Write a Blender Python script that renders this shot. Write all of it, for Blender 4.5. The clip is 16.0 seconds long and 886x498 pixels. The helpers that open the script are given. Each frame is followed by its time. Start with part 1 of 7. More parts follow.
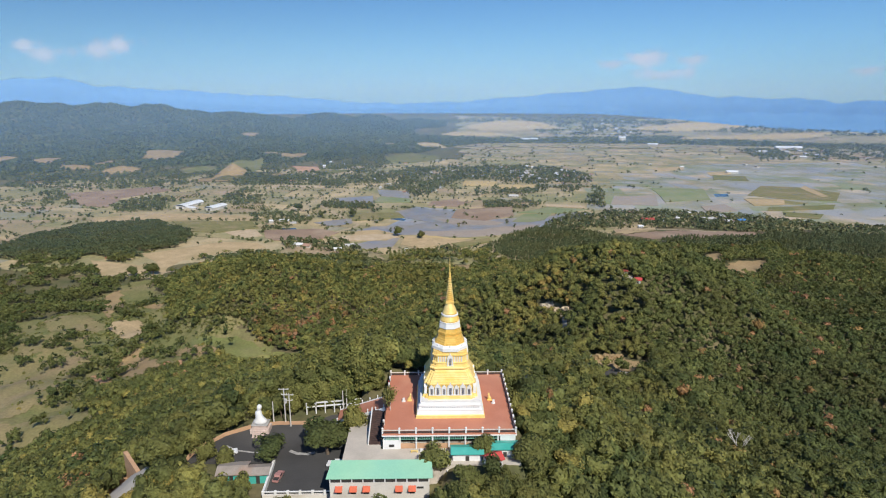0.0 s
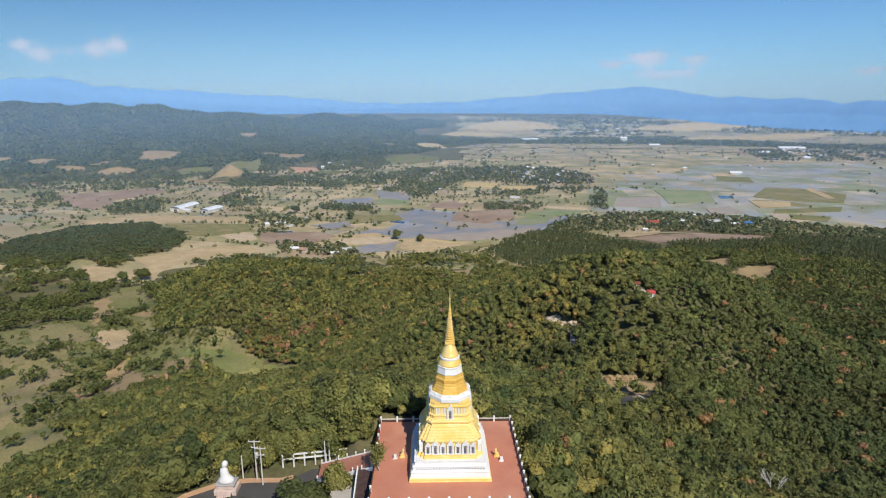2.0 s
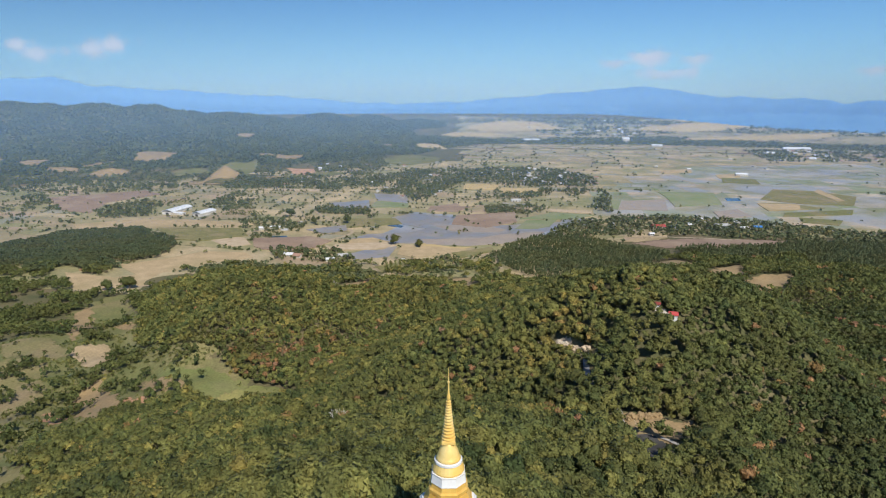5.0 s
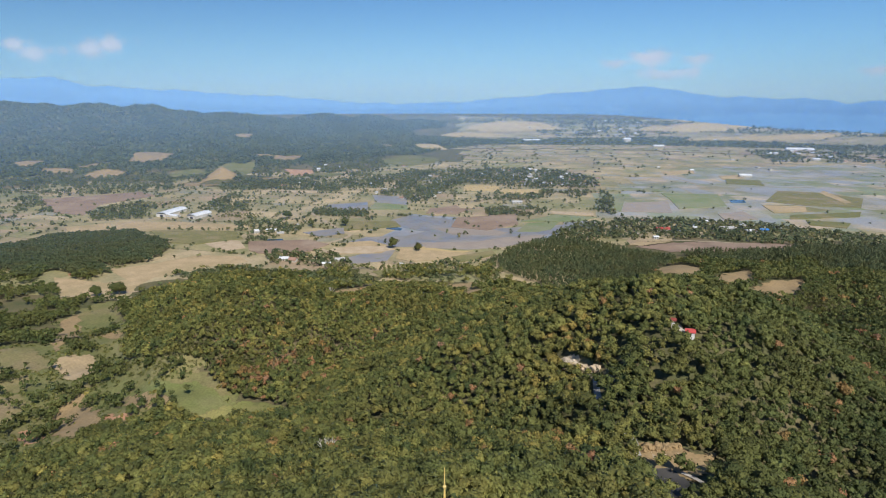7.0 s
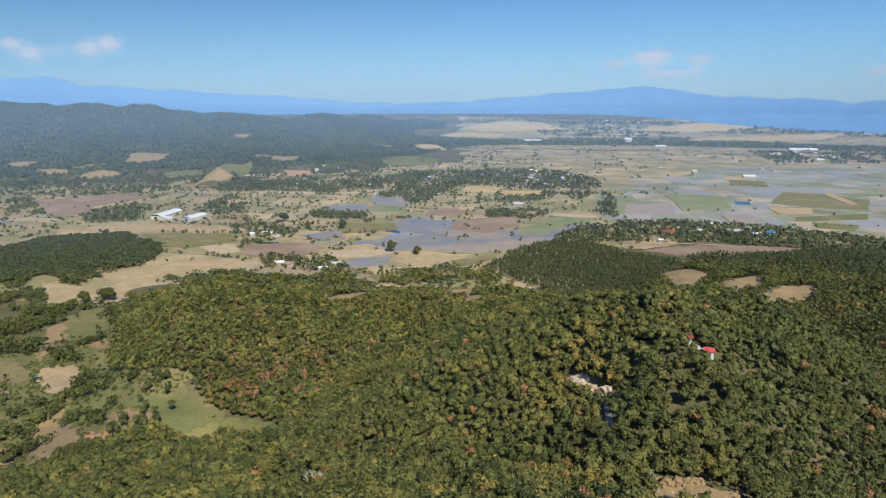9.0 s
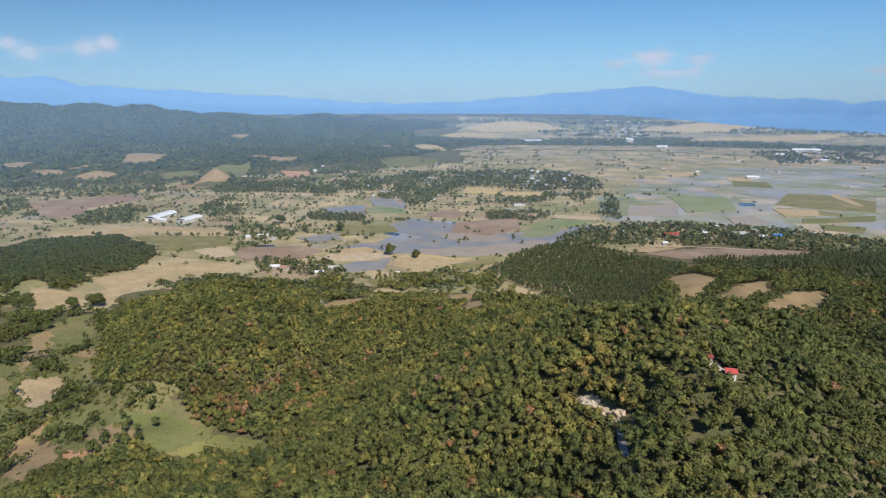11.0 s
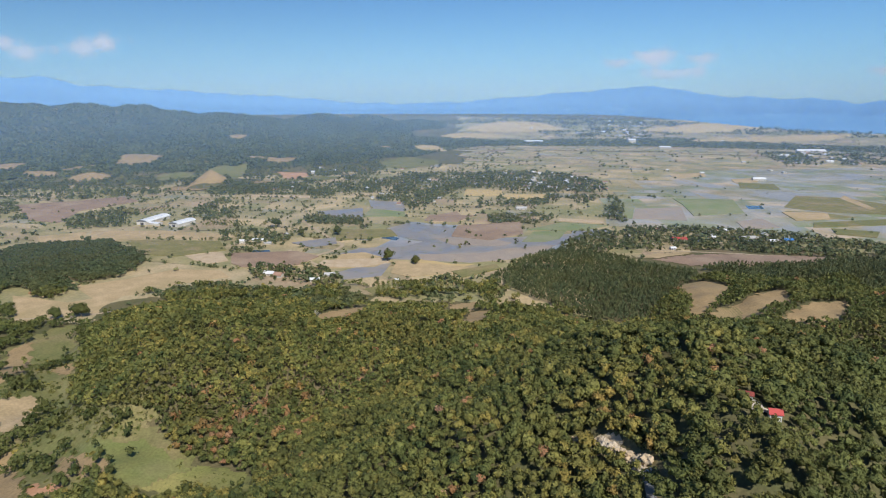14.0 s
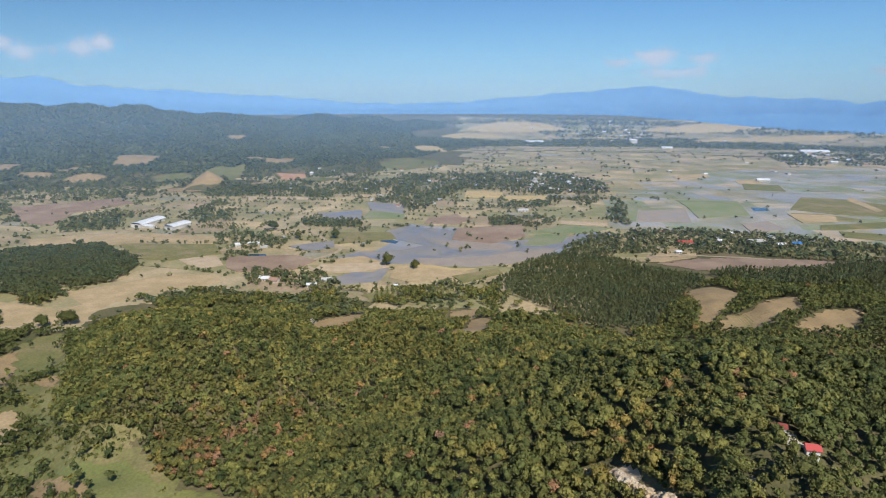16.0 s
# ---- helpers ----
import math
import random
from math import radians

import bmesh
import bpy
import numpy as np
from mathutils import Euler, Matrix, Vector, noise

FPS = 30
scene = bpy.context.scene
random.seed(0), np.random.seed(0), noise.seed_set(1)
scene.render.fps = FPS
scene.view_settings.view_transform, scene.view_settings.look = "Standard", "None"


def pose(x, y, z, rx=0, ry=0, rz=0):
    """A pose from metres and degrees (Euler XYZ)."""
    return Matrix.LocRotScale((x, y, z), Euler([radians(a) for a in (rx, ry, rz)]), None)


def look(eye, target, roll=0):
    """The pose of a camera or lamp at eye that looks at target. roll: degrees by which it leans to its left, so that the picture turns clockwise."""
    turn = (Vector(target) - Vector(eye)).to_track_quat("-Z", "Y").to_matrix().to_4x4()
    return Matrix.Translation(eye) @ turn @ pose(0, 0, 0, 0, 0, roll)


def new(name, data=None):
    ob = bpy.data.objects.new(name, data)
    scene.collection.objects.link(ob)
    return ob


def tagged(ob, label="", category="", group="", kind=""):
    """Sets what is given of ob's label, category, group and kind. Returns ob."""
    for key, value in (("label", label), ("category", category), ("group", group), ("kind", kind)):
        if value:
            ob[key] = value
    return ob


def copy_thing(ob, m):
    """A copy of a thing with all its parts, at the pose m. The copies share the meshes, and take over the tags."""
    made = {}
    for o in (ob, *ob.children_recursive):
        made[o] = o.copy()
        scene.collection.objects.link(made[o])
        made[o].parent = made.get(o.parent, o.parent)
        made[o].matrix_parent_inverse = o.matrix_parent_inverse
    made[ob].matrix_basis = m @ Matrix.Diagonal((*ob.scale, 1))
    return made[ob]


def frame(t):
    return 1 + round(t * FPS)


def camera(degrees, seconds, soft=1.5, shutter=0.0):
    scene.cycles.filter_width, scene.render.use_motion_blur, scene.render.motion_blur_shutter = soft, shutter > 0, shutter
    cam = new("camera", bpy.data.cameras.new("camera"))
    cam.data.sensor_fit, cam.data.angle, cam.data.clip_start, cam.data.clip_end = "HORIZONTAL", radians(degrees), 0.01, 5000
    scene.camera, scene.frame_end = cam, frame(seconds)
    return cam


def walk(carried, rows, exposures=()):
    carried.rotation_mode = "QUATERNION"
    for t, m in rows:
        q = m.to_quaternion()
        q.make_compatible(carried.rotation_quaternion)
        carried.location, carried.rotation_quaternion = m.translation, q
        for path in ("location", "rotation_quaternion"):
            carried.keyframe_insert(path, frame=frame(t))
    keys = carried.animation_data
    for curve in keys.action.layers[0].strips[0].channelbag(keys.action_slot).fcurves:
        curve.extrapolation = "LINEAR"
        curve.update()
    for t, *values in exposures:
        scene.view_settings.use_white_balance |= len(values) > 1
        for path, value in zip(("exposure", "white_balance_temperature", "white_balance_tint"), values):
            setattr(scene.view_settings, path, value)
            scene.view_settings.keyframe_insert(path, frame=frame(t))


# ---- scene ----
# level flight over the hill; z = 0 is the valley floor
cam = camera(71.98, 16.0, soft=1.1)
PITCH, YAW = -14.56, -1.05
ROWS = [
    (0.0, -0.00, 0.09, 255.97),
    (1.0, 0.40, 13.52, 256.01),
    (2.0, 0.78, 26.74, 255.83),
    (3.0, 1.18, 39.89, 255.63),
    (4.0, 1.61, 52.98, 255.48),
    (5.0, 2.11, 65.96, 255.38),
    (6.0, 2.66, 78.77, 255.29),
    (7.0, 3.26, 91.36, 255.16),
    (8.0, 3.89, 103.68, 254.98),
    (9.0, 4.47, 115.76, 254.73),
    (10.0, 4.97, 127.64, 254.44),
    (11.0, 5.32, 139.40, 254.15),
    (12.0, 5.49, 151.13, 253.93),
    (13.0, 5.48, 162.92, 253.84),
    (14.0, 5.35, 174.79, 253.88),
    (15.0, 5.24, 186.66, 254.01),
    (16.0, 5.42, 198.31, 254.04),
]
walk(cam, [(t, pose(x, y, z, 90 + PITCH, 0, YAW)) for t, x, y, z in ROWS])

# ---- world, sun, exposure ----
SUN_EL, SUN_AZ = radians(44), radians(157)          # azimuth from +y towards +x
world = bpy.data.worlds.new("sky")
scene.world = world
world.use_nodes = True
wn = world.node_tree
wn.nodes.clear()
sky = wn.nodes.new("ShaderNodeTexSky")
sky.sky_type, sky.sun_disc = "NISHITA", False
sky.sun_elevation, sky.sun_rotation = SUN_EL, -SUN_AZ
sky.air_density, sky.dust_density, sky.ozone_density, sky.altitude = 1.0, 0.1, 6.0, 400
wbg = wn.nodes.new("ShaderNodeBackground")
wbg.inputs["Strength"].default_value = 0.075
wout = wn.nodes.new("ShaderNodeOutputWorld")
clear = wn.nodes.new("ShaderNodeMix")                 # a clear, blue air
clear.data_type, clear.blend_type = "RGBA", "MULTIPLY"
clear.inputs[0].default_value = 1.0
clear.inputs[7].default_value = (0.71, 0.98, 1.20, 1)
wn.links.new(sky.outputs[0], clear.inputs[6])
wn.links.new(clear.outputs[2], wbg.inputs[0])
wn.links.new(wbg.outputs[0], wout.inputs[0])
sun = new("sun", bpy.data.lights.new("sun", "SUN"))
sun.data.energy, sun.data.angle, sun.data.color = 4.8, radians(0.53), (1.0, 0.95, 0.86)
sun_dir = Vector((math.sin(SUN_AZ) * math.cos(SUN_EL), math.cos(SUN_AZ) * math.cos(SUN_EL), math.sin(SUN_EL)))
sun.matrix_world = look(sun_dir * 600, (0, 0, 0))
scene.view_settings.exposure = 0.0

# ---- materials ----


def nodes_of(name):
    m = bpy.data.materials.new(name)
    m.use_nodes = True
    nt = m.node_tree
    return m, nt, nt.nodes["Principled BSDF"]


def noise_fac(nt, co, scale, detail=4.0, lo=0.35, hi=0.65):
    n = nt.nodes.new("ShaderNodeTexNoise")
    n.inputs["Scale"].default_value, n.inputs["Detail"].default_value = scale, detail
    nt.links.new(co, n.inputs["Vector"])
    r = nt.nodes.new("ShaderNodeMapRange")
    r.inputs["From Min"].default_value, r.inputs["From Max"].default_value = lo, hi
    nt.links.new(n.outputs["Fac"], r.inputs["Value"])
    return r.outputs["Result"]


def mix_col(nt, fac, a, b, blend="MIX"):
    n = nt.nodes.new("ShaderNodeMix")
    n.data_type, n.blend_type = "RGBA", blend
    for value, socket in ((fac, n.inputs[0]), (a, n.inputs[6]), (b, n.inputs[7])):
        if isinstance(value, bpy.types.NodeSocket):
            nt.links.new(value, socket)
        elif isinstance(value, (int, float)):
            socket.default_value = value
        else:
            socket.default_value = (*value, 1)
    return n.outputs[2]


def ramp(nt, fac, stops, mode="LINEAR"):
    n = nt.nodes.new("ShaderNodeValToRGB")
    n.color_ramp.interpolation = mode
    el = n.color_ramp.elements
    while len(el) < len(stops):
        el.new(0.5)
    for e, (p, c) in zip(el, stops):
        e.position, e.color = p, (*c, 1)
    nt.links.new(fac, n.inputs[0])
    return n.outputs[0]


def surf(name, a, b, coarse, fine, rough=0.8, metal=0.0, bump=0.2, spread=0.12, c=None, depth=0.1):
    """A surface of two tones at a coarse scale, broken up by a fine grain; scales in features a metre."""
    m, nt, bsdf = nodes_of(name)
    co = nt.nodes.new("ShaderNodeNewGeometry").outputs["Position"]
    col = mix_col(nt, noise_fac(nt, co, coarse), a, b)
    if c:
        col = mix_col(nt, noise_fac(nt, co, coarse * 0.37, 3, 0.5, 0.7), col, c)
    grain = noise_fac(nt, co, fine, 3, 0.25, 0.75)
    g = nt.nodes.new("ShaderNodeMapRange")
    g.inputs["To Min"].default_value, g.inputs["To Max"].default_value = 1 - spread, 1 + spread
    nt.links.new(grain, g.inputs["Value"])
    col = mix_col(nt, 1.0, col, g.outputs[0], "MULTIPLY")
    nt.links.new(col, bsdf.inputs["Base Color"])
    bsdf.inputs["Roughness"].default_value, bsdf.inputs["Metallic"].default_value = rough, metal
    if bump:
        bn = nt.nodes.new("ShaderNodeBump")
        bn.inputs["Strength"].default_value, bn.inputs["Distance"].default_value = bump, depth
        nt.links.new(grain, bn.inputs["Height"])
        nt.links.new(bn.outputs[0], bsdf.inputs["Normal"])
    return m


def foliage(name, stops, fine=1.2):
    """Leaves whose colour follows the value 'tint' of each tree, species and painted brightness, with some light
    passing through.
    """
    m, nt, bsdf = nodes_of(name)
    at = nt.nodes.new("ShaderNodeAttribute")
    at.attribute_name = "tint"
    co = nt.nodes.new("ShaderNodeNewGeometry").outputs["Position"]
    col = ramp(nt, at.outputs["Fac"], stops)
    isl = nt.nodes.new("ShaderNodeNewGeometry").outputs["Random Per Island"]
    g = nt.nodes.new("ShaderNodeMapRange")
    g.inputs["To Min"].default_value, g.inputs["To Max"].default_value = 0.8, 1.2
    nt.links.new(isl, g.inputs["Value"])
    col = mix_col(nt, 1.0, col, g.outputs[0], "MULTIPLY")
    wide = nt.nodes.new("ShaderNodeMapRange")
    wide.inputs["To Min"].default_value, wide.inputs["To Max"].default_value = 0.78, 1.22
    nt.links.new(noise_fac(nt, co, 0.21, 1, 0.3, 0.7), wide.inputs["Value"])
    col = mix_col(nt, 1.0, col, wide.outputs[0], "MULTIPLY")
    grain = noise_fac(nt, co, fine, 4, 0.3, 0.7)
    gr = nt.nodes.new("ShaderNodeMapRange")
    gr.inputs["To Min"].default_value, gr.inputs["To Max"].default_value = 0.72, 1.3
    nt.links.new(grain, gr.inputs["Value"])
    col = mix_col(nt, 1.0, col, gr.outputs[0], "MULTIPLY")
    bn = nt.nodes.new("ShaderNodeBump")
    bn.inputs["Strength"].default_value, bn.inputs["Distance"].default_value = 0.9, 0.5
    nt.links.new(grain, bn.inputs["Height"])
    nt.links.new(bn.outputs[0], bsdf.inputs["Normal"])
    col = mix_col(nt, noise_fac(nt, co, 0.03, 3, 0.4, 0.75), col, mix_col(nt, 0.5, col, (0.14, 0.12, 0.035)))
    nt.links.new(col, bsdf.inputs["Base Color"])
    bsdf.inputs["Roughness"].default_value = 0.6
    bsdf.inputs["Specular IOR Level"].default_value = 0.25
    tr = nt.nodes.new("ShaderNodeBsdfTranslucent")
    nt.links.new(col, tr.inputs["Color"])
    mx = nt.nodes.new("ShaderNodeMixShader")
    mx.inputs[0].default_value = 0.18
    nt.links.new(bsdf.outputs[0], mx.inputs[1])
    nt.links.new(tr.outputs[0], mx.inputs[2])
    nt.links.new(mx.outputs[0], nt.nodes["Material Output"].inputs[0])
    return m


FOREST = foliage("mixed_forest_leaves", [(0.0, (0.058, 0.083, 0.028)), (0.35, (0.163, 0.180, 0.054)), (0.6, (0.268, 0.252, 0.070)), (0.78, (0.39, 0.30, 0.08)),
                                         (0.88, (0.38, 0.22, 0.09)), (0.95, (0.43, 0.22, 0.12)), (1.0, (0.48, 0.28, 0.19))])
PINE = foliage("plantation_leaves", [(0.0, (0.075, 0.102, 0.049)), (0.6, (0.135, 0.159, 0.074)), (1.0, (0.250, 0.226, 0.097))])
BARK = surf("bark", (0.16, 0.12, 0.085), (0.10, 0.075, 0.055), 1.5, 9, 0.9, 0, 0.4)
GROUND = surf("dry_hill_ground", (0.14, 0.12, 0.055), (0.085, 0.09, 0.034), 0.03, 0.6, 0.95, 0, 0.4, 0.25, (0.19, 0.145, 0.08), 0.3)
DRY = surf("dry_stubble", (0.483, 0.356, 0.207), (0.391, 0.293, 0.161), 0.05, 0.5, 0.95, 0, 0.2, 0.18, (0.345, 0.270, 0.138))
RIPE = surf("ripe_stubble", (0.529, 0.391, 0.184), (0.460, 0.345, 0.172), 0.05, 0.5, 0.95, 0, 0.2, 0.15)
PLOUGH = surf("ploughed_earth", (0.310, 0.213, 0.149), (0.253, 0.178, 0.127), 0.04, 0.6, 0.95, 0, 0.3, 0.18, (0.368, 0.276, 0.196))
MUD = surf("wet_stubble", (0.36, 0.295, 0.235), (0.31, 0.26, 0.22), 0.04, 0.5, 0.8, 0, 0.2, 0.15, (0.30, 0.275, 0.25))
GRASS = surf("olive_grass", (0.235, 0.205, 0.085), (0.17, 0.165, 0.06), 0.05, 0.5, 0.95, 0, 0.4, 0.28, (0.30, 0.23, 0.13))
PADDY = surf("young_rice", (0.19, 0.235, 0.10), (0.25, 0.26, 0.14), 0.02, 0.4, 0.8, 0, 0.2, 0.15, (0.31, 0.28, 0.20))
MEADOW = surf("green_meadow", (0.135, 0.148, 0.047), (0.18, 0.17, 0.06), 0.05, 0.5, 0.95, 0, 0.4, 0.25, (0.241, 0.196, 0.092))
GREEN = surf("lush_grass", (0.150, 0.172, 0.052), (0.185, 0.19, 0.06), 0.06, 0.6, 0.95, 0, 0.4, 0.2, (0.20, 0.19, 0.08))
OLIVE = surf("olive_slope_grass", (0.235, 0.195, 0.085), (0.20, 0.18, 0.07), 0.05, 0.5, 0.95, 0, 0.4, 0.22, (0.28, 0.21, 0.115))
LIME = surf("yellow_green_plot", (0.235, 0.225, 0.07), (0.19, 0.20, 0.06), 0.06, 0.6, 0.95, 0, 0.4, 0.2, (0.29, 0.24, 0.10))
BARE = surf("bare_dry_slope", (0.355, 0.25, 0.125), (0.29, 0.205, 0.105), 0.06, 0.6, 0.95, 0, 0.4, 0.22, (0.27, 0.20, 0.105))
SAND = surf("pale_sand", (0.52, 0.41, 0.28), (0.44, 0.33, 0.21), 0.08, 0.7, 0.95, 0, 0.3, 0.15)
RED_EARTH = surf("red_earth", (0.44, 0.23, 0.13), (0.50, 0.31, 0.19), 0.04, 0.5, 0.95, 0, 0.3, 0.15)
ROCK = surf("pale_rock", (0.56, 0.48, 0.37), (0.40, 0.33, 0.25), 0.3, 2.0, 0.9, 0, 0.6, 0.25)
DIRT_ROAD = surf("dirt_road", (0.46, 0.36, 0.24), (0.40, 0.31, 0.21), 0.1, 1.0, 0.95, 0, 0.2, 0.12)
ASPHALT = surf("worn_asphalt", (0.045, 0.043, 0.042), (0.060, 0.058, 0.056), 0.12, 3.0, 0.85, 0, 0.25, 0.15, (0.085, 0.08, 0.075))
CONCRETE = surf("pale_concrete", (0.56, 0.50, 0.43), (0.47, 0.42, 0.36), 0.2, 3.0, 0.85, 0, 0.15, 0.1, (0.38, 0.34, 0.29))
GREY_CONCRETE = surf("grey_concrete", (0.40, 0.39, 0.37), (0.31, 0.30, 0.29), 0.3, 3.0, 0.85, 0, 0.15, 0.12)
PALE_LINE = surf("worn_cement_strip", (0.40, 0.38, 0.35), (0.28, 0.27, 0.26), 0.8, 3.0, 0.9, 0, 0.1, 0.15)
TERRACOTTA = surf("terracotta_tiles", (0.47, 0.180, 0.110), (0.53, 0.215, 0.135), 0.15, 3.3, 0.7, 0, 0.1, 0.08, (0.58, 0.28, 0.18))
WHITE = surf("white_paint", (0.75, 0.75, 0.74), (0.69, 0.69, 0.68), 0.4, 4.0, 0.6, 0, 0.08, 0.04, (0.66, 0.64, 0.60))
CREAM = surf("weathered_white_wall", (0.68, 0.64, 0.58), (0.60, 0.56, 0.50), 0.3, 3.0, 0.8, 0, 0.1, 0.07, (0.50, 0.46, 0.40))
GOLD = surf("gold_paint", (0.88, 0.67, 0.27), (0.84, 0.60, 0.20), 0.7, 5.0, 0.36, 0.15, 0.08, 0.06, (0.86, 0.56, 0.14))
BRONZE = surf("orange_gold_tiles", (0.88, 0.56, 0.14), (0.80, 0.47, 0.10), 0.8, 6.0, 0.35, 0.3, 0.08, 0.08)
DARK = surf("dark_interior", (0.035, 0.033, 0.032), (0.05, 0.045, 0.04), 1.0, 4.0, 0.7, 0, 0, 0.1)
NICHE = surf("grey_niche_figure", (0.16, 0.16, 0.18), (0.10, 0.10, 0.12), 2.0, 8.0, 0.6, 0, 0, 0.1)
MINT = surf("mint_metal_roof", (0.30, 0.60, 0.42), (0.36, 0.64, 0.44), 0.12, 2.0, 0.45, 0, 0.05, 0.04, (0.27, 0.58, 0.47))
TEAL = surf("teal_metal_roof", (0.05, 0.36, 0.30), (0.08, 0.42, 0.36), 0.3, 2.0, 0.5, 0, 0.05, 0.06)
TRELLIS = surf("green_trellis", (0.16, 0.40, 0.30), (0.22, 0.46, 0.36), 0.8, 4.0, 0.6, 0, 0.05, 0.06)
RED_ROOF = surf("red_roof", (0.50, 0.06, 0.055), (0.42, 0.06, 0.05), 0.4, 3.0, 0.6, 0, 0.1, 0.1)
DARK_RED_ROOF = surf("dark_red_roof", (0.30, 0.06, 0.045), (0.24, 0.05, 0.04), 0.5, 3.0, 0.7, 0, 0.1, 0.15)
AWNING = surf("orange_red_awning", (0.62, 0.13, 0.06), (0.55, 0.12, 0.06), 1.0, 4.0, 0.7, 0, 0.05, 0.08)
TAN_WALL = surf("tan_wall", (0.55, 0.34, 0.20), (0.48, 0.29, 0.17), 0.4, 3.0, 0.85, 0, 0.1, 0.08)
GREY_ROOF = surf("grey_sheet_roof", (0.36, 0.31, 0.27), (0.30, 0.26, 0.22), 0.5, 3.0, 0.6, 0.1, 0.1, 0.12, (0.40, 0.26, 0.19))
SHED_ROOF = surf("white_sheet_roof", (0.74, 0.75, 0.76), (0.66, 0.67, 0.68), 0.1, 0.6, 0.45, 0, 0.05, 0.04)
HOUSE_WALL = surf("village_wall", (0.60, 0.57, 0.52), (0.46, 0.43, 0.38), 0.05, 0.8, 0.85, 0, 0.05, 0.08)
ROOF_TONES = [surf("village_roof_grey", (0.42, 0.41, 0.40), (0.52, 0.51, 0.50), 0.05, 0.8, 0.6, 0, 0.05, 0.08),
              surf("village_roof_brown", (0.30, 0.17, 0.12), (0.36, 0.22, 0.16), 0.05, 0.8, 0.7, 0, 0.05, 0.08),
              surf("village_roof_white", (0.70, 0.70, 0.70), (0.62, 0.62, 0.62), 0.05, 0.8, 0.5, 0, 0.05, 0.05)]
BLUE_ROOF = surf("blue_roof", (0.05, 0.20, 0.50), (0.07, 0.24, 0.55), 0.1, 1.0, 0.5, 0, 0.05, 0.05)
POLE = surf("concrete_pole", (0.62, 0.59, 0.55), (0.52, 0.49, 0.45), 0.8, 5.0, 0.8, 0, 0.1, 0.08)
STATUE_PINK = surf("pinkish_stone", (0.58, 0.46, 0.40), (0.50, 0.39, 0.34), 0.7, 4.0, 0.8, 0, 0.1, 0.08)
CAR_RED = surf("faded_red_paint", (0.42, 0.22, 0.20), (0.38, 0.19, 0.17), 0.5, 5.0, 0.35, 0, 0, 0.03)
CAR_WHITE = surf("white_car_paint", (0.74, 0.74, 0.74), (0.70, 0.70, 0.70), 0.5, 5.0, 0.3, 0, 0, 0.02)
GLASS = surf("dark_glass", (0.02, 0.022, 0.025), (0.025, 0.027, 0.03), 1.0, 5.0, 0.08, 0, 0, 0.02)
TYRE = surf("black_rubber", (0.02, 0.02, 0.02), (0.03, 0.03, 0.03), 2.0, 9.0, 0.9, 0, 0, 0.1)
RAIL = surf("dark_rail", (0.07, 0.045, 0.04), (0.10, 0.06, 0.05), 1.0, 6.0, 0.6, 0.2, 0, 0.08)


def flooded():
    m, nt, bsdf = nodes_of("flooded_paddy")
    co = nt.nodes.new("ShaderNodeNewGeometry").outputs["Position"]
    wet = noise_fac(nt, co, 0.022, 6, 0.32, 0.68)
    col = mix_col(nt, wet, (0.33, 0.29, 0.25), (0.21, 0.21, 0.23))
    col = mix_col(nt, noise_fac(nt, co, 0.08, 4, 0.55, 0.72), col, (0.23, 0.235, 0.15))
    nt.links.new(col, bsdf.inputs["Base Color"])
    r = nt.nodes.new("ShaderNodeMapRange")
    r.inputs["To Min"].default_value, r.inputs["To Max"].default_value = 0.6, 0.3
    nt.links.new(wet, r.inputs["Value"])
    nt.links.new(r.outputs[0], bsdf.inputs["Roughness"])
    return m


def mosaic_mat(name, stops, rough=0.75, water=None):
    m, nt, bsdf = nodes_of(name)
    geo = nt.nodes.new("ShaderNodeNewGeometry")
    col = ramp(nt, geo.outputs["Random Per Island"], stops, "CONSTANT")
    wide = nt.nodes.new("ShaderNodeNewGeometry").outputs["Position"]
    col = mix_col(nt, noise_fac(nt, wide, 0.0045, 3, 0.50, 0.62), col, mix_col(nt, 0.6, col, stops[2][1]))
    col = mix_col(nt, noise_fac(nt, wide, 0.0062, 4, 0.54, 0.64), col, mix_col(nt, 0.6, col, stops[0][1]))
    co = geo.outputs["Position"]
    col = mix_col(nt, noise_fac(nt, co, 0.012, 5, 0.38, 0.62), col, mix_col(nt, 0.7, col, (0.185, 0.185, 0.08)))
    col = mix_col(nt, noise_fac(nt, co, 0.05, 5, 0.45, 0.8), col, mix_col(nt, 0.5, col, (0.40, 0.32, 0.20)))
    if water:                                         # shallow water standing across the plots
        col = mix_col(nt, noise_fac(nt, co, 0.0075, 6, water, water + 0.10), col, mix_col(nt, 0.75, col, (0.29, 0.30, 0.325)))
    g = nt.nodes.new("ShaderNodeMapRange")
    g.inputs["To Min"].default_value, g.inputs["To Max"].default_value = 0.9, 1.3
    nt.links.new(noise_fac(nt, co, 0.25, 4, 0.3, 0.7), g.inputs["Value"])
    nt.links.new(mix_col(nt, 1.0, col, g.outputs[0], "MULTIPLY"), bsdf.inputs["Base Color"])
    bsdf.inputs["Roughness"].default_value = rough
    return m


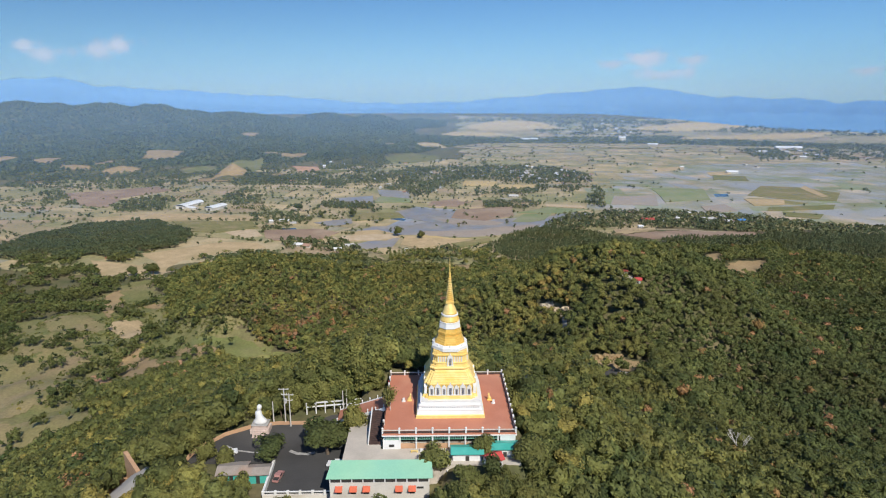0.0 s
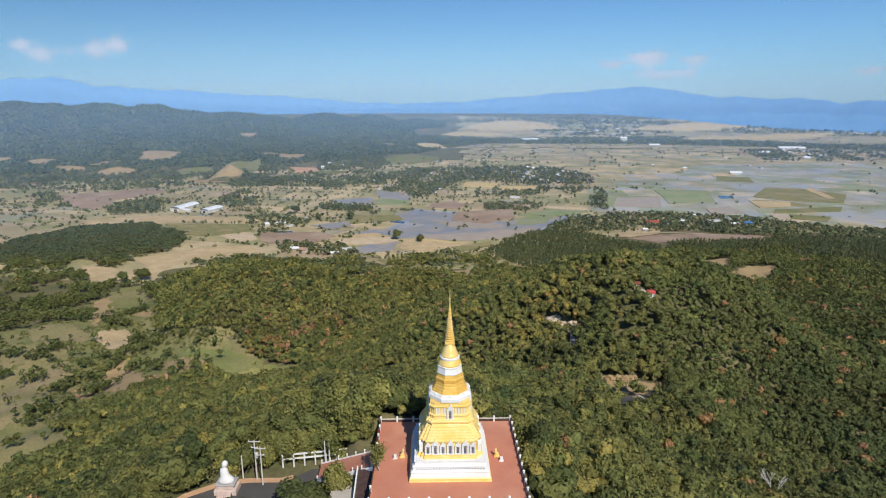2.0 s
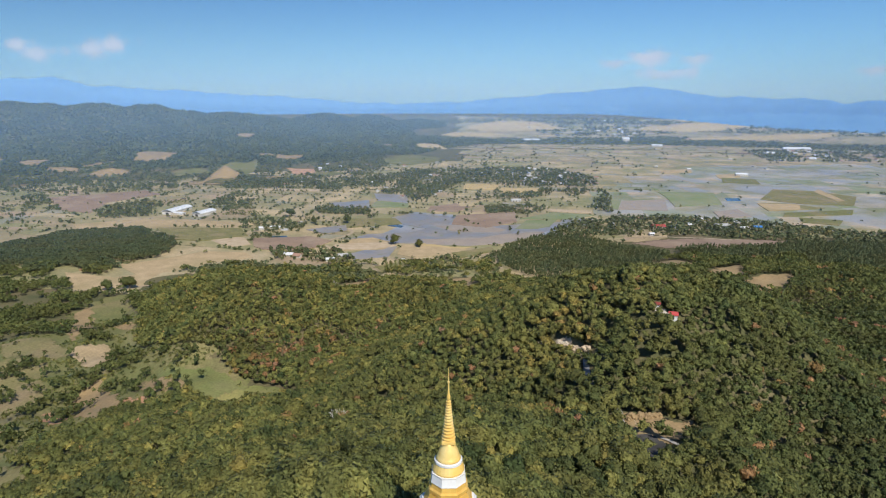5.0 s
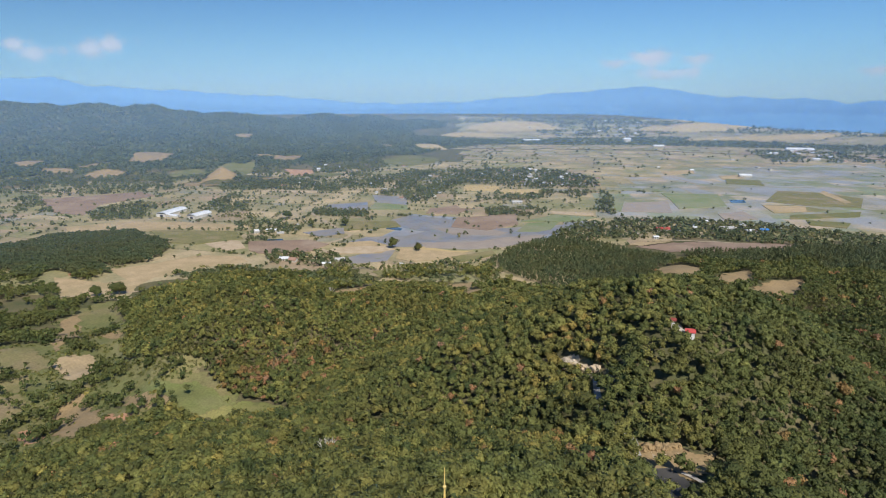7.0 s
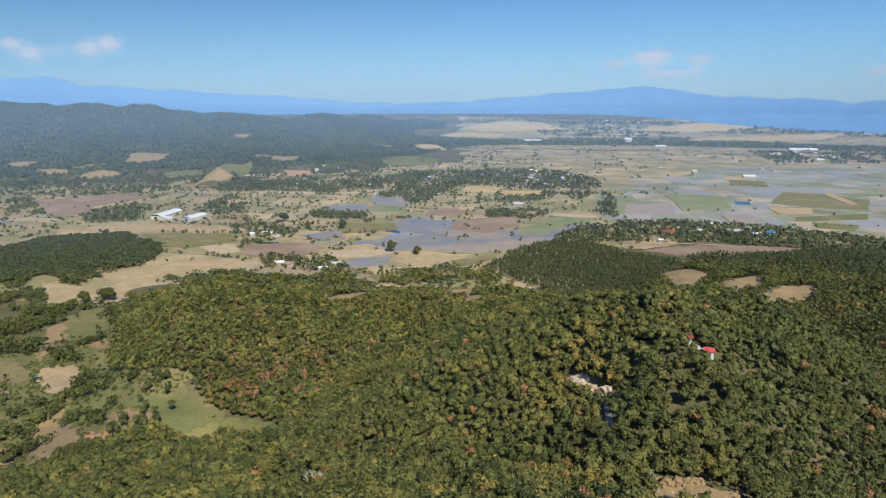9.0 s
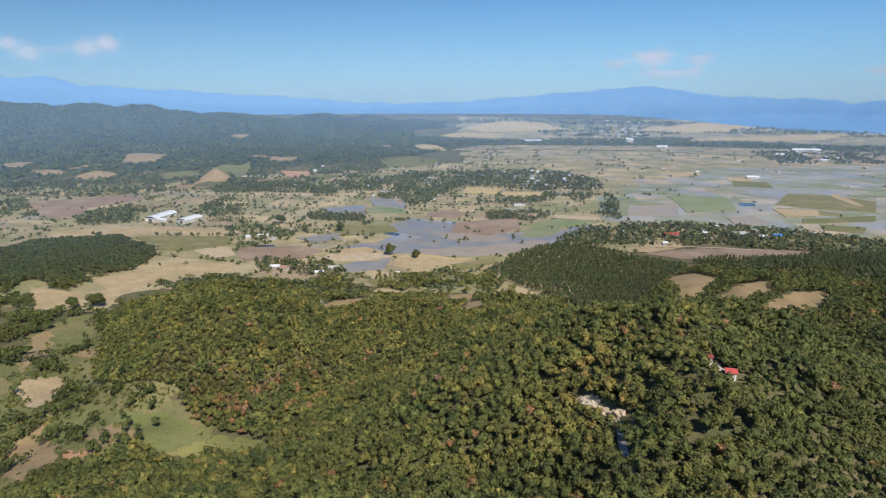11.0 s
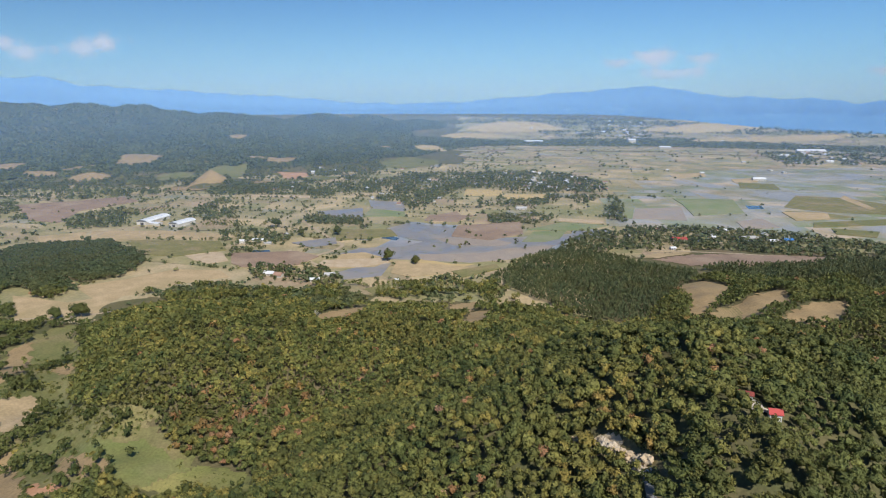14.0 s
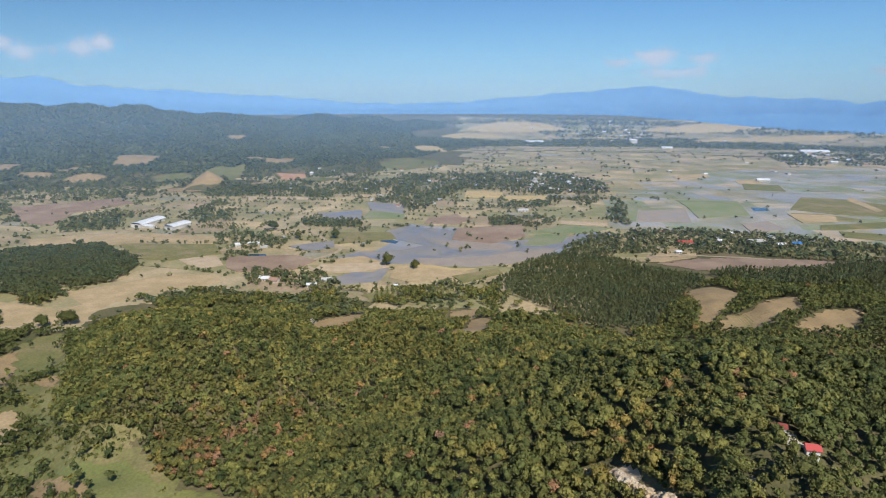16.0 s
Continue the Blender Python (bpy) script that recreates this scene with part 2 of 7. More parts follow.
def pond_mat():
    m, nt, bsdf = nodes_of("pond_water")
    co = nt.nodes.new("ShaderNodeNewGeometry").outputs["Position"]
    nt.links.new(mix_col(nt, noise_fac(nt, co, 0.05), (0.03, 0.055, 0.075), (0.05, 0.075, 0.085)), bsdf.inputs["Base Color"])
    bsdf.inputs["Roughness"].default_value = 0.06
    return m


FLOOD, POND = flooded(), pond_mat()
FARM = mosaic_mat("farm_plots", [(0.0, (0.444, 0.336, 0.188)), (0.2, (0.343, 0.255, 0.158)), (0.34, (0.282, 0.245, 0.114)), (0.48, (0.504, 0.381, 0.218)),
                                 (0.64, (0.242, 0.230, 0.099)), (0.72, (0.373, 0.261, 0.174)), (0.82, (0.423, 0.330, 0.198)), (0.94, (0.302, 0.290, 0.257))])
RICE = mosaic_mat("rice_plots", [(0.0, (0.33, 0.32, 0.30)), (0.2, (0.207, 0.248, 0.110)), (0.34, (0.40, 0.35, 0.28)), (0.46, (0.25, 0.28, 0.20)),
                                 (0.58, (0.493, 0.374, 0.253)), (0.68, (0.34, 0.34, 0.33)), (0.82, (0.235, 0.270, 0.143)), (0.92, (0.526, 0.429, 0.308))], 0.55, 0.53)
FLOODED = mosaic_mat("flooded_plots", [(0.0, (0.269, 0.259, 0.275)), (0.3, (0.426, 0.341, 0.275)), (0.45, (0.224, 0.220, 0.242)), (0.65, (0.336, 0.303, 0.292)), (0.8, (0.482, 0.385, 0.297)), (0.92, (0.246, 0.253, 0.176))], 0.35, 0.44)

# ---- helpers for meshes ----


def part(name, bm, material, parent=None, label="", smooth=False):
    """Links a bmesh as one mesh object, under parent if one is given."""
    me = bpy.data.meshes.new(name)
    bm.to_mesh(me)
    bm.free()
    me.materials.append(material)
    if smooth:
        me.polygons.foreach_set("use_smooth", [True] * len(me.polygons))
    ob = new(name, me)
    if parent:
        ob.parent = parent
    if label:
        tagged(ob, label)
    return ob


def again(ob, x=0.0, y=0.0, z=0.0, rz=0.0, parent=None):
    """Another object on the same mesh as ob."""
    o = new(ob.name.split(".")[0], ob.data)
    o.parent = parent or ob.parent
    o.matrix_basis = pose(x, y, z, 0, 0, rz)
    return o


def box(bm, x0, y0, z0, x1, y1, z1, bevel=0.0):
    v = [bm.verts.new(p) for p in ((x0, y0, z0), (x1, y0, z0), (x1, y1, z0), (x0, y1, z0), (x0, y0, z1), (x1, y0, z1), (x1, y1, z1), (x0, y1, z1))]
    f = [bm.faces.new([v[i] for i in q]) for q in ((3, 2, 1, 0), (4, 5, 6, 7), (0, 1, 5, 4), (1, 2, 6, 5), (2, 3, 7, 6), (3, 0, 4, 7))]
    if bevel:
        bmesh.ops.bevel(bm, geom=list({e for q in f for e in q.edges}), offset=bevel, segments=1, affect="EDGES")
    return bm


def a_box(*a, **k):
    return box(bmesh.new(), *a, **k)


def rings(bm, sections, close=True):
    """Skin over a stack of rings of equal point counts."""
    rows = [[bm.verts.new(p) for p in s] for s in sections]
    n = len(rows[0])
    for a, b in zip(rows, rows[1:]):
        for i in range(n):
            bm.faces.new((a[i], a[(i + 1) % n], b[(i + 1) % n], b[i]))
    if close:
        bm.faces.new(rows[0][::-1])
        bm.faces.new(rows[-1])
    return bm


def outline(kind, r, z):
    """A ring at height z: 'round', 'octagon', or 'redent', a square with stepped corners, of half-width r."""
    if kind == "round":
        return [(r * math.cos(a), r * math.sin(a), z) for a in (math.tau * i / 24 for i in range(24))]
    if kind == "octagon":
        q = r / math.cos(math.pi / 8)
        return [(q * math.cos(a), q * math.sin(a), z) for a in (math.tau * (i + 0.5) / 8 for i in range(8))]
    if kind == "square":
        return [(r, -r, z), (r, r, z), (-r, r, z), (-r, -r, z)]
    s = r * 0.10
    quarter = [(r, r - 2 * s), (r - s, r - 2 * s), (r - s, r - s), (r - 2 * s, r - s), (r - 2 * s, r)]
    pts = []
    for k in range(4):
        c, n = (1, 0, -1, 0)[k], (0, 1, 0, -1)[k]
        pts += [(c * x - n * y, n * x + c * y, z) for x, y in quarter]
    return pts


def tier(kind, levels):
    """levels: (height, half-width) pairs from the bottom up."""
    return rings(bmesh.new(), [outline(kind, r, z) for z, r in levels])


def slab(points, z0, z1):
    """A flat plate with the outline points, from z0 to z1."""
    bm = bmesh.new()
    if sum(a[0] * b[1] - b[0] * a[1] for a, b in zip(points, points[1:] + points[:1])) < 0:
        points = points[::-1]
    return rings(bm, [[(x, y, z0) for x, y in points], [(x, y, z1) for x, y in points]])


def tube(bm, points, r, n=6):
    """A round bar through the points; r is a radius or one for each point."""
    rs = r if isinstance(r, (list, tuple)) else [r] * len(points)
    secs = []
    for i, p in enumerate(points):
        d = (Vector(points[min(i + 1, len(points) - 1)]) - Vector(points[max(i - 1, 0)])).normalized()
        u = d.orthogonal().normalized()
        w = d.cross(u)
        secs.append([tuple(Vector(p) + rs[i] * (math.cos(math.tau * k / n) * u + math.sin(math.tau * k / n) * w)) for k in range(n)])
    return rings(bm, secs)


def ball(bm, x, y, z, r, sub=1):
    bmesh.ops.create_icosphere(bm, subdivisions=sub, radius=r, matrix=Matrix.Translation((x, y, z)))
    return bm


def empty(name, x=0, y=0, z=0, rz=0, label="", category="", group="", kind=""):
    e = new(name)
    e.empty_display_size = 0.5
    e.matrix_basis = pose(x, y, z, 0, 0, rz)
    return tagged(e, label, category, group, kind)


def mesh_from(name, verts, quads, material, tint=None, material2=None, index=None):
    """A mesh object from arrays of vertices and of quads (a triangle repeats nothing: use -1 as the fourth corner)."""
    me = bpy.data.meshes.new(name)
    quads = np.asarray(quads)
    tri = quads[:, 3] < 0
    total = np.where(tri, 3, 4)
    start = np.concatenate(([0], np.cumsum(total)[:-1]))
    loops = quads.ravel()
    loops = loops[loops >= 0]
    me.vertices.add(len(verts))
    me.vertices.foreach_set("co", np.asarray(verts, np.float32).ravel())
    me.loops.add(len(loops))
    me.loops.foreach_set("vertex_index", loops.astype(np.int32))
    me.polygons.add(len(quads))
    me.polygons.foreach_set("loop_start", start.astype(np.int32))
    me.materials.append(material)
    if material2:
        me.materials.append(material2)
        me.polygons.foreach_set("material_index", index.astype(np.int32))
    if tint is not None:
        me.attributes.new("tint", "FLOAT", "POINT").data.foreach_set("value", np.asarray(tint, np.float32))
    me.polygons.foreach_set("use_smooth", np.ones(len(quads), bool))
    me.update(calc_edges=True)
    me.validate()
    return new(name, me)


# ---- the shape of the land ----
# hills as (x, y, height, spread)
NEAR_HILLS = [
    (0, 140, 22.9, 55), (-45, 150, 37.1, 70), (10, 230, 38.6, 70), (70, 290, 37.9, 60), (-60, 290, 18.4, 70), (0, 60, 3.9, 80),
    (110, 120, 27.3, 90), (-110, 200, 33.1, 90), (100, 370, -2.8, 55), (140, 430, 37.9, 60), (130, 440, 30.0, 120), (200, 440, 6.5, 80),
    (160, 520, 36.5, 80), (20, 400, 21.8, 80), (40, 520, 16.3, 90), (-90, 480, 12.1, 90), (-130, 600, -1.1, 90), (-230, 660, 63.2, 80),
]
FRONT_HILLS = [
    (-290, 740, 23.7, 60), (-120, 700, 26.6, 80), (0, 680, -8.4, 80), (190, 300, 9.0, 80), (290, 430, 31.5, 120), (350, 600, 52.1, 130),
    (430, 780, 1.1, 110), (250, 650, -3.7, 90), (-250, 420, -3.7, 110), (-320, 550, 13.1, 120), (-150, 380, 35.9, 80), (0, -50, 93.9, 150),
    (250, 100, 61.2, 150), (-250, 100, 63.7, 150), (560, 800, 24.9, 150), (80, 650, 48.7, 80), (320, 840, 8.0, 55), (122, 370, 22.2, 32),
    (60, 385, -5.1, 40), (210, 380, 4.8, 60), (250, 520, -5.5, 70), (180, 600, -13.9, 70), (-290, 655, -28.5, 42), (-250, 600, -20.7, 45),
    (-330, 720, -33.7, 50), (-220, 540, 0.8, 45),
]
SPURS = [                                           # spurs
    (-20, 740, 10.4, 55), (280, 260, 10.1, 115), (10, 440, 22.2, 38), (-200, 560, 20.3, 38), (-320, 770, 10.9, 38), (-110, 350, 8.9, 55), (100, 440, 5.0, 38), (220, 440, 7.1, 38),
    (160, 230, 8.4, 55), (-380, 680, 7.6, 38), (-320, 440, 10.3, 38), (100, 770, 12.0, 38), (-50, 770, 10.1, 38),
]
HOLLOWS = [                                         # gullies and saddles
    (400, 680, -21.2, 38), (-200, 680, -15.3, 55), (370, 620, -5.4, 38), (250, 740, -20.9, 80), (430, 680, -12.6, 55), (-350, 560, -5.9, 55), (-410, 770, -18.7, 38), (-110, 470, -12.7, 55),
    (70, 710, -1.2, 38), (-110, 770, -13.1, 38), (-260, 770, -6.1, 38), (70, 320, -6.9, 38), (190, 530, -15.4, 38), (-290, 620, -5.6, 38), (370, 560, -4.1, 38), (370, 620, -12.2, 55),
    (-260, 530, -6.8, 38), (280, 410, -13.8, 38), (130, 384, -4.5, 22),
]
HILLS = NEAR_HILLS + FRONT_HILLS + SPURS + HOLLOWS
CREST = [(-3000, 2850, 208, 420), (-2415, 2900, 198, 420), (-1896, 3000, 192, 400), (-1640, 3120, 184, 380), (-1475, 3300, 170, 380), (-1075, 3500, 128, 330),
         (-657, 3800, 112, 300), (-420, 4000, 96, 240), (-79, 4080, 70, 190)]
KNOLLS = [(-1019, 2060, 26, 75), (-1018, 2300, 40, 120), (-619, 2300, 32, 110), (-1300, 2150, 36, 160), (-780, 2350, 44, 150), (-420, 2420, 24, 130),
          (-1560, 2300, 60, 200), (-240, 2700, 30, 160), (-1500, 1750, 20, 160), (-860, 2650, 60, 220)]


def waves(x, y, seed, size, count=7):
    rng = np.random.default_rng(seed)
    s = np.zeros_like(x)
    for a, k, f in zip(rng.uniform(0, math.tau, count), rng.uniform(0.6, 1.7, count), rng.uniform(0, math.tau, count)):
        s = s + np.sin((x * np.cos(a) + y * np.sin(a)) * k * math.tau / size + f)
    return s / math.sqrt(count)


def smooth(a, b, v):
    t = np.clip((v - a) / (b - a), 0, 1)
    return t * t * (3 - 2 * t)


def inset(x, y, x0, y0, x1, y1, soft):
    """1 inside a rectangle, falling to 0 over soft metres outside it."""
    d = np.hypot(np.maximum(np.maximum(x0 - x, x - x1), 0), np.maximum(np.maximum(y0 - y, y - y1), 0))
    return 1 - smooth(0, soft, d)


def climb(d):
    """The slow rise of the plain at a distance d."""
    k = np.clip((d - 3100) / 1900, 0, 0.93)
    return np.where(d > 3100, 256 * (1 - d / np.maximum(3100 + 1900 * k / (1 - k), d)), 0.0)


def land(x, y):
    """The height of the ground."""
    x, y = np.asarray(x, float), np.asarray(y, float)
    z = np.zeros_like(x)
    for hx, hy, h, s in HILLS:
        z = z + h * np.exp(-((x - hx) ** 2 + (y - hy) ** 2) / (2 * s * s))
    z = z + np.clip(z / 25, 0, 1) * (1.8 * waves(x, y, 3, 55) + 2.6 * waves(x, y, 5, 120))
    ridge = np.zeros_like(x)
    for hx, hy, h, s in CREST:
        ridge = np.maximum(ridge, h * np.exp(-((x - hx) ** 2 + (y - hy) ** 2) / (2 * s * s)))
    for hx, hy, h, s in KNOLLS:
        ridge = np.maximum(ridge, h * np.exp(-((x - hx) ** 2 + (y - hy) ** 2) / (2 * s * s)))
    ridge = ridge * (1 + 0.05 * waves(x, y, 11, 420) + 0.04 * waves(x, y, 12, 170))
    # a pointed bare knoll
    ridge = np.maximum(ridge, 44 - 0.72 * np.hypot((x + 602) * 0.9, y - 1865))
    z = z + np.maximum(ridge, 0)
    # the plain climbs towards the far foothills
    d = np.hypot(x, y - 100)
    z = np.maximum(z, climb(d)) - np.maximum(d - 4450, 0) * 0.8
    # terraces of the temple
    a = inset(x, y, -23, 127.5, 21, 165, 5)
    z = z * (1 - a) + 169.6 * a
    a = inset(x, y, -63, 124, -22.5, 167, 8) * (1 - smooth(-22.5, -21.5, x))
    z = z * (1 - a) + 163.0 * a
    a = inset(x, y, -25, 112, 0, 126, 5)
    z = z * (1 - a) + 163.0 * a
    return z


def land1(x, y):
    return float(land(np.array([x]), np.array([y]))[0])

# ---- ground ----


def axis(*runs):
    return np.unique(np.concatenate([np.arange(a, b, s) for a, b, s in runs]))


gx = axis((-4900, -1800, 100), (-1800, -700, 25), (-700, -72, 10), (-72, 32, 2.6), (32, 760, 10), (760, 2000, 40), (2000, 4901, 100))
gy = axis((-1600, -200, 100), (-200, 40, 20), (40, 104, 8), (104, 178, 2.6), (178, 1050, 10), (1050, 2600, 31), (2600, 4200, 40), (4200, 4801, 60))
GX, GY = np.meshgrid(gx, gy)
GZ = land(GX, GY)
nx, ny = len(gx), len(gy)
idx = np.arange(nx * ny).reshape(ny, nx)
ground = mesh_from("ground", np.stack([GX, GY, GZ], -1).reshape(-1, 3),
                   np.stack([idx[:-1, :-1], idx[:-1, 1:], idx[1:, 1:], idx[1:, :-1]], -1).reshape(-1, 4), GROUND)
ground.data.polygons.foreach_set("use_smooth", [True] * len(ground.data.polygons))
tagged(ground, "dry grassy hills and a wide farmed valley floor", "ground", kind="structure")

# ---- far mountains ----
SKYLINE = [(-75, 0.5), (-60, 0.7), (-45, 0.4), (-36, 0.74), (-33.9, 0.8), (-31.3, 1.03), (-30.5, 0.95), (-28.5, 0.46), (-24.5, 0.12), (-21.1, -0.06), (-17.1, -0.35),
           (-13.3, -0.55), (-8.4, -0.95), (-3.3, -1.15), (1.9, -1.07), (5.5, -0.76), (10, -0.46), (14, -0.07), (16.9, 0.17), (18.8, 0.41), (21.1, 0.03),
           (24.2, -0.43), (27.2, -0.55), (30.8, -0.62), (33.9, -0.94), (36.3, -0.79), (45, -0.5), (60, -0.2), (75, -0.4)]


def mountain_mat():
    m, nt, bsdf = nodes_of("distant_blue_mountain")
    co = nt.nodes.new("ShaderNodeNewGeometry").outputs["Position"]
    # haze blue is put into the colour, which also glows a little
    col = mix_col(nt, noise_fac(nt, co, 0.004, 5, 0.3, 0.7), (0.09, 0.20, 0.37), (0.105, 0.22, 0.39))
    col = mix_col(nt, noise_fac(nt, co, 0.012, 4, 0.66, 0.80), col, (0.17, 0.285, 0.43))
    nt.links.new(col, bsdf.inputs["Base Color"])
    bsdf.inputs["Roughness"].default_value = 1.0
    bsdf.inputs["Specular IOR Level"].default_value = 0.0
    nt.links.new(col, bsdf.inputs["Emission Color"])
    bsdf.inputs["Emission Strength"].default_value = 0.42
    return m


ang = np.radians(np.arange(-74, 74.01, 0.2))
sk = np.radians(np.interp(np.degrees(ang), [a for a, _ in SKYLINE], [e for _, e in SKYLINE]))
crest_r, prof = 4690, []
near_foot = 4380 - 480 * smooth(14, 34, np.degrees(ang)) - 250 * smooth(-20, -34, np.degrees(ang))
for f in (0.0, 0.1, 0.2, 0.32, 0.45, 0.6, 0.75, 0.88, 1.0, 1.25):
    r = near_foot + (4690 - near_foot) * f
    x, y = r * np.sin(ang), 100 + r * np.cos(ang)
    f = f if f <= 1 else 0.9
    foot = land(x, y) - (8 if f == 0 else -4)
    top = 256 + crest_r * np.tan(sk) + 5 * waves(ang * 4000, ang * 0, 21, 260) + 2.5 * waves(ang * 4000, ang * 0, 23, 90)
    prof.append(np.stack([x, y, foot + (top - foot) * f + (0.1 < f < 1) * (4 * waves(x, y, 22, 300) + 2 * waves(x, y, 24, 120))], -1))
rows = np.stack(prof)
idx = np.arange(rows.shape[0] * rows.shape[1]).reshape(rows.shape[:2])
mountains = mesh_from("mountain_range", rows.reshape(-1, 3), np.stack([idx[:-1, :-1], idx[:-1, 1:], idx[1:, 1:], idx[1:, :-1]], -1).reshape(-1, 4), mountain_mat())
mountains.data.polygons.foreach_set("use_smooth", [True] * len(mountains.data.polygons))
tagged(mountains, "mountain range with haze blue put into its colour", "mountains", kind="structure")


def cloud_mat():
    m, nt, bsdf = nodes_of("small_cloud")
    tc = nt.nodes.new("ShaderNodeTexCoord")
    n = nt.nodes.new("ShaderNodeTexNoise")
    n.inputs["Scale"].default_value, n.inputs["Detail"].default_value = 0.0085, 7
    nt.links.new(tc.outputs["Object"], n.inputs["Vector"])
    at = nt.nodes.new("ShaderNodeAttribute")
    at.attribute_name = "tint"
    s = nt.nodes.new("ShaderNodeMath")
    s.operation = "MULTIPLY_ADD"
    s.inputs[1].default_value = 2.4
    nt.links.new(n.outputs["Fac"], s.inputs[0])
    nt.links.new(at.outputs["Fac"], s.inputs[2])
    r = nt.nodes.new("ShaderNodeMapRange")
    r.inputs["From Min"].default_value, r.inputs["From Max"].default_value = 1.46, 1.98
    r.inputs["To Max"].default_value = 0.58
    nt.links.new(s.outputs[0], r.inputs["Value"])
    # the sunlit white of the cloud is given out as glow
    em = nt.nodes.new("ShaderNodeEmission")
    em.inputs[0].default_value, em.inputs[1].default_value = (0.88, 0.82, 0.84, 1), 0.85
    tr = nt.nodes.new("ShaderNodeBsdfTransparent")
    mx = nt.nodes.new("ShaderNodeMixShader")
    nt.links.new(r.outputs[0], mx.inputs[0])
    nt.links.new(tr.outputs[0], mx.inputs[1])
    nt.links.new(em.outputs[0], mx.inputs[2])
    nt.links.new(mx.outputs[0], nt.nodes["Material Output"].inputs[0])
    return m


CLOUD = cloud_mat()


def cloud(azimuth, elevation, w, h):
    a, e = radians(azimuth), radians(elevation)
    n = 12
    u = np.linspace(-1, 1, n)
    U, V = np.meshgrid(u, u)
    c = np.array([4690 * math.sin(a), 100 + 4690 * math.cos(a), 256 + 4690 * math.tan(e)])
    side = np.array([math.cos(a), -math.sin(a), 0])
    p = U[..., None] * w * side + (V * h)[..., None] * np.array([0, 0, 1]) + (20 * (U * U + V * V))[..., None] * np.array([math.sin(a), math.cos(a), 0])
    i = np.arange(n * n).reshape(n, n)
    ob = mesh_from("cloud", p.reshape(-1, 3), np.stack([i[:-1, :-1], i[:-1, 1:], i[1:, 1:], i[1:, :-1]], -1).reshape(-1, 4), CLOUD,
                   tint=(1 - np.clip(np.hypot(U, V), 0, 1)).ravel())
    ob.location = c
    tagged(ob, "small soft white cloud in a blue sky", "cloud", "clouds", "structure")


cloud(-27.6, 3.4, 240, 85)
cloud(-26.2, 3.8, 170, 80)
cloud(-32.6, 3.5, 150, 60)
cloud(-31.4, 2.9, 220, 70)
cloud(19.6, 2.75, 150, 90)
cloud(18.9, 2.9, 150, 70)
cloud(23.0, 2.6, 120, 60)
cloud(16.4, 2.35, 130, 50)
cloud(20.8, 1.4, 320, 50)
cloud(35.4, 1.5, 120, 45)

# ---- see-through sheets that imitate haze over the valley ----


def haze_sheet_mat(amount):
    """Blue air-light put into a sheet's colour; 'tint' holds its density, which dies out towards the ground and high
    up.
    """
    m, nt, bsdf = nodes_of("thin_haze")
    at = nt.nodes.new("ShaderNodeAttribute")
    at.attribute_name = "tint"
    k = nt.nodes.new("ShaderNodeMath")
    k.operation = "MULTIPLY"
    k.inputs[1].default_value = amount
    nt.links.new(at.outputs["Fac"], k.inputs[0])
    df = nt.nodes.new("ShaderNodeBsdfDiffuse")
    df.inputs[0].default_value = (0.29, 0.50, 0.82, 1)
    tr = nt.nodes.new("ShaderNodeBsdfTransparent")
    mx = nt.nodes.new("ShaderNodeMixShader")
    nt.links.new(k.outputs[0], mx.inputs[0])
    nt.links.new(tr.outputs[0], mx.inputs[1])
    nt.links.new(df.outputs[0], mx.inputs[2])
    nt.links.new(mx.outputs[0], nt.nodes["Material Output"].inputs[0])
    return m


# upright curved sheets, one behind another, with haze put into their colour
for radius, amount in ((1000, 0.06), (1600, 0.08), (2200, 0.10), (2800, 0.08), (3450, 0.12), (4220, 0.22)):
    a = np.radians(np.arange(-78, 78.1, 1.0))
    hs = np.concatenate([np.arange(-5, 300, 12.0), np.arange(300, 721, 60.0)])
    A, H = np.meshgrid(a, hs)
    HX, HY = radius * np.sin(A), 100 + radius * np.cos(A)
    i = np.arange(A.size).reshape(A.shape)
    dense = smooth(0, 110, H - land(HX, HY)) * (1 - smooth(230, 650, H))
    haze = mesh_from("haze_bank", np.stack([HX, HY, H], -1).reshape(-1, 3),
                     np.stack([i[:-1, :-1], i[:-1, 1:], i[1:, 1:], i[1:, :-1]], -1).reshape(-1, 4), haze_sheet_mat(amount), tint=dense.ravel())
    tagged(haze, "see-through bluish sheet standing in for valley haze", "haze", "haze banks", "structure")

# ---- fields ----
FIELD_WORDS = {"dry_field": "dry tan stubble field in the valley", "ploughed_field": "brown ploughed field in the valley",
               "green_field": "green field on the valley floor", "flooded_field": "flooded grey rice field reflecting the sky",
               "bare_slope": "bare dry brown clearing between the woods", "meadow": "rough olive green meadow below the hill",
               "sand_pit": "pale dug sandy ground beside fields"}
OPEN = []                                            # outlines kept free of trees


def field(name, material, *pts, lift=0.35):
    OPEN.append(pts)
    ob = part(name, slab(list(pts), 0.05, lift + 0.05 * (len(OPEN) % 23)), material)
    return tagged(ob, FIELD_WORDS[name], "field", kind="structure")


def inside(x, y, pts):
    r = np.zeros(np.shape(x), bool)
    for (x0, y0), (x1, y1) in zip(pts, list(pts[1:]) + [pts[0]]):
        if y0 == y1:
            continue
        r ^= ((y0 > y) != (y1 > y)) & (x < (x1 - x0) * (y - y0) / (y1 - y0) + x0)
    return r


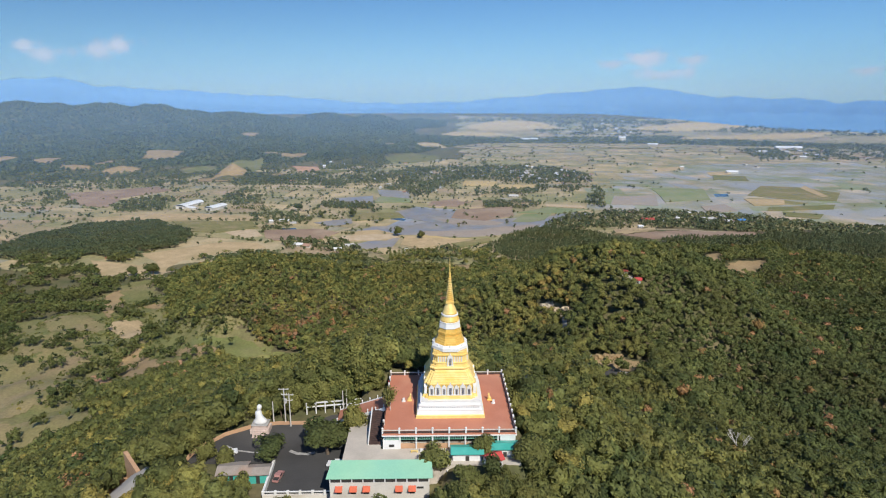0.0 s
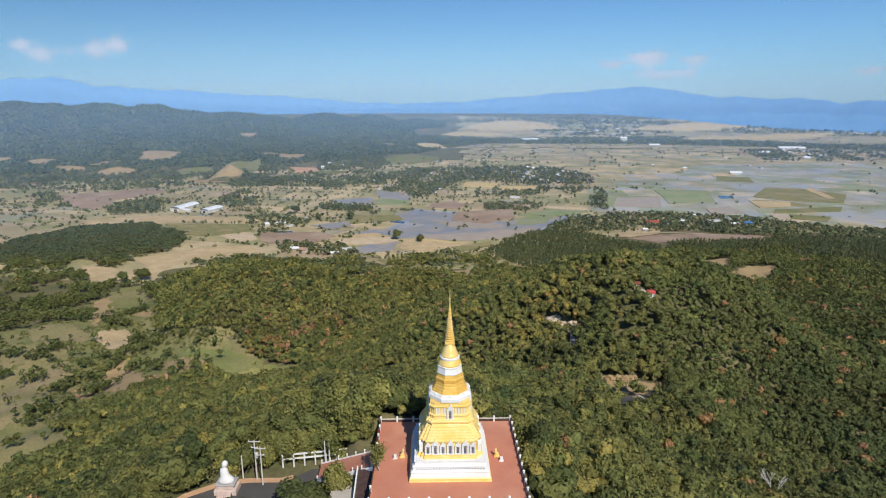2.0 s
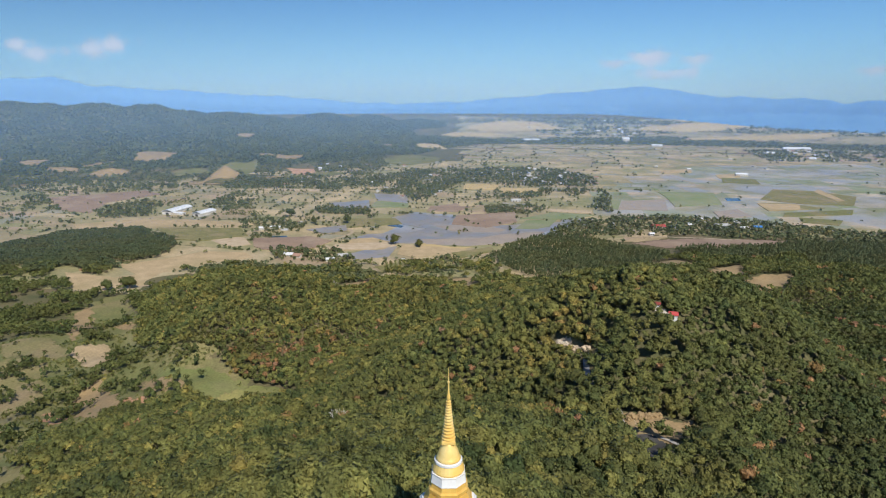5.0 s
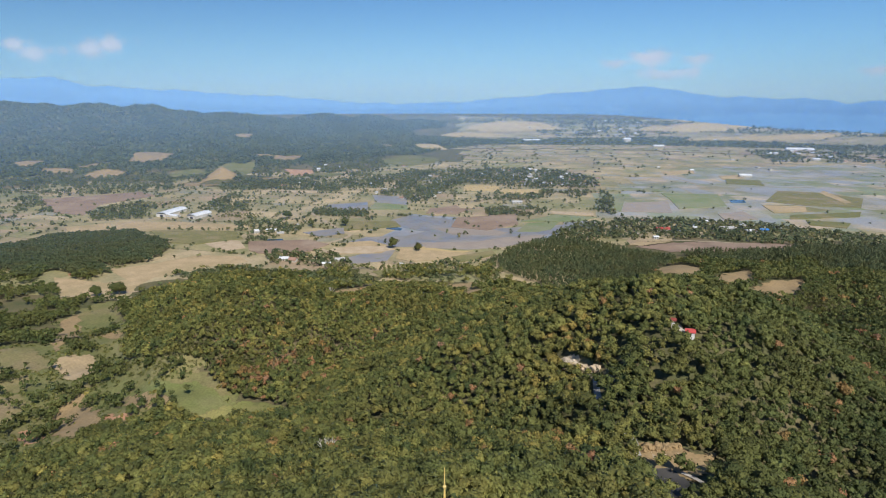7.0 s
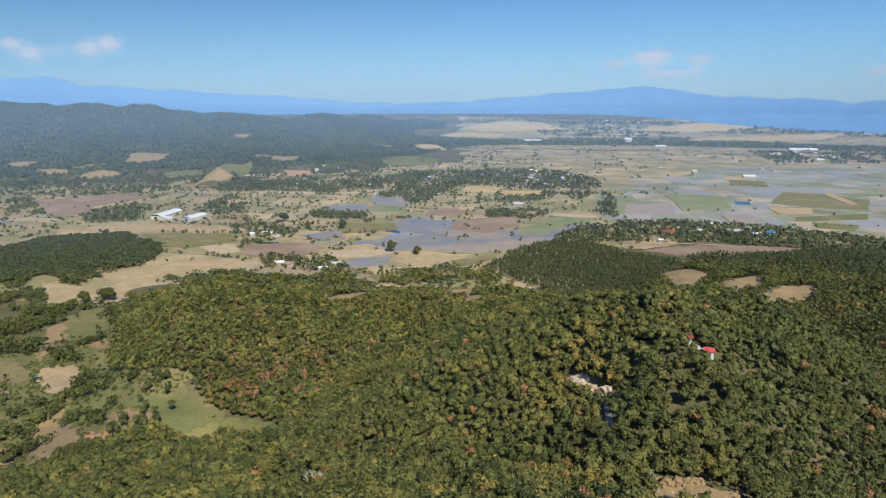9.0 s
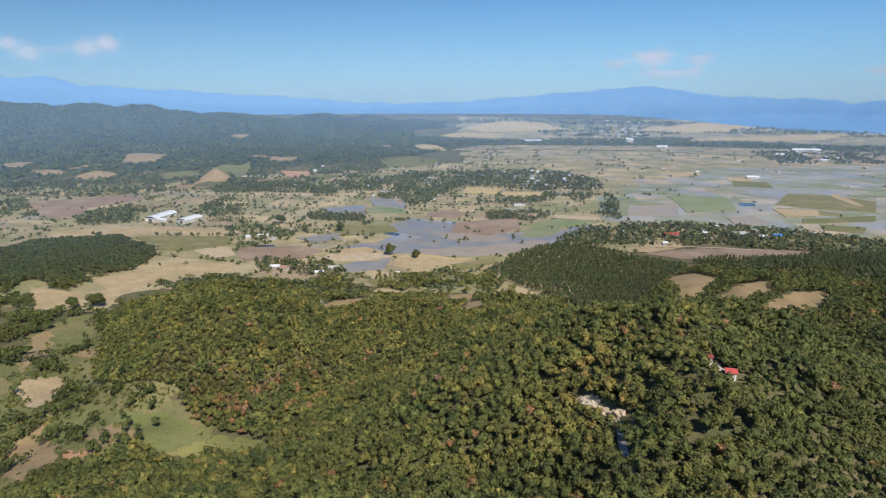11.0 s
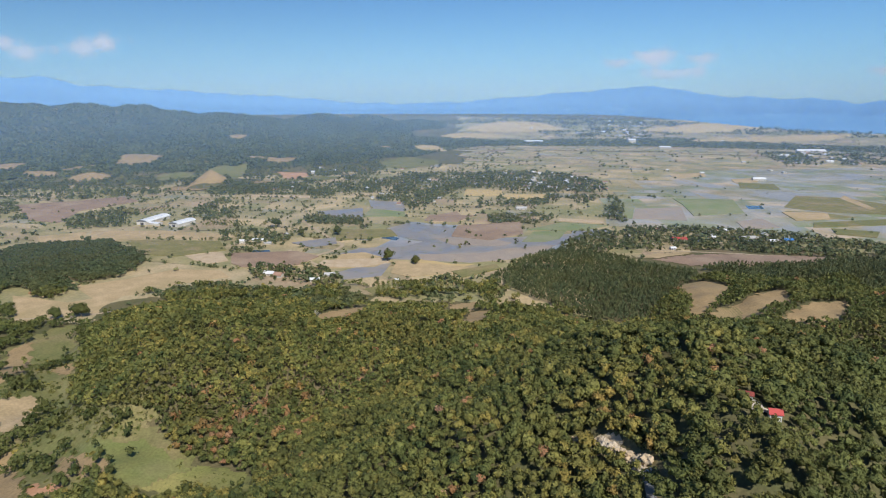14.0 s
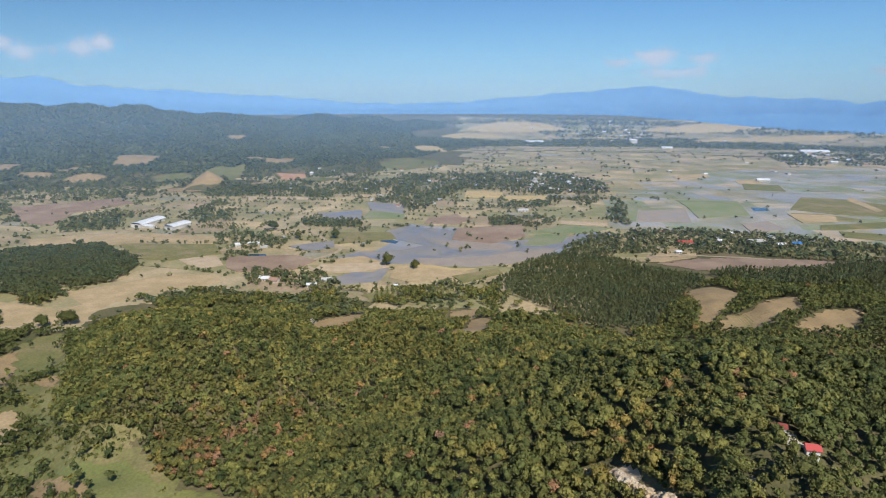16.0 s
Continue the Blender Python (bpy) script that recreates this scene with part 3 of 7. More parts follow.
def slope_field(name, material, *pts, step=2.6, keep=True, lift=0.8):
    """A field that lies on the slope of the land, with an uneven edge."""
    if keep:
        OPEN.append(pts)
    xs, ys = [p[0] for p in pts], [p[1] for p in pts]
    X, Y = np.meshgrid(np.arange(min(xs) - 6, max(xs) + 6, step), np.arange(min(ys) - 6, max(ys) + 6, step))
    cx, cy = X[:-1, :-1] + step / 2, Y[:-1, :-1] + step / 2
    ok = inside(cx + 2.2 * waves(cx, cy, 31, 19), cy + 2.2 * waves(cx, cy, 32, 17), pts)
    i = np.arange(X.size).reshape(X.shape)
    q = np.stack([i[:-1, :-1], i[:-1, 1:], i[1:, 1:], i[1:, :-1]], -1)[ok]
    used, q = np.unique(q, return_inverse=True)
    V = np.stack([X, Y, land(X, Y) + lift], -1).reshape(-1, 3)[used]
    ob = mesh_from(name, V, q.reshape(-1, 4), material)
    ob.data.polygons.foreach_set("use_smooth", [True] * len(ob.data.polygons))
    return tagged(ob, FIELD_WORDS[name], "field", kind="structure")


field("dry_field", DRY, (-531, 924), (-445, 896), (-400, 926), (-349, 914), (-368, 863), (-415, 844), (-464, 826))
field("dry_field", DRY, (-520, 1004), (-463, 964), (-425, 990), (-370, 1041), (-303, 1032), (-280, 1000), (-341, 969), (-364, 925), (-387, 921), (-416, 905))
field("dry_field", DRY, (-628, 1294), (-501, 1297), (-383, 1268), (-370, 1222), (-475, 1236), (-581, 1198))
field("dry_field", DRY, (-704, 1252), (-636, 1290), (-583, 1191), (-656, 1188))
field("dry_field", DRY, (-152, 1040), (-140, 1122), (-104, 1132), (-58, 1086), (-80, 1047))
field("dry_field", DRY, (-49, 1079), (58, 1045), (69, 1020), (-27, 995), (-54, 1016))
field("dry_field", RIPE, (95, 1781), (189, 1761), (179, 1675), (85, 1676))
field("dry_field", RIPE, (189, 1699), (294, 1698), (272, 1610), (180, 1627))
field("dry_field", DRY, (743, 2053), (870, 2103), (839, 2013), (732, 1979))
field("green_field", GRASS, (772, 1465), (837, 1451), (881, 1392), (758, 1362), (743, 1395))
field("dry_field", DRY, (887, 1953), (973, 1975), (940, 1896), (861, 1865))
field("ploughed_field", PLOUGH, (-947, 1568), (-842, 1616), (-754, 1676), (-685, 1613), (-760, 1493), (-732, 1368), (-808, 1396))
field("ploughed_field", PLOUGH, (-318, 1129), (-215, 1141), (-173, 1107), (-197, 1058), (-276, 1048), (-299, 1069))
field("ploughed_field", PLOUGH, (54, 1329), (182, 1362), (172, 1258), (107, 1209), (40, 1239))
field("ploughed_field", PLOUGH, (0, 1437), (93, 1429), (55, 1364), (-10, 1376))
field("green_field", GRASS, (-526, 1220), (-365, 1214), (-332, 1150), (-399, 1111), (-466, 1125))
field("green_field", GRASS, (-187, 1300), (-72, 1298), (-57, 1245), (-163, 1210))
field("green_field", PADDY, (-129, 1506), (-53, 1468), (-50, 1421), (-138, 1422))
field("green_field", PADDY, (182, 1289), (264, 1355), (346, 1324), (290, 1282))
field("green_field", PADDY, (474, 1729), (604, 1692), (602, 1651), (466, 1678))
field("green_field", GRASS, (33, 1020), (101, 1058), (106, 1033), (47, 989))
field("flooded_field", FLOOD, (-236, 1196), (-166, 1234), (-158, 1190), (-194, 1161))
field("flooded_field", FLOOD, (-133, 1018), (-90, 1065), (-57, 1067), (-67, 1001), (-120, 984))
field("flooded_field", FLOOD, (-241, 1483), (-149, 1520), (-138, 1422), (-207, 1423))
field("flooded_field", FLOOD, (-146, 1618), (-59, 1587), (-54, 1480), (-129, 1513))

field("flooded_field", FLOOD, (-76, 1315), (-45, 1351), (33, 1323), (74, 1258), (144, 1230), (252, 1255), (301, 1273), (239, 1194), (160, 1132), (90, 1080), (37, 1098), (-35, 1086), (-107, 1097), (-147, 1123), (-114, 1160), (-43, 1170), (-9, 1202), (-62, 1247))
field("ploughed_field", MUD, (9, 1228), (93, 1235), (144, 1191), (126, 1167), (40, 1177))
field("ploughed_field", MUD, (-17, 1117), (84, 1122), (135, 1155), (215, 1173), (189, 1135), (126, 1083), (62, 1067), (-8, 1082))
field("green_field", PADDY, (159, 1195), (194, 1275), (258, 1284), (229, 1215), (199, 1194))
field("sand_pit", SAND, (-163, 1085), (-71, 1097), (-58, 1070), (-101, 1045), (-170, 1049))
field("ploughed_field", PLOUGH, (12, 1437), (59, 1474), (73, 1406), (14, 1389))
field("sand_pit", SAND, (-2, 1378), (73, 1400), (74, 1382), (0, 1361))
field("sand_pit", SAND, (264, 1396), (352, 1372), (344, 1344), (259, 1368))
field("green_field", MEADOW, (256, 1362), (338, 1333), (306, 1303), (244, 1325))
field("ploughed_field", MUD, (455, 1494), (564, 1512), (519, 1369), (466, 1381), (415, 1388))
field("green_field", PADDY, (436, 1515), (460, 1514), (414, 1388), (401, 1400))
field("green_field", PADDY, (484, 1723), (602, 1702), (593, 1659), (474, 1687))
field("green_field", PADDY, (588, 1625), (726, 1607), (673, 1444), (552, 1415), (581, 1548))
field("green_field", MEADOW, (876, 1888), (962, 1854), (924, 1752), (833, 1783))
field("green_field", GRASS, (910, 1661), (1002, 1626), (1052, 1539), (965, 1420), (860, 1447), (795, 1508))
field("dry_field", DRY, (759, 1455), (850, 1440), (815, 1375), (738, 1364))
field("green_field", MEADOW, (760, 1342), (931, 1372), (892, 1318), (734, 1300))
field("ploughed_field", MUD, (612, 1356), (678, 1383), (671, 1301), (593, 1278))
field("green_field", MEADOW, (761, 1289), (833, 1259), (795, 1213), (741, 1242))
field("dry_field", DRY, (1030, 1659), (986, 1484), (962, 1471), (994, 1618))
field("dry_field", RIPE, (-21, 1096), (36, 1061), (71, 1061), (35, 1033), (-16, 1059))


def pond(*pts):
    OPEN.append(pts)
    tagged(part("pond", slab(list(pts), 0.05, 0.45), POND), "small dark blue pond among fields", "pond", kind="structure")


pond((719, 1531), (755, 1530), (740, 1489), (705, 1489))
pond((-289, 1149), (-262, 1149), (-253, 1124), (-285, 1125))
pond((-80, 1262), (-53, 1228), (-57, 1212), (-85, 1229))
field("sand_pit", SAND, (-397, 1128), (-375, 1151), (-333, 1133), (-308, 1084), (-332, 1067), (-366, 1092))
slope_field("sand_pit", RED_EARTH, (-480, 2117), (-391, 2115), (-358, 1988), (-427, 1965), step=6)
field("sand_pit", SAND, (-463, 1703), (-299, 1684), (-286, 1652), (-440, 1670))
slope_field("bare_slope", BARE, (316, 917), (360, 936), (379, 887), (345, 840), (316, 812), (298, 791), (286, 797), (302, 826), (312, 873))
slope_field("bare_slope", BARE, (304, 791), (324, 809), (353, 814), (396, 846), (415, 847), (404, 804), (385, 789), (347, 771), (331, 758), (303, 776))
slope_field("bare_slope", OLIVE, (324, 809), (342, 812), (342, 791), (326, 765), (306, 775))
slope_field("bare_slope", BARE, (358, 750), (383, 776), (426, 799), (462, 802), (437, 763), (418, 745), (379, 749))
slope_field("bare_slope", BARE, (19, 828), (29, 877), (59, 885), (61, 859), (36, 824))
slope_field("bare_slope", BARE, (20, 714), (50, 840), (73, 850), (69, 747), (48, 694), (22, 679))
slope_field("bare_slope", BARE, (-127, 810), (-117, 837), (-101, 852), (-68, 860), (-68, 801), (-79, 747), (-105, 782))
slope_field("meadow", GRASS, (-85, 942), (-50, 965), (-47, 920), (-71, 910))
slope_field("meadow", MEADOW, (-475, 637), (-423, 657), (-382, 673), (-427, 750), (-413, 813), (-394, 822), (-328, 717), (-296, 642), (-264, 587), (-203, 546), (-171, 533), (-140, 509), (-102, 497), (-86, 442), (-127, 480), (-186, 481), (-225, 464), (-256, 447), (-261, 423), (-240, 350), (-330, 345), (-480, 400), step=6, keep=False, lift=0.45)
slope_field("bare_slope", DRY, (-339, 603), (-340, 620), (-319, 633), (-311, 621), (-292, 576), (-299, 566), (-311, 575), step=2)
slope_field("bare_slope", OLIVE, (-427, 638), (-416, 647), (-383, 646), (-346, 610), (-337, 598), (-349, 593), (-366, 596), (-398, 599))
slope_field("bare_slope", BARE, (-376, 666), (-421, 747), (-413, 776), (-367, 694), (-361, 654), (-360, 639))
slope_field("bare_slope", BARE, (-344, 700), (-326, 702), (-313, 672), (-335, 684))
slope_field("bare_slope", BARE, (-293, 523), (-285, 540), (-276, 540), (-270, 530), (-235, 489), (-234, 467), (-240, 458), (-258, 469), step=2)
slope_field("meadow", GREEN, (-227, 529), (-204, 524), (-188, 526), (-172, 520), (-156, 510), (-141, 507), (-148, 498), (-163, 483), (-177, 481), (-193, 507), (-214, 517), step=2)
slope_field("meadow", LIME, (-141, 507), (-121, 503), (-107, 497), (-97, 478), (-109, 474), (-133, 486), (-162, 483), (-148, 498), step=2)
slope_field("bare_slope", BARE, (-236, 526), (-217, 518), (-192, 505), (-188, 491), (-209, 495), (-223, 504), step=2)
slope_field("bare_slope", RED_EARTH, (-234, 494), (-217, 495), (-212, 487), (-224, 481), step=2)
slope_field("bare_slope", RED_EARTH, (-297, 492), (-285, 502), (-264, 464), (-277, 465), step=2)
slope_field("meadow", OLIVE, (-410, 525), (-383, 530), (-377, 543), (-373, 554), (-332, 547), (-321, 534), (-311, 493), (-302, 451), (-296, 428), (-300, 410), (-320, 405), (-400, 420))
slope_field("meadow", OLIVE, (-330, 385), (-292, 399), (-274, 401), (-250, 395), (-229, 379), (-228, 364), (-241, 357), (-267, 362), (-284, 356), (-330, 350))
slope_field("meadow", OLIVE, (-415, 577), (-409, 592), (-388, 595), (-349, 584), (-333, 561), (-351, 551), (-377, 551), (-387, 536))
slope_field("meadow", GREEN, (-318, 661), (-311, 664), (-258, 582), (-245, 550), (-258, 558), step=2)
slope_field("meadow", GRASS, (-261, 584), (-227, 565), (-183, 558), (-176, 544), (-192, 532), (-211, 531), (-242, 549), keep=False)
# knolls in front of the long ridge
slope_field("bare_slope", BARE, (-655, 1850), (-602, 1800), (-550, 1850), (-575, 1890), (-630, 1890), step=5)


def patch(name, material, cx, cy, rx, ry, step=7, lift=1.5):
    """A rounded clearing on the land."""
    rng = random.Random(cx * 3 + cy)
    pts = []
    for k in range(12):
        a, f = math.tau * k / 12, rng.uniform(0.75, 1.15)
        pts.append((cx + rx * f * math.cos(a), cy + ry * f * math.sin(a)))
    slope_field(name, material, *pts, step=step, lift=lift)


for cx, cy, rx, ry in ((-982, 2280, 66, 130), (-1070, 2109, 64, 75), (-991, 1963, 55, 52), (-643, 1800, 66, 34), (-894, 3056, 42, 60), (-663, 2780, 34, 120), (-550, 2850, 30, 120),
                       (-513, 2327, 52, 95), (-476, 1897, 42, 46), (-181, 2800, 40, 160), (-1276, 2055, 40, 52), (-1147, 1997, 50, 35), (-1430, 2090, 52, 36), (-600, 2290, 44, 40)):
    patch("bare_slope", BARE, cx, cy, rx, ry)
for cx, cy, rx, ry in ((-634, 2050, 66, 150), (-72, 2375, 115, 150), (-760, 2010, 60, 70), (-330, 1990, 60, 50)):
    patch("meadow", MEADOW, cx, cy, rx, ry)
for cx, cy, rx, ry in ((-6, 2900, 75, 230), (517, 3960, 330, 200), (1618, 3740, 360, 150), (1740, 3268, 460, 120), (240, 3600, 200, 130)):
    patch("dry_field", RIPE, cx, cy, rx, ry, 16, 3)
slope_field("ploughed_field", PLOUGH, (345, 1072), (395, 1092), (440, 1100), (590, 1078), (640, 1052), (600, 1040), (560, 1020), (480, 1006), (400, 1024), step=5, lift=0.8)
slope_field("dry_field", DRY, (330, 1085), (360, 1108), (420, 1112), (400, 1096), (350, 1078), step=5, lift=1.2)

# roads


def road(name, material, width, *pts, lift=0.5, words="narrow pale dirt road through the fields"):
    L = []
    for a, b in zip(pts, pts[1:]):
        n = max(2, int(math.dist(a, b) / 6))
        L += [(a[0] + (b[0] - a[0]) * i / n, a[1] + (b[1] - a[1]) * i / n) for i in range(n)]
    L = np.array(L + [pts[-1]])
    for _ in range(3):
        L[1:-1] = (L[:-2] + 2 * L[1:-1] + L[2:]) / 4
    d = np.gradient(L, axis=0)
    d /= np.linalg.norm(d, axis=1, keepdims=True)
    s = np.stack([-d[:, 1], d[:, 0]], 1) * width / 2
    P = np.concatenate([L + s, L - s])
    Z = land(P[:, 0], P[:, 1]) + lift
    n = len(L)
    i = np.arange(n - 1)
    ob = mesh_from(name, np.column_stack([P, Z]), np.stack([i, i + n, i + n + 1, i + 1], -1), material)
    OPEN.append([tuple(p) for p in np.concatenate([L + s * 1.5, (L - s * 1.5)[::-1]])[:: max(1, n // 20)]])
    return tagged(ob, words, "road", kind="structure")


road("road", DIRT_ROAD, 6.5, (-230, 1150), (-209, 1114), (-190, 1090), (-152, 1037))
road("road", DIRT_ROAD, 6.5, (-190, 1090), (-175, 1120), (-153, 1147), (-144, 1179), (-183, 1243), (-230, 1334), (-257, 1386))
road("road", DIRT_ROAD, 4.5, (98, 985), (104, 934), (118, 891), (134, 866), (154, 836), (175, 820))
road("road", DIRT_ROAD, 6.5, (340, 1138), (379, 1130), (436, 1115), (551, 1081), (640, 1050))
road("road", DIRT_ROAD, 4, (-480, 838), (-420, 845), (-330, 872), (-290, 890))
road("road", DIRT_ROAD, 6, (-620, 1190), (-600, 1300), (-560, 1330), (-520, 1330))
road("road", DIRT_ROAD, 6, (735, 1950), (742, 1800), (738, 1680))
road("road", DIRT_ROAD, 4, (560, 1620), (570, 1520), (580, 1420))


# a patchwork of plots over the plain
def plots(name, material, x0, y0, x1, y1, turn, smallest, gap, keep, seed, words, lift=0.0):
    rng = random.Random(seed)
    out, todo = [], [(x0, y0, x1, y1)]
    while todo:
        a, b, c, d = todo.pop()
        w, h = c - a, d - b
        if max(w, h) < smallest * rng.uniform(1.0, 2.2):
            out.append((a + gap, b + gap, c - gap, d - gap))
        elif w > h * rng.uniform(0.9, 2.6):
            m = a + w * rng.uniform(0.35, 0.65)
            todo += [(a, b, m, d), (m, b, c, d)]
        else:
            m = b + h * rng.uniform(0.35, 0.65)
            todo += [(a, b, c, m), (a, m, c, d)]
    c, s = math.cos(radians(turn)), math.sin(radians(turn))
    V, Q, edges = [], [], []
    for a, b, e, d in out:
        p = np.array([(c * u - s * v, s * u + c * v) for u, v in ((a, b), (e, b), (e, d), (a, d))])
        p = p + np.stack([9 * waves(p[:, 0], p[:, 1], 41, 330), 9 * waves(p[:, 0], p[:, 1], 42, 290)], -1)
        z = land(p[:, 0], p[:, 1])
        dist = math.hypot(*p.mean(0))
        if not keep(*p.mean(0)) or (dist > 2900 and math.atan2(*p.mean(0)) < radians(2.4)) or (z - climb(np.hypot(p[:, 0], p[:, 1] - 100))).max() > 2.5 or z.max() > 180:
            continue
        Q.append(range(len(V), len(V) + 4))
        V += [(x, y, h + lift + (0.15 if dist < 2900 else 2.5)) for (x, y), h in zip(p, z)]
        edges += [(p[i], p[(i + 1) % 4]) for i in range(4)]
    ob = mesh_from(name, V, [list(q) for q in Q], material)
    tagged(ob, words, "farmland", kind="stuff")
    return edges


RICE_LAND = [(330, 1330), (560, 1310), (900, 1130), (1500, 1150), (1900, 1700), (1500, 2250), (900, 2150), (480, 1740)]
FLOOD_LAND = [(-130, 1150), (-90, 1200), (-80, 1310), (-40, 1355), (60, 1340), (60, 1250), (110, 1205), (170, 1250), (290, 1290), (350, 1270), (300, 1210), (200, 1180), (110, 1090), (60, 1075), (-20, 1112), (-120, 1120)]
HEDGES = plots("farm_plots", FARM, -2200, 700, 3600, 4300, -14, 62, -0.2,
               lambda x, y: True, 7, "patchwork of dry stubble and fallow plots")
plots("rice_plots", RICE, -400, 900, 2600, 2900, -8, 64, -0.2,
      lambda x, y: bool(inside(np.array(x), np.array(y), RICE_LAND)), 9, "patchwork of half-flooded green rice plots", 0.08)

plots("flooded_plots", FLOODED, -800, 700, 1200, 1700, -20, 42, -0.2,
      lambda x, y: bool(inside(np.array(x), np.array(y), FLOOD_LAND)), 13, "shallow flooded plots with muddy stubble strips", 0.08)

# ---- trees ----


def blob(c, rad, sub):
    """A closed lumpy skin round the lobes at c with radii rad."""
    bm = bmesh.new()
    bmesh.ops.create_icosphere(bm, subdivisions=sub, radius=1)
    bm.verts.index_update()
    D = np.array([v.co for v in bm.verts])
    Q = np.array([[v.index for v in f.verts] + [-1] for f in bm.faces])
    bm.free()
    p = D @ c.T
    q = p * p - (c * c).sum(1) + rad * rad
    reach = np.where(q > 0, p + np.sqrt(np.maximum(q, 0)), 0).max(1)
    return D * np.maximum(reach, 0.35)[:, None], Q


def crown(seed, leaves, size, lobes=6, flat=0.78, sub=2, low=-0.45):
    """A crown of radius 1: a lumpy body of several lobes (none if sub is 0), with three-cornered leaf sprays standing out of it."""
    rng = np.random.default_rng(seed)
    c = rng.normal(size=(lobes, 3)) * (0.36, 0.36, 0.24)
    c[:, 2] += rng.uniform(-0.1, 0.25, lobes)
    rad = rng.uniform(0.42, 0.62, lobes)
    P, N = [], []
    while len(P) < leaves:
        k = rng.integers(lobes)
        n = rng.normal(size=3)
        n /= np.linalg.norm(n)
        if n[2] < low:
            continue
        p = c[k] + n * rad[k] * rng.uniform(0.92, 1.08)
        if any(np.linalg.norm(p - c[j]) < 0.9 * rad[j] for j in range(lobes) if j != k):
            continue
        P.append(p)
        N.append(n)
    P, N = np.array(P), np.array(N) + rng.normal(size=(leaves, 3)) * 0.4 + (0, 0, 0.2)
    N /= np.linalg.norm(N, axis=1, keepdims=True)
    T = np.cross(N, rng.normal(size=(leaves, 3)))
    T /= np.linalg.norm(T, axis=1, keepdims=True)
    B = np.cross(N, T)
    s = size * rng.uniform(0.6, 1.25, (leaves, 1))
    V = np.concatenate([P + T * s, P - T * s * 0.5 + B * s * 0.87, P - T * s * 0.5 - B * s * 0.87], 1).reshape(-1, 3)
    Q = np.column_stack([np.arange(leaves * 3).reshape(-1, 3), np.full(leaves, -1)])
    if sub:
        bv, bq = blob(c, rad * 0.86, sub)
        Q = np.concatenate([Q, np.where(bq >= 0, bq + len(V), -1)])
        V = np.concatenate([V, bv])
    V[:, 2] *= flat
    return V, Q


def conifer(seed, leaves):
    """A narrow plantation crown of radius 1."""
    V, Q = crown(seed, leaves, 0.40, 4, 1.5, 0)
    k = 1.0 - 0.35 * np.clip((V[:, 2] + 0.6) / 2, 0, 1)
    V[:, :2] *= k[:, None]
    return V, Q


def woods(name, x, y, r, lift, tint, variants, material, words, category="forest"):
    """Many trees as one mesh: crowns at (x, y), radius r, centre lift metres over the ground."""
    n = len(x)
    rng = np.random.default_rng(len(x))
    z = land(x, y) + lift
    pick = rng.integers(len(variants), size=n)
    turn = rng.uniform(0, math.tau, n)
    VV, QQ, TT, base = [], [], [], 0
    for k, (V, Q) in enumerate(variants):
        s = np.nonzero(pick == k)[0]
        if not len(s):
            continue
        c, w = np.cos(turn[s])[:, None], np.sin(turn[s])[:, None]
        rr = r[s][:, None]
        P = np.stack([x[s][:, None] + rr * (c * V[:, 0] - w * V[:, 1]), y[s][:, None] + rr * (w * V[:, 0] + c * V[:, 1]),
                      z[s][:, None] + rr * V[:, 2] * rng.uniform(0.8, 1.3, (len(s), 1))], -1).reshape(-1, 3)
        q = np.where(Q[None] >= 0, Q[None] + (np.arange(len(s)) * len(V))[:, None, None], -1 - base).reshape(-1, 4)
        VV.append(P)
        QQ.append(np.where(q < 0, -1, q + base))
        TT.append(np.repeat(tint[s], len(V)))
        base += len(P)
    ob = mesh_from(name, np.concatenate(VV), np.concatenate(QQ), material, np.concatenate(TT))
    return tagged(ob, words, category, kind="stuff")


def scatter(x0, y0, x1, y1, step, seed):
    rng = np.random.default_rng(seed)
    X, Y = np.meshgrid(np.arange(x0, x1, step), np.arange(y0, y1, step))
    return (X + rng.uniform(-0.48, 0.48, X.shape) * step).ravel(), (Y + rng.uniform(-0.48, 0.48, X.shape) * step).ravel()


def free(x, y, margin=0):
    ok = np.ones(len(x), bool)
    for pts in OPEN:
        xs, ys = [p[0] for p in pts], [p[1] for p in pts]
        near = ok & (x > min(xs)) & (x < max(xs)) & (y > min(ys)) & (y < max(ys))
        if near.any():
            ok[near] &= ~inside(x[near], y[near], pts)
    return ok


# clearings on the hills: (x, y, radius)
CLEARINGS = [(129, 389, 3.5), (127, 384, 3.5), (135, 380, 4), (136, 374, 4), (130, 379, 3.5), (70, 412, 3.5), (75, 408, 4), (78, 404, 4), (80, 398, 4), (83, 392, 4), (86, 387, 4), (88, 381, 3.5), (90, 375, 3),
             (79, 400, 4), (82, 394, 4), (85, 387, 4), (89, 379, 4), (92, 373, 3.5), (110, 370, 3.2), (111, 364, 3), (100, 306, 6), (108, 298, 5), (97, 287, 6), (116, 303, 4), (137, 375, 4), (131, 382, 3.5), (84, 365, 2.2), (83, 356, 2), (82, 345, 2), (89, 334, 2), (90, 325, 2), (92, 313, 5), (100, 312, 6), (106, 311, 5), (106, 302, 5), (114, 308, 4.5), (119, 311, 3),
             (88, 303, 6), (95, 297, 6), (100, 291, 5), (90, 292, 6), (86, 283, 5), (93, 284, 5), (84, 276, 5), (185, 318, 4)]
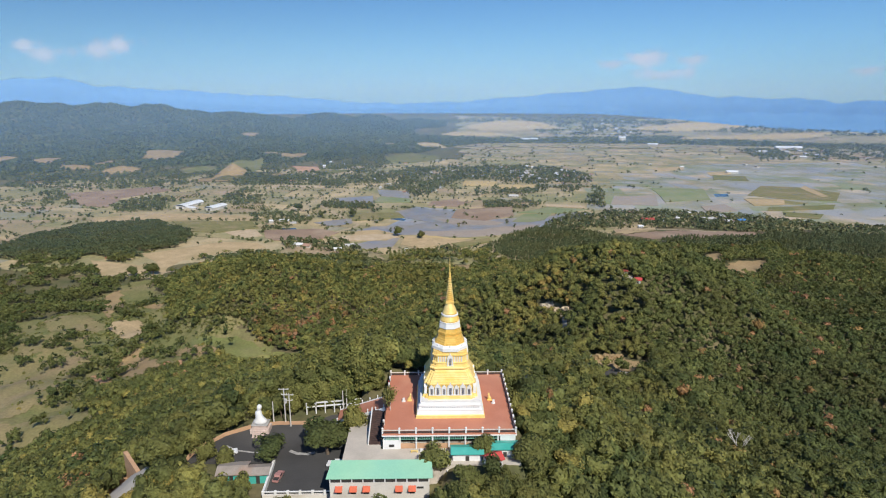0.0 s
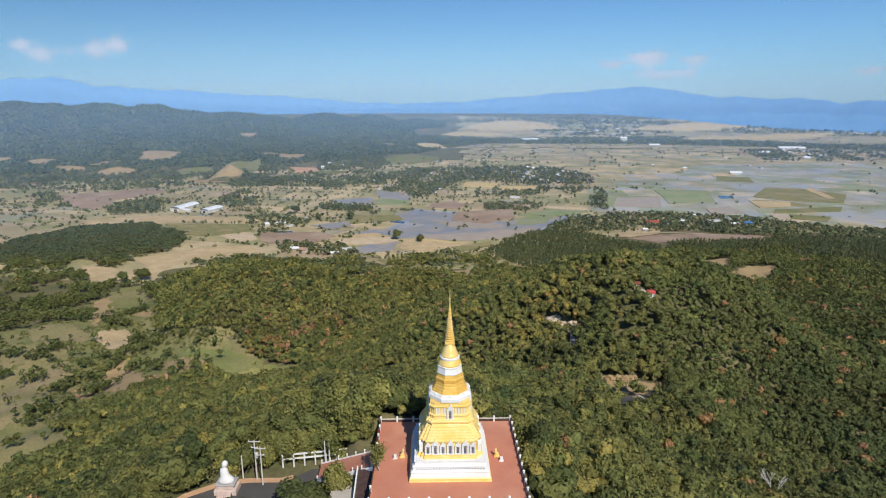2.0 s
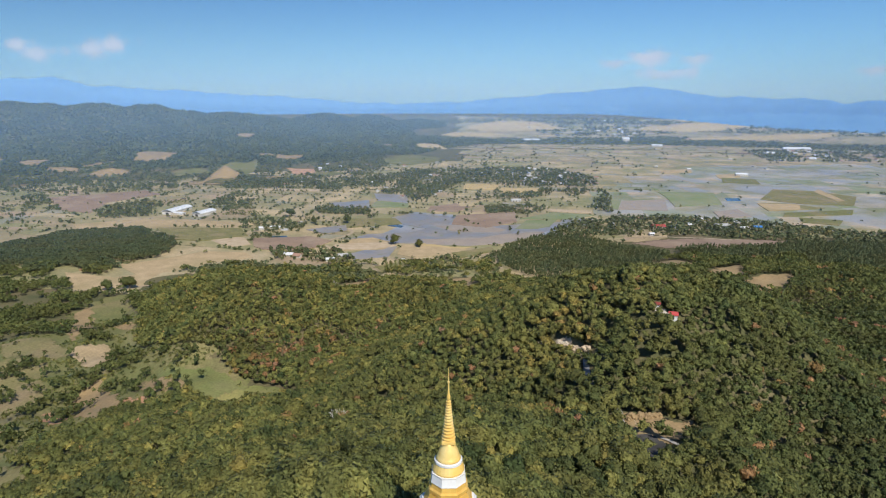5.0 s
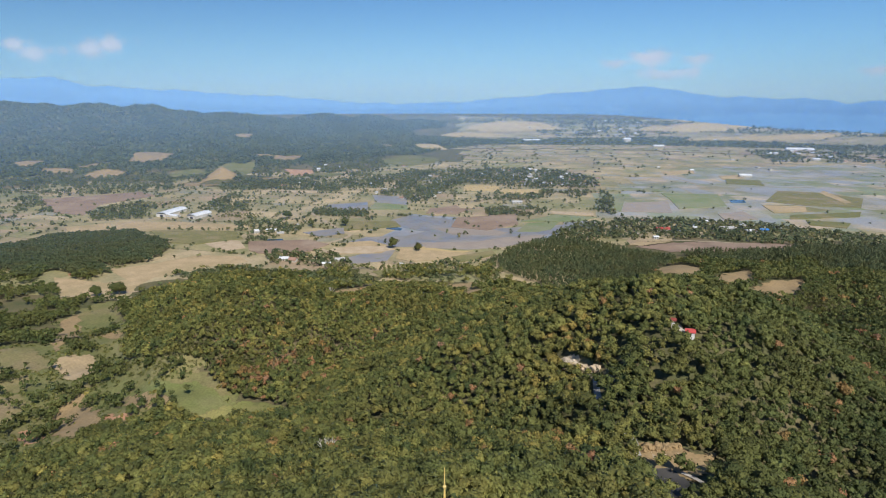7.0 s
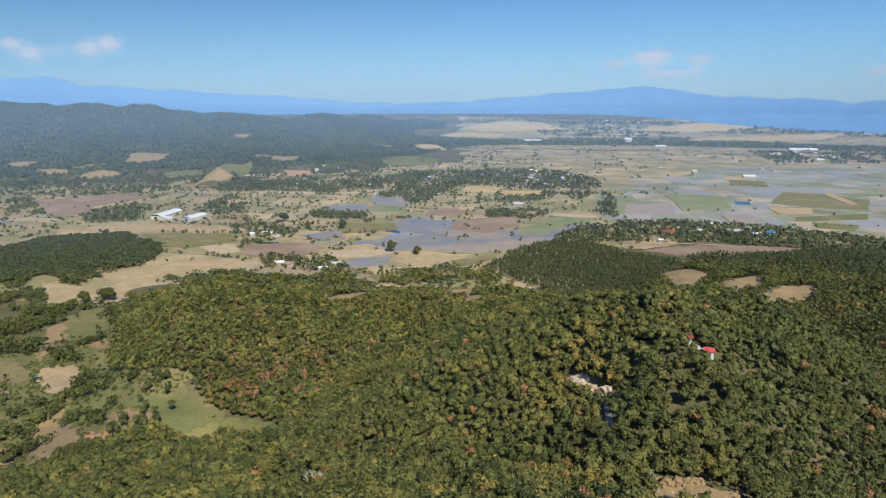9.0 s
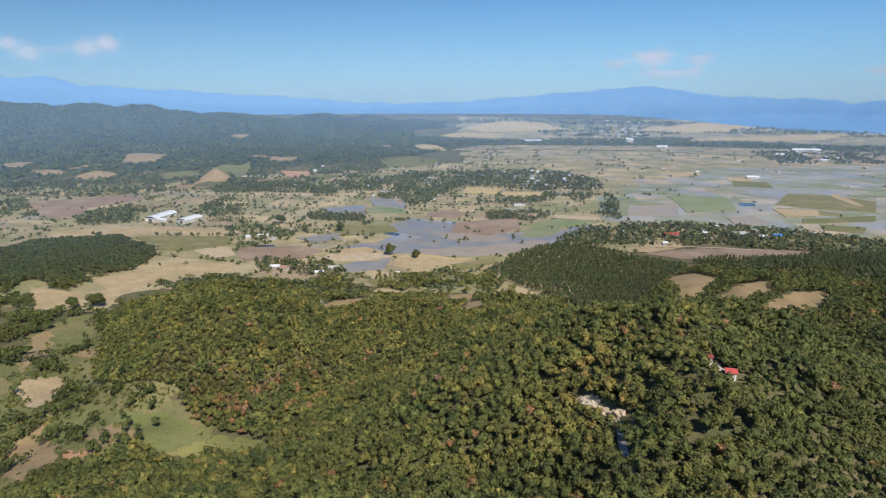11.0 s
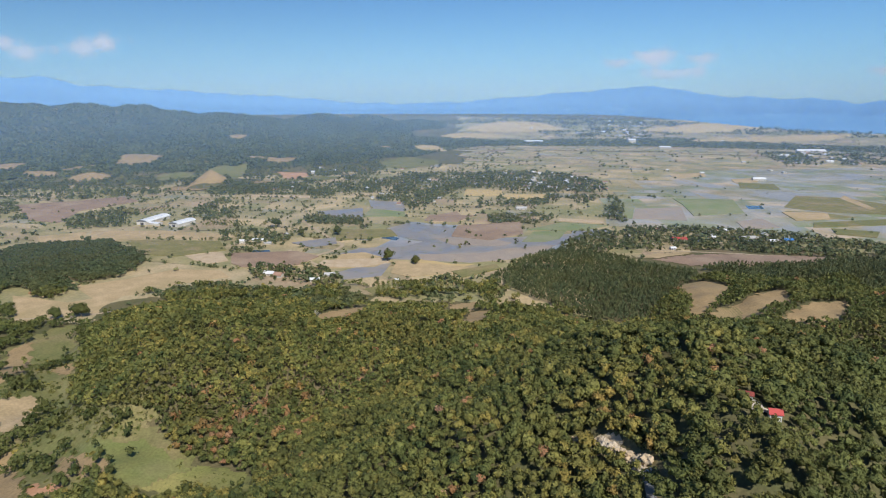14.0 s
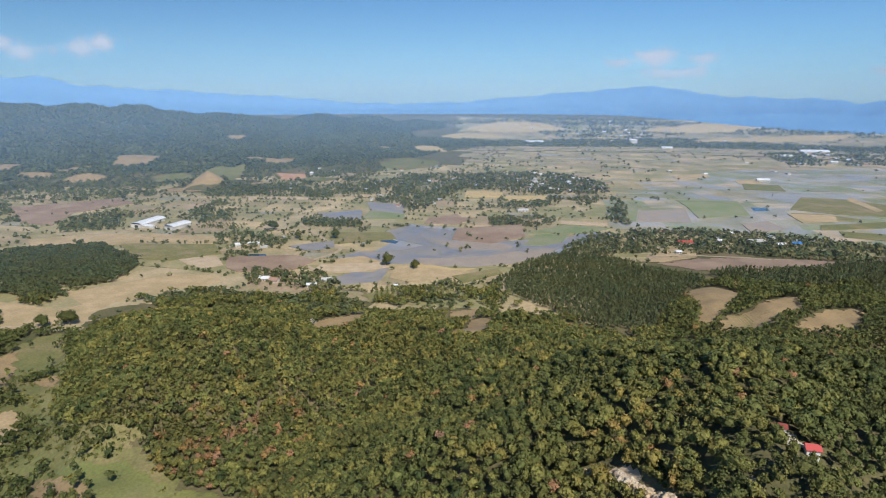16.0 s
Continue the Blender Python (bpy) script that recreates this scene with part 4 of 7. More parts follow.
TEMPLE_GROUND = [(-64, 137), (-63, 145), (-58, 152.5), (-50, 158), (-41, 160), (-39.5, 168), (-22, 168), (-20, 164.5), (-16, 164.5), (-14, 167.5), (23, 168.5), (23.5, 133), (19, 125), (10, 122.5), (3, 117), (-2, 113), (-26, 111), (-40, 114), (-43, 122), (-47, 125.5), (-54, 127.5)]
WOODS = {"plantation": [(-712, 1140), (-584, 1214), (-519, 1197), (-429, 1086), (-419, 1029), (-465, 967), (-462, 918), (-566, 935), (-720, 950)],
         "pine": [(85, 981), (156, 1091), (218, 1140), (294, 1088), (336, 1015), (380, 988), (352, 940), (298, 878), (240, 809), (178, 830), (126, 901)],
         "pine_east": [(386, 1000), (486, 1040), (669, 1042), (900, 1034), (900, 820), (619, 800), (507, 840), (527, 894), (466, 885), (417, 939)],
         "belt": [(207, 1176), (283, 1256), (410, 1298), (520, 1306), (648, 1249), (759, 1166), (960, 1100), (900, 1034), (593, 1052), (487, 1128), (354, 1137), (259, 1122)],
         "w2": [(-269, 1054), (-144, 1037), (-120, 984), (-144, 949), (-242, 987)],
         "w3": [(16, 994), (92, 980), (97, 892), (29, 880), (-26, 925)],
         "w4": [(-183, 928), (-115, 949), (-73, 895), (-103, 850), (-200, 850)],
         "w6": [(-251, 1413), (-134, 1384), (-129, 1342), (-262, 1360)],
         "w7": [(112, 1379), (251, 1404), (252, 1350), (119, 1343)],
         "w8": [(442, 1670), (453, 1592), (389, 1348), (354, 1402)],
         "shed_wood": [(-738, 1395), (-722, 1511), (-649, 1510), (-600, 1450), (-590, 1330), (-678, 1309)],
         "shed_wood_b": [(-520, 1440), (-499, 1640), (-426, 1538), (-405, 1400), (-440, 1380)],
         "village": [(-187, 1864), (-54, 2093), (68, 2091), (361, 2153), (501, 1904), (454, 1712), (283, 1715), (89, 1809), (-24, 1498), (-132, 1603)],
         "foothill": [(-1433, 2259), (-868, 2249), (-820, 2824), (-484, 2818), (-124, 2397), (-171, 1723), (-513, 1729), (-869, 1877), (-1113, 1785), (-1700, 1700)],
         "far_line": [(80, 3335), (698, 3395), (1285, 3385), (1781, 2988), (2300, 2774), (2200, 2500), (1559, 2830), (1004, 3002), (100, 3077)],
         "low_hills": [(-560, 2780), (-420, 3500), (60, 3500), (330, 3330), (330, 3150), (120, 2900), (-60, 2500), (-300, 2450)],
         "far_rim": [(-560, 4040), (-200, 4130), (300, 4290), (900, 4240), (1300, 4080), (1700, 3870), (1650, 3800), (1100, 3960), (300, 4130), (-400, 4010)],
         "far_groves": [(640, 4200), (1500, 4000), (1400, 3560), (1100, 3420), (700, 3520), (560, 3800)],
         "far_foot": [(1500, 3560), (2700, 2900), (2950, 3050), (2500, 3400), (1900, 3800)],
         "west_trees": [(-1011, 1573), (-965, 1596), (-858, 1489), (-811, 1397), (-898, 1411)],
         "foot_mix": [(-1341, 1934), (-856, 1926), (-671, 1790), (-726, 1641), (-1138, 1649)],
         "strip_wood": [(-615, 1875), (-427, 1871), (-248, 1762), (-234, 1667), (-428, 1689), (-559, 1710)],
         "belt_b": [(-264, 1445), (-205, 1464), (-135, 1397), (-131, 1338), (-241, 1351)],
         "farm_trees": [(-399, 1268), (-370, 1298), (-289, 1286), (-249, 1235), (-244, 1180), (-325, 1182), (-374, 1201)],
         "pond_trees": [(-333, 1156), (-260, 1164), (-251, 1115), (-314, 1108)],
         "mid_trees": [(112, 1635), (321, 1675), (433, 1655), (404, 1571), (227, 1543), (112, 1530)],
         "belt_c": [(123, 1431), (250, 1442), (271, 1390), (197, 1343), (123, 1356)],
         "rim_a": [(-350, 917), (-334, 953), (-269, 975), (-245, 952), (-289, 928), (-325, 898)],
         "rim_plant": [(-284, 926), (-263, 956), (-225, 951), (-208, 896), (-271, 897)],
         "rim_plant_b": [(-179, 912), (-160, 955), (-114, 938), (-72, 895), (-104, 875), (-159, 883)],
         "far_town": [(1250, 2300), (1900, 2250), (2300, 2500), (1700, 2750), (1350, 2700)]}


# the open side valley, and the clumps of trees that stand in it: (x, y, radius)
SIDE_VALLEY = [(-475, 637), (-423, 657), (-389, 656), (-382, 673), (-427, 750), (-414, 785), (-413, 813), (-394, 822), (-328, 717), (-296, 642), (-264, 587), (-240, 566),
               (-203, 546), (-187, 549), (-171, 533), (-156, 512), (-140, 509), (-102, 497), (-86, 442), (-127, 480), (-165, 476), (-186, 481), (-211, 482), (-225, 464),
               (-234, 447), (-256, 447), (-261, 423), (-240, 350), (-330, 345), (-480, 400)]
CLUMPS = [(-311, 537, 10), (-291, 515, 11), (-274, 484, 9), (-297, 547, 8), (-285, 549, 7), (-280, 556, 7), (-285, 577, 7), (-288, 596, 6.5), (-209, 496, 6.5), (-251, 527, 6.5), (-239, 522, 5.5),
          (-234, 529, 5.5), (-262, 523, 5), (-363, 576, 13), (-305, 502, 8), (-350, 550, 5.5), (-206, 530, 6), (-228, 550, 7), (-290, 647, 8), (-351, 655, 8.5), (-345, 665, 8.5), (-178, 506, 3.4),
          (-198, 498, 5), (-247, 570, 6), (-261, 571, 5), (-200, 538, 6), (-271, 469, 7), (-277, 455, 6.5), (-371, 562, 14), (-342, 513, 11), (-222, 469, 6), (-359, 679, 5), (-240, 556, 5),
          (-292, 443, 12.8), (-308, 490, 10.4), (-249, 441, 11.3), (-233, 386, 13.1), (-292, 523, 9.5), (-267, 482, 9.9), (-376, 525, 8.9), (-396, 569, 10.8), (-321, 525, 6.1), (-339, 537, 6.2), (-249, 425, 8.0), (-286, 423, 8.3), (-238, 441, 8.2), (-276, 444, 7.4), (-271, 384, 5.8), (-283, 369, 7.7), (-256, 360, 4.6), (-245, 363, 5.5), (-219, 339, 6.0), (-257, 489, 5.5), (-303, 511, 5.9),
          (-412, 813, 9.0), (-439, 760, 18.1), (-421, 770, 14.4), (-349, 692, 8.8), (-340, 701, 11.4), (-339, 645, 11.8), (-327, 644, 9.3), (-300, 618, 8.8), (-266, 559, 11.9), (-277, 555, 9.9), (-251, 554, 6.8), (-286, 537, 10.8), (-258, 518, 9.3), (-235, 510, 7.1), (-193, 488, 5.8), (-212, 490, 6.8), (-377, 659, 9.9), (-331, 619, 4.5), (-391, 697, 9.2), (-329, 594, 5.5),
          (-430, 560, 30), (-440, 500, 24), (-460, 610, 26)]


def leaf_tint(x, y, seed):
    """Leaf tints: mostly green, olive on the sunny spur, a few orange and red crowns in groups, and light painted in on
    a shaded slope.
    """
    rng = np.random.default_rng(seed)
    t = np.clip(rng.normal(0.33, 0.17, len(x)) + 0.08 * waves(x, y, 51, 90) + 0.05 * waves(x, y, 52, 28), 0, 0.7)
    olive = np.exp(-(((x + 30) / 130) ** 2 + ((y - 610) / 120) ** 2))
    t = np.clip(t + 0.15 * olive * rng.uniform(0.2, 0.8, len(x)), 0, 0.70)
    # lower tint, so darker green, towards the right-hand slope
    dark = np.exp(-(((x - 225) / 100) ** 2 + ((y - 295) / 150) ** 2))
    dark = np.maximum(dark, 0.8 * smooth(230, 340, x) * (1 - 0.5 * smooth(560, 700, y)))
    t = t * (1 - 0.85 * dark)
    # lighter leaf colour puts light back on the shaded west slope and summit
    t = t + 0.16 * np.exp(-(((x - 88) / 32) ** 2 + ((y - 395) / 40) ** 2)) + 0.03 * smooth(590, 680, y) + 0.11 * np.exp(-(((x - 120) / 80) ** 2 + ((y - 390) / 90) ** 2))
    warm = 0.007 + 0.04 * np.exp(-(((x + 110) / 90) ** 2 + ((y - 540) / 50) ** 2))
    t = t * (1 - 0.5 * smooth(-300, -380, x))
    hot = rng.uniform(0, 1, len(x)) < warm + 0.02 * dark
    t[hot] = rng.uniform(0.85, 0.96, hot.sum())
    for cx, cy, rr in ((-142, 537, 8), (-129, 535, 5), (-153, 566, 3.5), (-124, 555, 7), (-113, 565, 3.5), (-96, 530, 3), (12, 394, 4.5), (7, 453, 3), (-4, 451, 2.5), (55, 278, 4.5), (-177, 392, 3.5), (-157, 339, 3.5)):
        red = (np.hypot(x - cx, y - cy) < rr * 1.15) & (rng.uniform(0, 1, len(x)) < 0.7)
        t[red] = rng.uniform(0.86, 1.0, red.sum())
    return t


CLOSE = [crown(90 + i, 420, 0.125, 9, 1.0, 2) for i in range(6)]
NEAR = [crown(100 + i, 135, 0.18, 8, 1.0, 2) for i in range(6)]
MID_FINE = [crown(130 + i, 88, 0.205, 7, 1.0, 1, -0.2) for i in range(8)]
MID = [crown(120 + i, 49, 0.245, 7, 1.0, 1, -0.2) for i in range(8)]
FAR = [crown(140 + i, 21, 0.46, 5, 1.0, 0, -0.2) for i in range(8)]
TINY = [crown(160 + i, 10, 0.66, 4, 0.9, 0, -0.2) for i in range(8)]
BLOB = [crown(170 + i, 10, 0.78, 4, 0.85, 0, -0.2) for i in range(8)]
ROUND = [crown(190 + i, 20, 0.48, 5, 0.8, 0, -0.1) for i in range(6)]
PINES = [conifer(180 + i, 26) for i in range(6)]

X, Y = scatter(-640, 62, 740, 960, 3.85, 61)
Z = land(X, Y)
side = inside(X, Y, SIDE_VALLEY)
grove = np.zeros(len(X), bool)
for cx, cy, rr in CLUMPS:
    grove |= np.hypot(X - cx, Y - cy) < rr * 0.72
ok = np.where(side, grove | (np.random.default_rng(66).random(len(X)) < 0.02), free(X, Y)) & ~inside(X, Y, TEMPLE_GROUND)
for cx, cy, rr in CLEARINGS:
    ok &= np.hypot(X - cx, Y - cy) > rr
pine = inside(X, Y, WOODS["pine"]) | inside(X, Y, WOODS["pine_east"])
vale = ((Z < 7) & (Y >= 640)) * 1.0
clump = waves(X, Y, 62, 85) + 0.6 * waves(X, Y, 63, 33)
ok &= (np.abs(X - 5) < 0.77 * Y + 45) & (side | (clump > -6 + 5.7 * vale)) & ~((Z < 4) & ~pine & (Y > 820) & (clump < 0.3))
X, Y, Z, pine, side = X[ok], Y[ok], Z[ok], pine[ok], side[ok]
drop = 254 - Z
dist = np.hypot(np.maximum(np.hypot(X, np.maximum(Y - 198, 0)), drop * 1.25), drop)
rng = np.random.default_rng(64)
R = np.clip(rng.normal(2.5, 0.6, len(X)), 1.4, 4.6)
TINT = leaf_tint(X, Y, 65)
TINT[side] *= 0.45
# low growth round the clearings on the hill
for cx, cy, rr in ((137, 368, 8), (128, 375, 6), (92, 370, 5), (84, 381, 4), (111, 358, 5), (103, 286, 8), (92, 276, 6)):
    R = np.where(np.hypot(X - cx, Y - cy) < rr, np.minimum(R * 0.8, 2.0), R)
LIFT = 3.4 * np.minimum(R / 2.2, 1) + R * 0.7 + rng.uniform(-0.6, 1.6, len(X))
singles = (X > -92) & (X < 46) & (Y > 100) & (Y < 186)
close = (dist < 145) & ~singles & ~pine
near = (dist >= 145) & (dist < 195) & ~singles & ~pine
fine = (dist >= 195) & (dist < 250) & ~pine & ~singles
mid = (dist >= 250) & (dist < 430) & ~pine & ~singles
far = (dist >= 430) & ~pine & ~singles
woods("forest", X[close], Y[close], R[close], LIFT[close], TINT[close], CLOSE, FOREST, "dense mixed green forest on the near hillside")
woods("forest", X[near], Y[near], R[near], LIFT[near], TINT[near], NEAR, FOREST, "dense mixed green forest covering the temple hill")
woods("forest", X[fine], Y[fine], R[fine], LIFT[fine], TINT[fine], MID_FINE, FOREST, "dense green and olive forest on the hillsides")
woods("forest", X[mid], Y[mid], R[mid], LIFT[mid], TINT[mid], MID, FOREST, "green and olive forest on the hillsides")
woods("forest", X[far], Y[far], R[far], LIFT[far], TINT[far], FAR, FOREST, "green and olive forest on the lower slopes")
# low scrub on the green strips, and planted rows of bushes on the plot
X2, Y2 = scatter(-320, 525, -170, 665, 3.6, 91)
s = inside(X2, Y2, [(-318, 661), (-261, 584), (-227, 565), (-183, 558), (-176, 544), (-192, 532), (-211, 531), (-242, 549), (-262, 575)]) & (np.random.default_rng(92).random(len(X2)) < 0.5)
X4, Y4 = scatter(-430, 420, -180, 730, 4.2, 93)
s4 = inside(X4, Y4, SIDE_VALLEY) & free(X4, Y4) & (waves(X4, Y4, 94, 60) + np.random.default_rng(95).normal(0, 0.6, len(X4)) > -0.1)
X2, Y2, s = np.concatenate([X2[s], X4[s4]]), np.concatenate([Y2[s], Y4[s4]]), np.ones(s.sum() + s4.sum(), bool)
X4, Y4 = scatter(78, 366, 96, 410, 1.9, 96)
s4 = np.abs(X4 - 86.5 + 0.36 * (Y4 - 386)) < 2.2
X2, Y2, s = np.concatenate([X2, X4[s4] + 7]), np.concatenate([Y2, Y4[s4] - 1]), np.ones(len(X2) + s4.sum(), bool)
X3, Y3 = np.meshgrid(np.arange(-40, 41, 3.2), np.arange(-22, 23, 5.0))
X3, Y3 = (X3 * 0.96 + Y3 * 0.28 - 124).ravel(), (-X3 * 0.28 + Y3 * 0.96 + 490).ravel()
s3 = inside(X3, Y3, [(-141, 505), (-121, 501), (-108, 495), (-98, 479), (-109, 476), (-133, 488), (-158, 485), (-146, 497)])
X2, Y2, small = np.concatenate([X2[s], X3[s3]]), np.concatenate([Y2[s], Y3[s3]]), np.concatenate([rng.uniform(0.8, 1.9, s.sum()), rng.uniform(0.6, 0.95, s3.sum())])
woods("shrubs", X2, Y2, small, small * 0.55, np.clip(rng.normal(0.30, 0.15, len(X2)), 0.03, 0.65), FAR, FOREST, "low green shrubs on the open slope", "shrub")
SINGLE = list(zip(X[singles], Y[singles], R[singles], TINT[singles]))

# plantations and woods on the plain
px, py, pr, pt = [], [], [], []
for key, step, size in (("pine", 5.0, 2.7), ("pine_east", 5.4, 2.9)):
    pts = WOODS[key]
    a, b = scatter(min(p[0] for p in pts), min(p[1] for p in pts), max(p[0] for p in pts), max(p[1] for p in pts), step, 70 + len(px))
    s = inside(a, b, pts) & free(a, b)
    px.append(a[s]), py.append(b[s]), pr.append(np.full(s.sum(), size))
px, py, pr = map(np.concatenate, (px, py, pr))
woods("plantation", px, py, pr * rng.uniform(0.8, 1.15, len(px)), 5.5, rng.uniform(0, 0.7, len(px)), PINES, PINE, "dark green planted woodland on low ground", "woodland")
pts = WOODS["plantation"]
px, py = scatter(min(p[0] for p in pts), min(p[1] for p in pts), max(p[0] for p in pts), max(p[1] for p in pts), 4.8, 70)
k = inside(px + 9 * waves(px, py, 71, 95), py + 14 * waves(px, py, 72, 80), pts) & free(px, py)
px, py = px[k], py[k]
woods("plantation", px, py, rng.uniform(2.9, 3.8, len(px)), 6.0, rng.uniform(0.0, 0.35, len(px)), ROUND, PINE, "closed dark green canopy of a tree plantation", "woodland")

vx, vy, vr = [], [], []
for key, step, size, dense in (("belt", 8.5, 4.4, 0.95), ("w2", 9, 4.2, 0.7), ("w3", 8, 4, 0.8), ("w4", 8, 4, 0.85), ("w6", 8, 4, 0.8), ("w7", 9, 4.2, 0.7), ("w8", 9, 4.5, 0.7),
                               ("shed_wood", 9, 4.2, 0.8), ("shed_wood_b", 9, 4.2, 0.8), ("village", 10, 4.6, 0.85), ("west_trees", 10, 4.4, 0.7), ("foot_mix", 12, 4.6, 0.62), ("strip_wood", 9, 4.6, 0.85), ("belt_b", 8, 3.6, 0.8), ("farm_trees", 9, 4.2, 0.6), ("pond_trees", 8, 3.4, 0.6), ("mid_trees", 10, 4.6, 0.62), ("belt_c", 8, 3.8, 0.8), ("rim_a", 6, 3.4, 0.9), ("rim_plant", 4.5, 2.6, 1.5), ("rim_plant_b", 4.8, 2.8, 1.3), ("foothill", 12.5, 5.0, 0.66), ("far_line", 14, 6, 1.1), ("far_town", 16, 6, 0.5), ("low_hills", 15, 7, 1.1), ("far_rim", 20, 7, 1.0), ("far_groves", 20, 7, 0.45), ("far_foot", 20, 7, 0.75)):
    pts = WOODS[key]
    a, b = scatter(min(p[0] for p in pts), min(p[1] for p in pts), max(p[0] for p in pts), max(p[1] for p in pts), step, 80 + len(vx))
    s = inside(a, b, pts) & free(a, b) & (waves(a, b, 81, 160) + rng.normal(0, 0.5, len(a)) > 2.4 * (0.5 - dense))
    vx.append(a[s]), vy.append(b[s]), vr.append(np.full(s.sum(), size))
# hedges along the plots, and lone trees
for p, q in HEDGES:
    m = (p + q) / 2
    d = math.hypot(*m)
    if rng.random() > (0.66 if m[0] < 350 else 0.16) * (1 if d < 1900 else 0.5):
        continue
    if bool(inside(np.array(m[0]), np.array(m[1]), RICE_LAND)) and rng.random() < 0.8:
        continue
    n = int(np.linalg.norm(q - p) / (9 if d < 1800 else 14) * rng.uniform(0.15, 0.9))
    t = rng.uniform(0, 1, n)
    vx.append(p[0] + (q[0] - p[0]) * t + rng.normal(0, 2.5, n)), vy.append(p[1] + (q[1] - p[1]) * t + rng.normal(0, 2.5, n)), vr.append(np.full(n, 3.0 if d < 1800 else 4.2))
a, b = scatter(-1000, 950, 1500, 2000, 27, 83)
s = (rng.random(len(a)) < np.where(a < 300, 0.36, 0.07) * (0.35 + 1.3 * (waves(a, b, 84, 190) > 0.1))) & (land(a, b) < 3)
vx.append(a[s]), vy.append(b[s]), vr.append(np.full(s.sum(), 3.2))
vx, vy, vr = map(np.concatenate, (vx, vy, vr))
vr = vr * rng.uniform(0.6, 1.3, len(vr))
s = free(vx, vy) | (rng.random(len(vx)) < 0.06)
vx, vy, vr = vx[s], vy[s], vr[s]
woods("valley_trees", vx, vy, vr, vr * 0.75, np.clip(rng.normal(0.45, 0.25, len(vx)), 0, 1), TINY, PINE, "scattered trees and hedges between valley fields", "trees")

# forest on the long ridge
a, b = scatter(-2900, 1750, 400, 4150, 13, 85)
h = land(a, b)
crest_y = np.interp(a, [c[0] for c in CREST], [c[1] for c in CREST])
s = (h > climb(np.hypot(a, b - 100)) + 9) & (b < crest_y + 70) & (np.degrees(np.arctan2(a, b)) > -46) & free(a, b) & (np.hypot(a, b) < 4200)
a, b = a[s], b[s]
woods("ridge_forest", a, b, rng.uniform(6, 8.8, len(a)), 2.5, np.clip(rng.normal(0.32, 0.12, len(a)) + 0.12 * waves(a, b, 86, 240), 0, 1), BLOB, PINE, "dense forest over the long ridge")

# ---- single trees round the temple ----


def tree_kind(seed, leaves=620):
    """One broad-leaved tree of crown radius 1 at height 0: trunk with limbs, and crown."""
    V, Q = crown(seed, leaves, 0.10, 11, 1.0, 2)
    rng = random.Random(seed)
    bm = bmesh.new()
    tube(bm, [(0, 0, -1.4), (0.02, 0.01, -0.9), (-0.01, 0.03, -0.3), (0.03, 0, 0.2)], [0.085, 0.065, 0.05, 0.02], 6)
    for k in range(4):
        a = math.tau * (k + rng.random() * 0.6) / 4
        tube(bm, [(0, 0, -0.95 + 0.12 * k), (0.25 * math.cos(a), 0.25 * math.sin(a), -0.5 + 0.1 * k), (0.6 * math.cos(a), 0.6 * math.sin(a), -0.05)], [0.04, 0.03, 0.012], 5)
    return V, Q, bm


KINDS = []
for i in range(6):
    V, Q, bm = tree_kind(300 + i)
    me = bpy.data.meshes.new("trunk")
    bm.to_mesh(me)
    bm.free()
    me.materials.append(BARK)
    KINDS.append((V, Q, me))
TINTED = {}


def crown_mesh(kind, tint):
    key = (kind, round(tint * 12))
    if key not in TINTED:
        V, Q, _ = KINDS[kind]
        ob = mesh_from("crown", V, Q, FOREST, np.full(len(V), key[1] / 12))
        TINTED[key] = ob.data
        bpy.data.objects.remove(ob)
    return TINTED[key]


def tint_words(t):
    return ("leafy dark green tree on the temple hill" if t < 0.3 else "leafy green tree on the temple hill" if t < 0.5 else
            "olive yellow tree on the temple hill" if t < 0.84 else "orange brown leaved tree on the temple hill")


def tree(x, y, r, tint, kind, z=None, tall=1.0, group="trees on the temple hill"):
    z = land1(x, y) if z is None else z
    e = empty("tree", x, y, z - 0.1, random.Random(int(x * 7 + y * 13)).uniform(0, 360), tint_words(tint), "tree", group)
    h = 1.3 * r * tall
    for nm, me in (("trunk", KINDS[kind][2]), ("crown", crown_mesh(kind, tint))):
        o = new(nm, me)
        o.parent = e
        o.matrix_basis = Matrix.LocRotScale((0, 0, h), None, (r, r, r * tall))
    return e


pick = random.Random(5)
pick.shuffle(SINGLE)
SINGLE.sort(key=lambda s: s[1])
SERVICE = [(-117, 187), (-112, 204), (-72, 138), (-67, 126), (-71, 123), (-82, 130)]
SINGLE = [q for q in SINGLE if not inside(np.array(q[0]), np.array(q[1]), SERVICE)]
chosen = SINGLE[:: max(1, math.ceil(len(SINGLE) / 290))]
rest = [s for s in SINGLE if s not in chosen]
for x, y, r, t in chosen:
    tree(x, y, r * 1.12, float(min(t, 0.7) if y < 140 else t), pick.randrange(6), tall=pick.uniform(0.85, 1.15))
if rest:
    a = np.array(rest)
    woods("forest", a[:, 0], a[:, 1], a[:, 2], 3.6 + a[:, 2] * 0.55, a[:, 3], NEAR, FOREST, "dense mixed green forest close round the temple")
